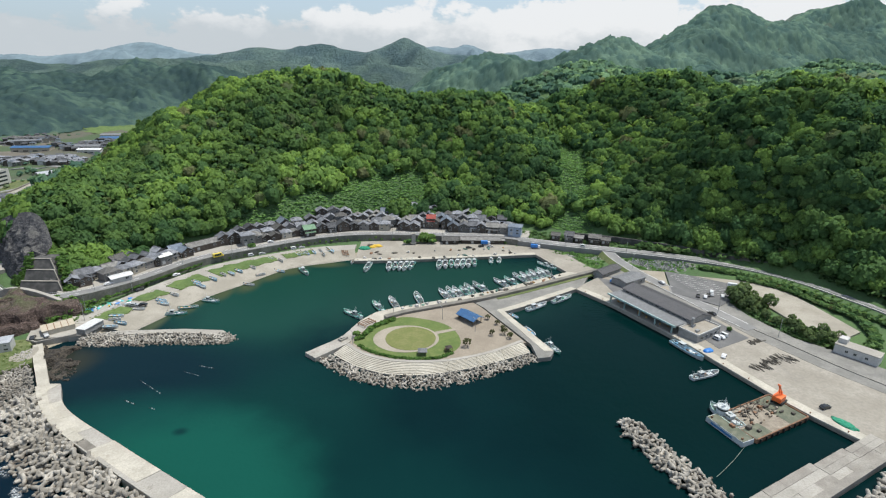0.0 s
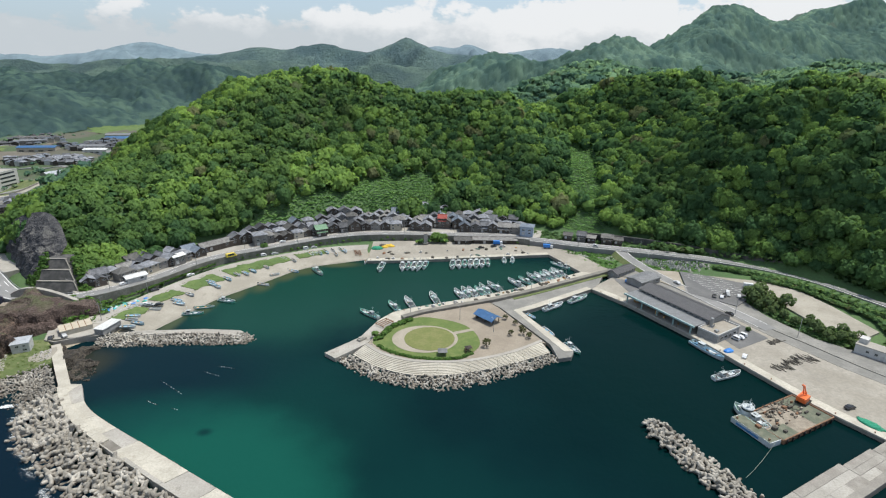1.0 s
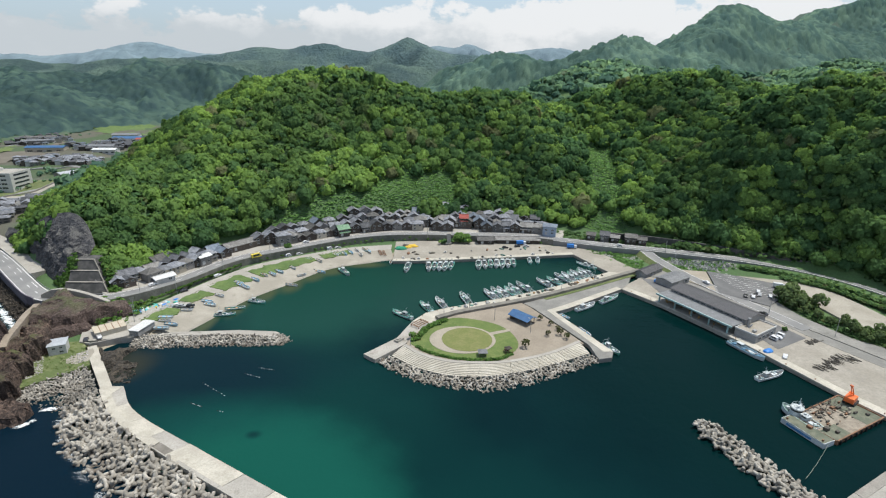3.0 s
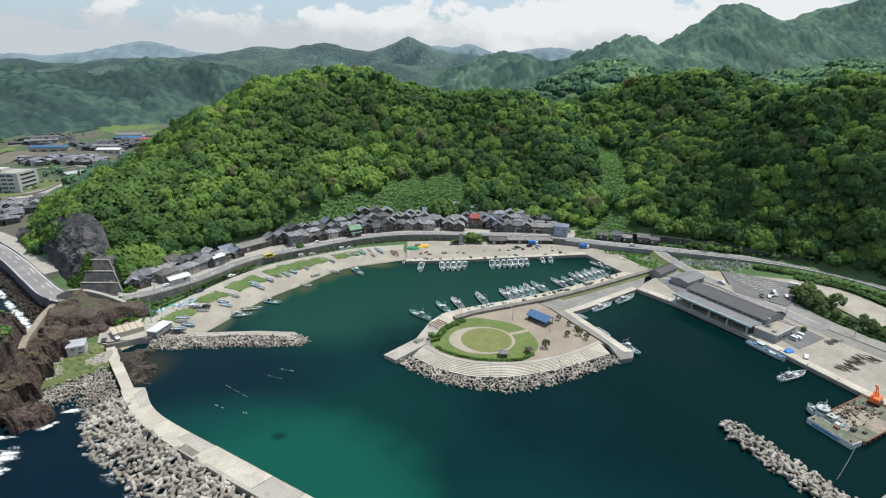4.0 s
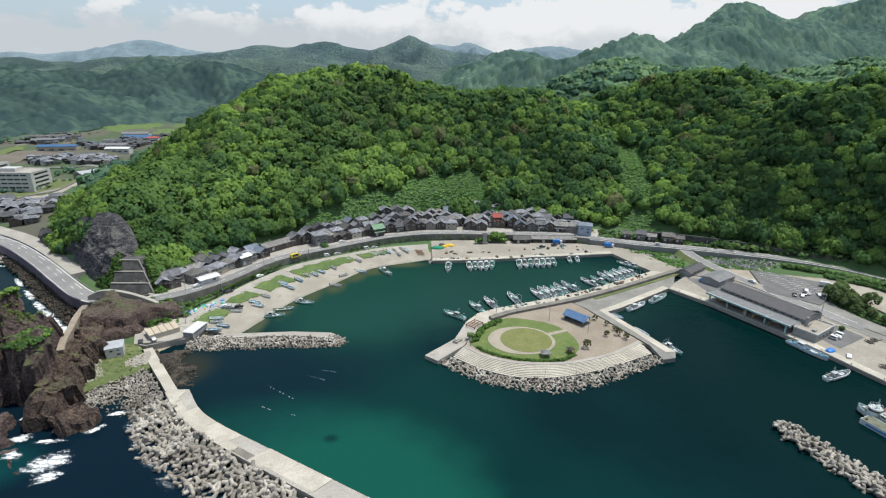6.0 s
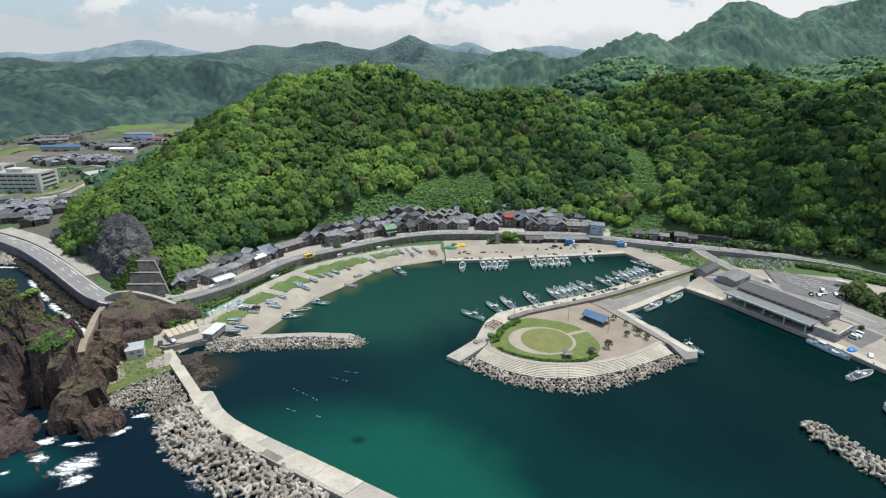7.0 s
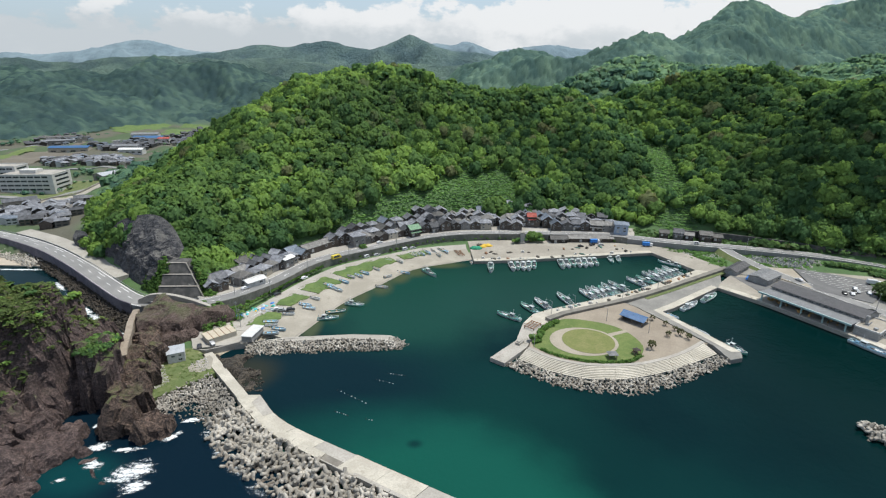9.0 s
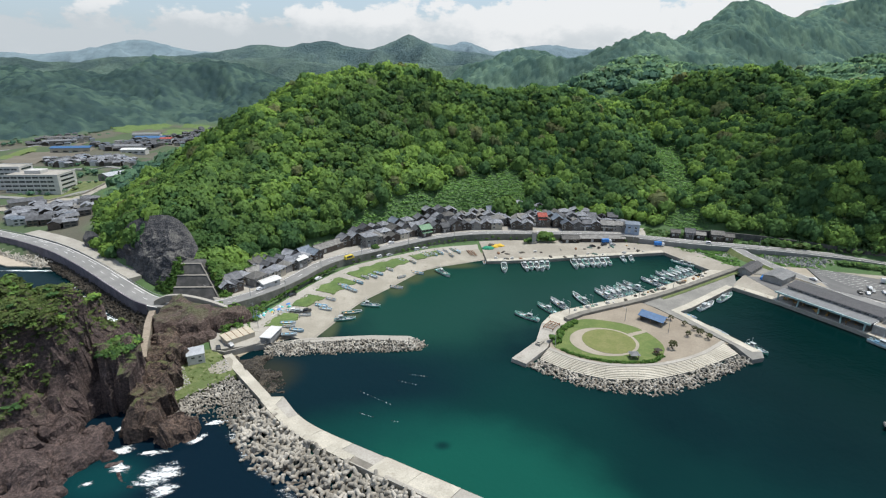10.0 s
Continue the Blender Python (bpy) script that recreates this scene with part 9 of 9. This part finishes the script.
# guard rails of the coast road
for name, off in (("guard_rail", -4.75), ("guard_rail", 4.75)):
    span = [q for q in coast if (-420 < q[0] < -186 if off > 0 else -120 < q[0] < 230)]
    rail = tagged(new(name), "pale steel guard rail along the coast road", "guard rail")
    part("rail", ribbon(span, off + 0.06, off - 0.06, 0.85, 0.55), STEEL, rail)
    for q, s in list(zip(span, sides_of(span)))[::2]:
        x, y = q[:2] + s * off
        shared("post", bpy.data.meshes.get("rail post") or mesh_of("rail post", [(-0.06, -0.06, -0.3), (0.06, -0.06, -0.3), (0.06, 0.06, -0.3), (-0.06, 0.06, -0.3), (-0.06, -0.06, 0.8), (0.06, -0.06, 0.8), (0.06, 0.06, 0.8), (-0.06, 0.06, 0.8)],
                                                                                   [(3, 2, 1, 0), (4, 5, 6, 7), (0, 1, 5, 4), (1, 2, 6, 5), (2, 3, 7, 6), (3, 0, 4, 7)], STEEL), rail, pose(x, y, q[2]))
upper = curve_through([(92, 344, 8), (118, 336.5, 8), (150, 321, 8), (180, 301.5, 8), (205, 283, 8), (221, 262, 8), (231, 240, 8), (244, 200, 8)], 5)
structure("wall_hill", ribbon(upper, 0.5, -0.5, 1.2, -5), DARK_WALL, "dark retaining wall at the foot of the hill")

# ---- the town in the side valley ----


def town_house(w, d, h, rise, wall, roof, label, style="gable"):
    house = new("house")
    if style == "gable":
        part("wall", walls_gable(w, d, h, rise, -3), wall, house)
        part("roof", roof_gable(w, d, h, rise), roof, house)
    else:
        part("wall", boxes((-w / 2, w / 2, -d / 2, d / 2, -3, h - 0.1)), wall, house)
        part("roof", roof_hip(w, d, h, rise), roof, house)
    for z in (1.0, 3.5) if h > 4 else (1.0,):
        for x in (-w * 0.38, w * 0.08):
            part("window", boxes((x, x + w * 0.3, -d / 2 - 0.06, -d / 2, z, z + 1.2)), GLASS, house)
    return tagged(house, label, "house", "houses of the valley town")


TOWN = [town_house(9, 8, 5.4, 1.9, WALL_CREAM, TILE_GREY, "cream town house with grey tiled roof"), town_house(10, 8, 5.2, 1.8, WALL_GREY, TILE_GREY, "grey town house with hipped tiled roof", "hip"),
        town_house(8, 9, 5.4, 2.0, WALL_DARK, TILE_GREY, "dark wooden town house with tiled roof"), town_house(11, 7, 3.4, 1.6, WALL_DARK, TILE_BROWN, "low wooden house with brown roof"),
        town_house(9, 8, 5.6, 1.6, WALL_WHITE, TILE_BLUE, "white town house with slate blue roof", "hip")]
first_town, far_bm, far_mats = {}, bmesh.new(), []
rt = rng_of(71)
for ring, gap in (([(-394, 374), (-404, 405), (-362, 434), (-336, 390), (-330, 346), (-358, 364)], 8.6), ([(-542, 638), (-509, 662), (-440, 641), (-417, 592), (-503, 590)], 9.2),
                  ([(-560, 747), (-545, 790), (-513, 824), (-470, 859), (-442, 793), (-470, 740), (-520, 720)], 11.0), ([(-672, 783), (-640, 860), (-575, 790), (-630, 744)], 12.0),
                  ([(-497, 870), (-491, 1000), (-450, 940), (-442, 800)], 13.0)):
    xs, ys, _ = scatter(min(q[0] for q in ring), max(q[0] for q in ring), min(q[1] for q in ring), max(q[1] for q in ring), gap, int(-ring[0][0]))
    ok = within(xs, ys, ring)[0]
    for x, y in zip(xs[ok], ys[ok]):
        k = rt.choice((0, 1, 2, 2, 3, 1, 4))
        m = Matrix.LocRotScale((x, y, land_at(x, y)), Euler((0, 0, 0.5 + rt.gauss(0, 0.12) + rt.choice((0, math.pi / 2)))), (0.82, 0.82, 0.85))
        if y > 700:
            for piece in TOWN[k].children:
                v0, f0 = len(far_bm.verts), len(far_bm.faces)
                far_bm.from_mesh(piece.data)
                far_bm.verts.ensure_lookup_table()
                far_bm.faces.ensure_lookup_table()
                bmesh.ops.transform(far_bm, matrix=m, verts=far_bm.verts[v0:])
                skin_ = piece.data.materials[0]
                if skin_ not in far_mats:
                    far_mats.append(skin_)
                for f in far_bm.faces[f0:]:
                    f.material_index = far_mats.index(skin_)
        elif k in first_town:
            copy_thing(TOWN[k], m)
        else:
            first_town[k] = m
for k, m in first_town.items():
    TOWN[k].matrix_basis = m
far_town = part("far_town", far_bm, far_mats[0])
for skin_ in far_mats[1:]:
    far_town.data.materials.append(skin_)
tagged(far_town, "crowded grey and cream houses far up the valley", "houses", "", "stuff")


def slab_block(x, y, z, a, w, d, floors, storey, name, label):
    """A flat-roofed building with a band of windows on each floor."""
    block_ = new(name)
    block_.matrix_basis = pose(x, y, z, 0, 0, a)
    h = floors * storey
    part("wall", boxes((-w / 2, w / 2, -d / 2, d / 2, -4, h)), WALL_WHITE, block_)
    part("roof", boxes((-w / 2 + 0.3, w / 2 - 0.3, -d / 2 + 0.3, d / 2 - 0.3, h, h + 0.15)), CONCRETE, block_)
    part("parapet", boxes((-w / 2 - 0.1, w / 2 + 0.1, -d / 2 - 0.1, -d / 2 + 0.25, h, h + 0.8), (-w / 2 - 0.1, w / 2 + 0.1, d / 2 - 0.25, d / 2 + 0.1, h, h + 0.8), (w / 2 - 0.25, w / 2 + 0.1, -d / 2 + 0.25, d / 2 - 0.25, h, h + 0.8)), WALL_WHITE, block_)
    for f in range(floors):
        z0 = f * storey + 1.1
        for k in range(int(w / 6)):
            x0 = -w / 2 + 0.8 + k * 6
            win = part("window", boxes((x0, x0 + 5.2, -d / 2 - 0.08, -d / 2, z0, z0 + 1.7)), FRAME, block_)
            part("pane", boxes((x0 + 0.1, x0 + 2.5, -d / 2 - 0.12, -d / 2 - 0.05, z0 + 0.1, z0 + 1.6), (x0 + 2.7, x0 + 5.1, -d / 2 - 0.12, -d / 2 - 0.05, z0 + 0.1, z0 + 1.6)), GLASS, win)
        part("window", boxes((w / 2, w / 2 + 0.08, -d * 0.35, d * 0.35, z0, z0 + 1.6)), GLASS, block_)
    part("roof_house", boxes((-w * 0.2, w * 0.1, -d * 0.2, d * 0.2, h + 0.15, h + 3.2)), WALL_WHITE, block_)
    return tagged(block_, label, name.replace("_", " "))


slab_block(-503, 491, 6.5, 2, 92, 18, 5, 3.8, "hospital", "large white hospital block with window bands")
slab_block(-437, 480, 6.5, 2, 46, 26, 4, 3.7, "hospital", "white hospital wing with window bands")
for x, y, a, w, d, h, roof, wall, label in ((-384, 520, 62, 44, 16, 6, TILE_PALE, WALL_GREY, "long hall with pale roof in the valley"), (-509, 822, 5, 42, 18, 7, BLUE_ROOF, WALL_WHITE, "workshop with bright blue roof"),
                                            (-478, 806, 5, 16, 12, 6, TILE_RED, WALL_WHITE, "shop with bright red roof"), (-560, 716, 8, 48, 14, 7, BLUE_ROOF, WALL_CREAM, "school building with blue roof"),
                                            (-500, 742, 5, 34, 14, 6, ROOF_GREY, WALL_WHITE, "valley warehouse with a grey roof"), (-640, 812, 28, 46, 12, 6, TILE_BROWN, WALL_CREAM, "long barn with a brown roof"),
                                            (-618, 780, 28, 40, 12, 6, ROOF_GREY, WALL_GREY, "long barn with a grey roof"), (-540, 872, 10, 40, 16, 6, ROOF_GREY, WALL_WHITE, "valley workshop with a grey roof"),
                                            (-470, 700, 4, 30, 12, 6, TILE_WHITE, WALL_WHITE, "valley hall with a white roof"), (-412, 424, 40, 22, 12, 6, TILE_GREY, WALL_GREY, "large tiled house by the river")):
    hall_ = new("hall")
    part("wall", walls_gable(w, d, h, d * 0.13, -3), wall, hall_)
    part("roof", roof_gable(w, d, h, d * 0.13, 0.6, 0.3), roof, hall_)
    for k in range(4):
        part("window", boxes((-w / 2 + w * (k + 0.25) / 4, -w / 2 + w * (k + 0.75) / 4, -d / 2 - 0.08, -d / 2, 1.5, 3.2)), GLASS, hall_)
    part("door", boxes((-1.6, 1.6, -d / 2 - 0.06, -d / 2, 0, 3)), STEEL, hall_)
    hall_.matrix_basis = pose(x, y, land_at(x, y), 0, 0, a)
    tagged(hall_, label, "hall", "halls of the valley town")


def patch(name, ring, mat, label, up=0.35, step=9.0):
    """A thin sheet of field that follows the ground."""
    xs, ys = [q[0] for q in ring], [q[1] for q in ring]
    X, Y = np.meshgrid(np.arange(min(xs), max(xs) + step, step), np.arange(min(ys), max(ys) + step, step))
    Z = land(X, Y) + up
    n = np.arange(X.size).reshape(X.shape)
    cells_ = np.stack([n[:-1, :-1], n[:-1, 1:], n[1:, 1:], n[1:, :-1]], -1).reshape(-1, 4)
    co_ = np.stack([X, Y, Z], -1).reshape(-1, 3)
    mid = co_[cells_].mean(1)
    keep = within(mid[:, 0], mid[:, 1], ring)[0]
    return tagged(new(name, big_mesh(name, co_, cells_[keep], mat, True)), label, "field", "", "structure")


FIELD_TAN = surface("dry paddy", (0.135, 0.120, 0.092), (0.175, 0.155, 0.118), 0.03, 0.6, 0.95, 0.3, 0.1)
patch("field_1", [(-609, 650), (-590, 790), (-536, 716), (-545, 590)], FIELD_TAN, "flooded brown paddy field", 0.4)
patch("field_2", [(-640, 660), (-612, 760), (-590, 790), (-609, 650)], LAWN, "green strip of field", 0.45)
patch("field_3", [(-446, 446), (-400, 526), (-364, 456), (-408, 428)], ROUGH_GRASS, "grassy river bank", 0.4, 6)
patch("field_4", [(-690, 1000), (-470, 1010), (-470, 900), (-600, 900)], SHORE_GRASS, "dull green far fields", 0.5, 14)
river = [np.array((x, y, land_at(x, y) + 0.55)) for x, y, _ in curve_through([(-470, 376, 0), (-425, 408, 0), (-397, 428, 0), (-369, 456, 0), (-345, 500, 0)], 5)]
structure("river_bank", ribbon(river, 7, -7, 0, -1.5), GRAVEL, "pale gravel river bed")
structure("river_wall", ribbon(river, 8, 7, 1.2, -2), OLD_CONCRETE, "concrete river wall")
for i, pts in enumerate(([(-540, 440), (-470, 447), (-420, 442), (-385, 470), (-370, 540), (-380, 640)], [(-660, 700), (-600, 780), (-545, 850), (-500, 900)], [(-560, 560), (-480, 580), (-410, 585)])):
    lane = [np.array((q[0], q[1], land_at(q[0], q[1]) + 0.6)) for q in curve_through([(*p, 0) for p in pts], 6)]
    structure(f"road_valley_{i + 1}", ribbon(lane, 3.2, -3.2, 0, -1.2), ROAD, "pale valley road")
apron = [np.array(q) for q in curve_through([(-352, 345, 7.9), (-318, 326, 7.9), (-288, 304, 7.9), (-262, 282, 7.9), (-243, 264, 7.8)], 4)]
structure("road_shoulder", ribbon(apron, 4.5, -4.5, 0, -5), CONCRETE, "wide pale shoulder beside the coast road")

# hedgerows and garden trees of the valley
rv = rng_of(505)
rows = []
for ring, k in (([(-542, 638), (-509, 662), (-440, 641), (-417, 592), (-503, 590)], 30), ([(-560, 747), (-545, 790), (-470, 859), (-442, 793), (-470, 740)], 26), ([(-470, 540), (-400, 560), (-395, 530), (-460, 515)], 24),
                ([(-690, 700), (-650, 850), (-600, 900), (-640, 800)], 40), ([(-460, 440), (-400, 520), (-390, 500), (-440, 440)], 18), ([(-500, 860), (-460, 1000), (-430, 900)], 30)):
    xs, ys = [q[0] for q in ring], [q[1] for q in ring]
    while k:
        x, y = rv.uniform(min(xs), max(xs)), rv.uniform(min(ys), max(ys))
        if within(np.array([x]), np.array([y]), ring)[0][0]:
            s = rv.uniform(1.6, 4.2)
            rows.append((x, y, land_at(x, y) + s * 0.15, s, rv.uniform(0.8, 1.2), rv.uniform(0, 6)))
            k -= 1
# garden trees use the same haze-tinted leaf colour
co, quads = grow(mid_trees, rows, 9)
tagged(new("valley_trees", big_mesh("valley trees", co, quads, HAZED_MID_LEAVES)), "green garden trees and hedges between valley houses", "trees", "", "stuff")

# ---- weeds between the road and the hill ----
rw = rng_of(911)
rows = []
for q, s in zip(coast, sides_of(coast)):
    if 52 < q[0] < 232:
        for k in range(16):
            off = rw.uniform(6.5, 22)
            x, y = q[:2] + s * off + np.array((rw.uniform(-2, 2), rw.uniform(-2, 2)))
            rows.append((x, y, land_at(x, y) - 0.3, rw.uniform(0.7, 1.9), rw.uniform(0.5, 0.9), rw.uniform(0, 6)))
        for k in range(12):
            off = rw.uniform(-13, -5.6)
            x, y = q[:2] + s * off
            rows.append((x, y, land_at(x, y) - 0.2, rw.uniform(0.5, 1.2), rw.uniform(0.4, 0.8), rw.uniform(0, 6)))
co, quads = grow(bush_forms, rows, 5)
tagged(new("scrub", big_mesh("roadside scrub", co, quads, BANK_LEAVES)), "green weeds and scrub beside the coast road", "scrub", "", "stuff")

# bushes climbing from the road to the edge of the woods
rows = []
for q, s in zip(coast, sides_of(coast)):
    if 130 < q[0] < 300:
        for k in range(24):
            off = rw.uniform(5.8, 26)
            x, y = q[:2] + s * off + np.array((rw.uniform(-2, 2), rw.uniform(-2, 2)))
            rows.append((x, y, land_at(x, y) + 1.1, rw.uniform(1.6, 3.2), rw.uniform(0.6, 1.1), rw.uniform(0, 6)))
        for k in range(13):
            x, y = q[:2] + s * rw.uniform(5.6, 12.5)
            rows.append((x, y, max(land_at(x, y), 5.0) - 0.1, rw.uniform(1.0, 2.0), rw.uniform(0.6, 1.0), rw.uniform(0, 6)))
co, quads = grow(bush_forms, rows, 6)
tagged(new("undergrowth", big_mesh("roadside bushes", co, quads, BANK_LEAVES)), "dull green bushes between the road and the woods", "undergrowth", "", "stuff")

# ---- the west plot ----
r = rng_of(711)
for name_, ring, count in (("rubble", [(-187, 178), (-185, 187), (-179, 178), (-176, 174), (-180, 169.5)], 260), ("rubble", [(-174, 187), (-169, 192.5), (-164, 182), (-170, 180)], 120), ("rubble", [(-166, 192), (-150, 186), (-142, 176), (-146, 170), (-158, 182)], 260)):
    xs, ys = [q[0] for q in ring], [q[1] for q in ring]
    bm = bmesh.new()
    while count:
        x, y = r.uniform(min(xs), max(xs)), r.uniform(min(ys), max(ys))
        if within(np.array([x]), np.array([y]), ring)[0][0]:
            s = 0.12 + 0.5 * r.random() ** 3
            z = 0.1 if x > -164 else 2.3
            rod(bm, (x, y, z - 0.1), (x + r.uniform(-0.2, 0.2), y + r.uniform(-0.2, 0.2), z + s * 0.6), s, 5, s * 0.55)
            count -= 1
    tagged(part(name_, bm, STONES if xs[0] < -170 else WET_ROCK), "pale stones and shells strewn over the grass" if xs[0] < -170 else "dark stones along the water inside the mole", "rubble", "", "stuff")
structure("dirt_patch", prism([(-174, 184), (-172, 189), (-169, 193), (-166.5, 190), (-164.6, 183), (-168, 180.5), (-172, 181)], 2.2, 2.325), GRAVEL, "bare pale dirt beside the walkway")
structure("kerb_mound", ribbon(curve_through([(-216, 231, 9.4), (-211, 231.5, 11.6), (-204, 230.4, 12.6), (-196, 229.0, 12.0), (-188, 227.2, 10.6), (-181, 226.0, 8.4)], 2), 0.9, -0.9, 0.25, -3), CONCRETE, "pale concrete cap along the top of the rock mound")
rows = []
for q, s in zip(coast, sides_of(coast)):
    if -176 < q[0] < 52:
        for k in range(4):
            if r.random() < 0.38:
                x, y = q[:2] + s * r.uniform(-6.8, -5.4)
                rows.append((x, y, 2.2 + r.uniform(0, 1.4), r.uniform(0.5, 1.2), r.uniform(0.5, 1.0), r.uniform(0, 6)))
co, quads = grow(tufts, rows, 21)
tagged(new("weeds", big_mesh("wall weeds", co, quads, SHRUB)), "green weeds growing along the retaining wall", "weeds", "", "stuff")
# grass tufts on the plots and above the slipway
rows = []
for u, v, lo, hi in STRIPS:
    for k in range((v - u) * 14):
        a = r.uniform(u - 0.3, v - 0.8)
        i, f = int(a), a - int(a)
        p, q = top_c[i] * (1 - f) + top_c[i + 1] * f, back_c[i] * (1 - f) + back_c[i + 1] * f
        c = p + (q - p) * r.uniform(lo - 0.05, hi + 0.08)
        rows.append((c[0], c[1], c[2] + 0.2, r.uniform(0.2, 0.5), r.uniform(0.2, 0.4), r.uniform(0, 6)))
ring = [(-177.4, 164.5), (-184, 170.5), (-188.5, 184), (-189, 195), (-178, 198), (-172, 193), (-163, 180)]
for k in range(380):
    x, y = r.uniform(-189, -162), r.uniform(164, 199)
    if within(np.array([x]), np.array([y]), ring)[0][0]:
        rows.append((x, y, 2.3, r.uniform(0.2, 0.5), r.uniform(0.15, 0.4), r.uniform(0, 6)))
co, quads = grow(tufts, rows, 41)
co[:, 3:6] = co[:, 3:6] * 0.4 + np.array((0, -0.1, 0.8))
GRASS_TUFT = leaf_material("grass tufts", (0.110, 0.156, 0.048), (0.170, 0.212, 0.076), (0.25, 0.22, 0.12))
tagged(new("grass_tufts", big_mesh("grass tufts", co, quads, GRASS_TUFT)), "rough green and yellowish grass tufts", "grass", "", "stuff")
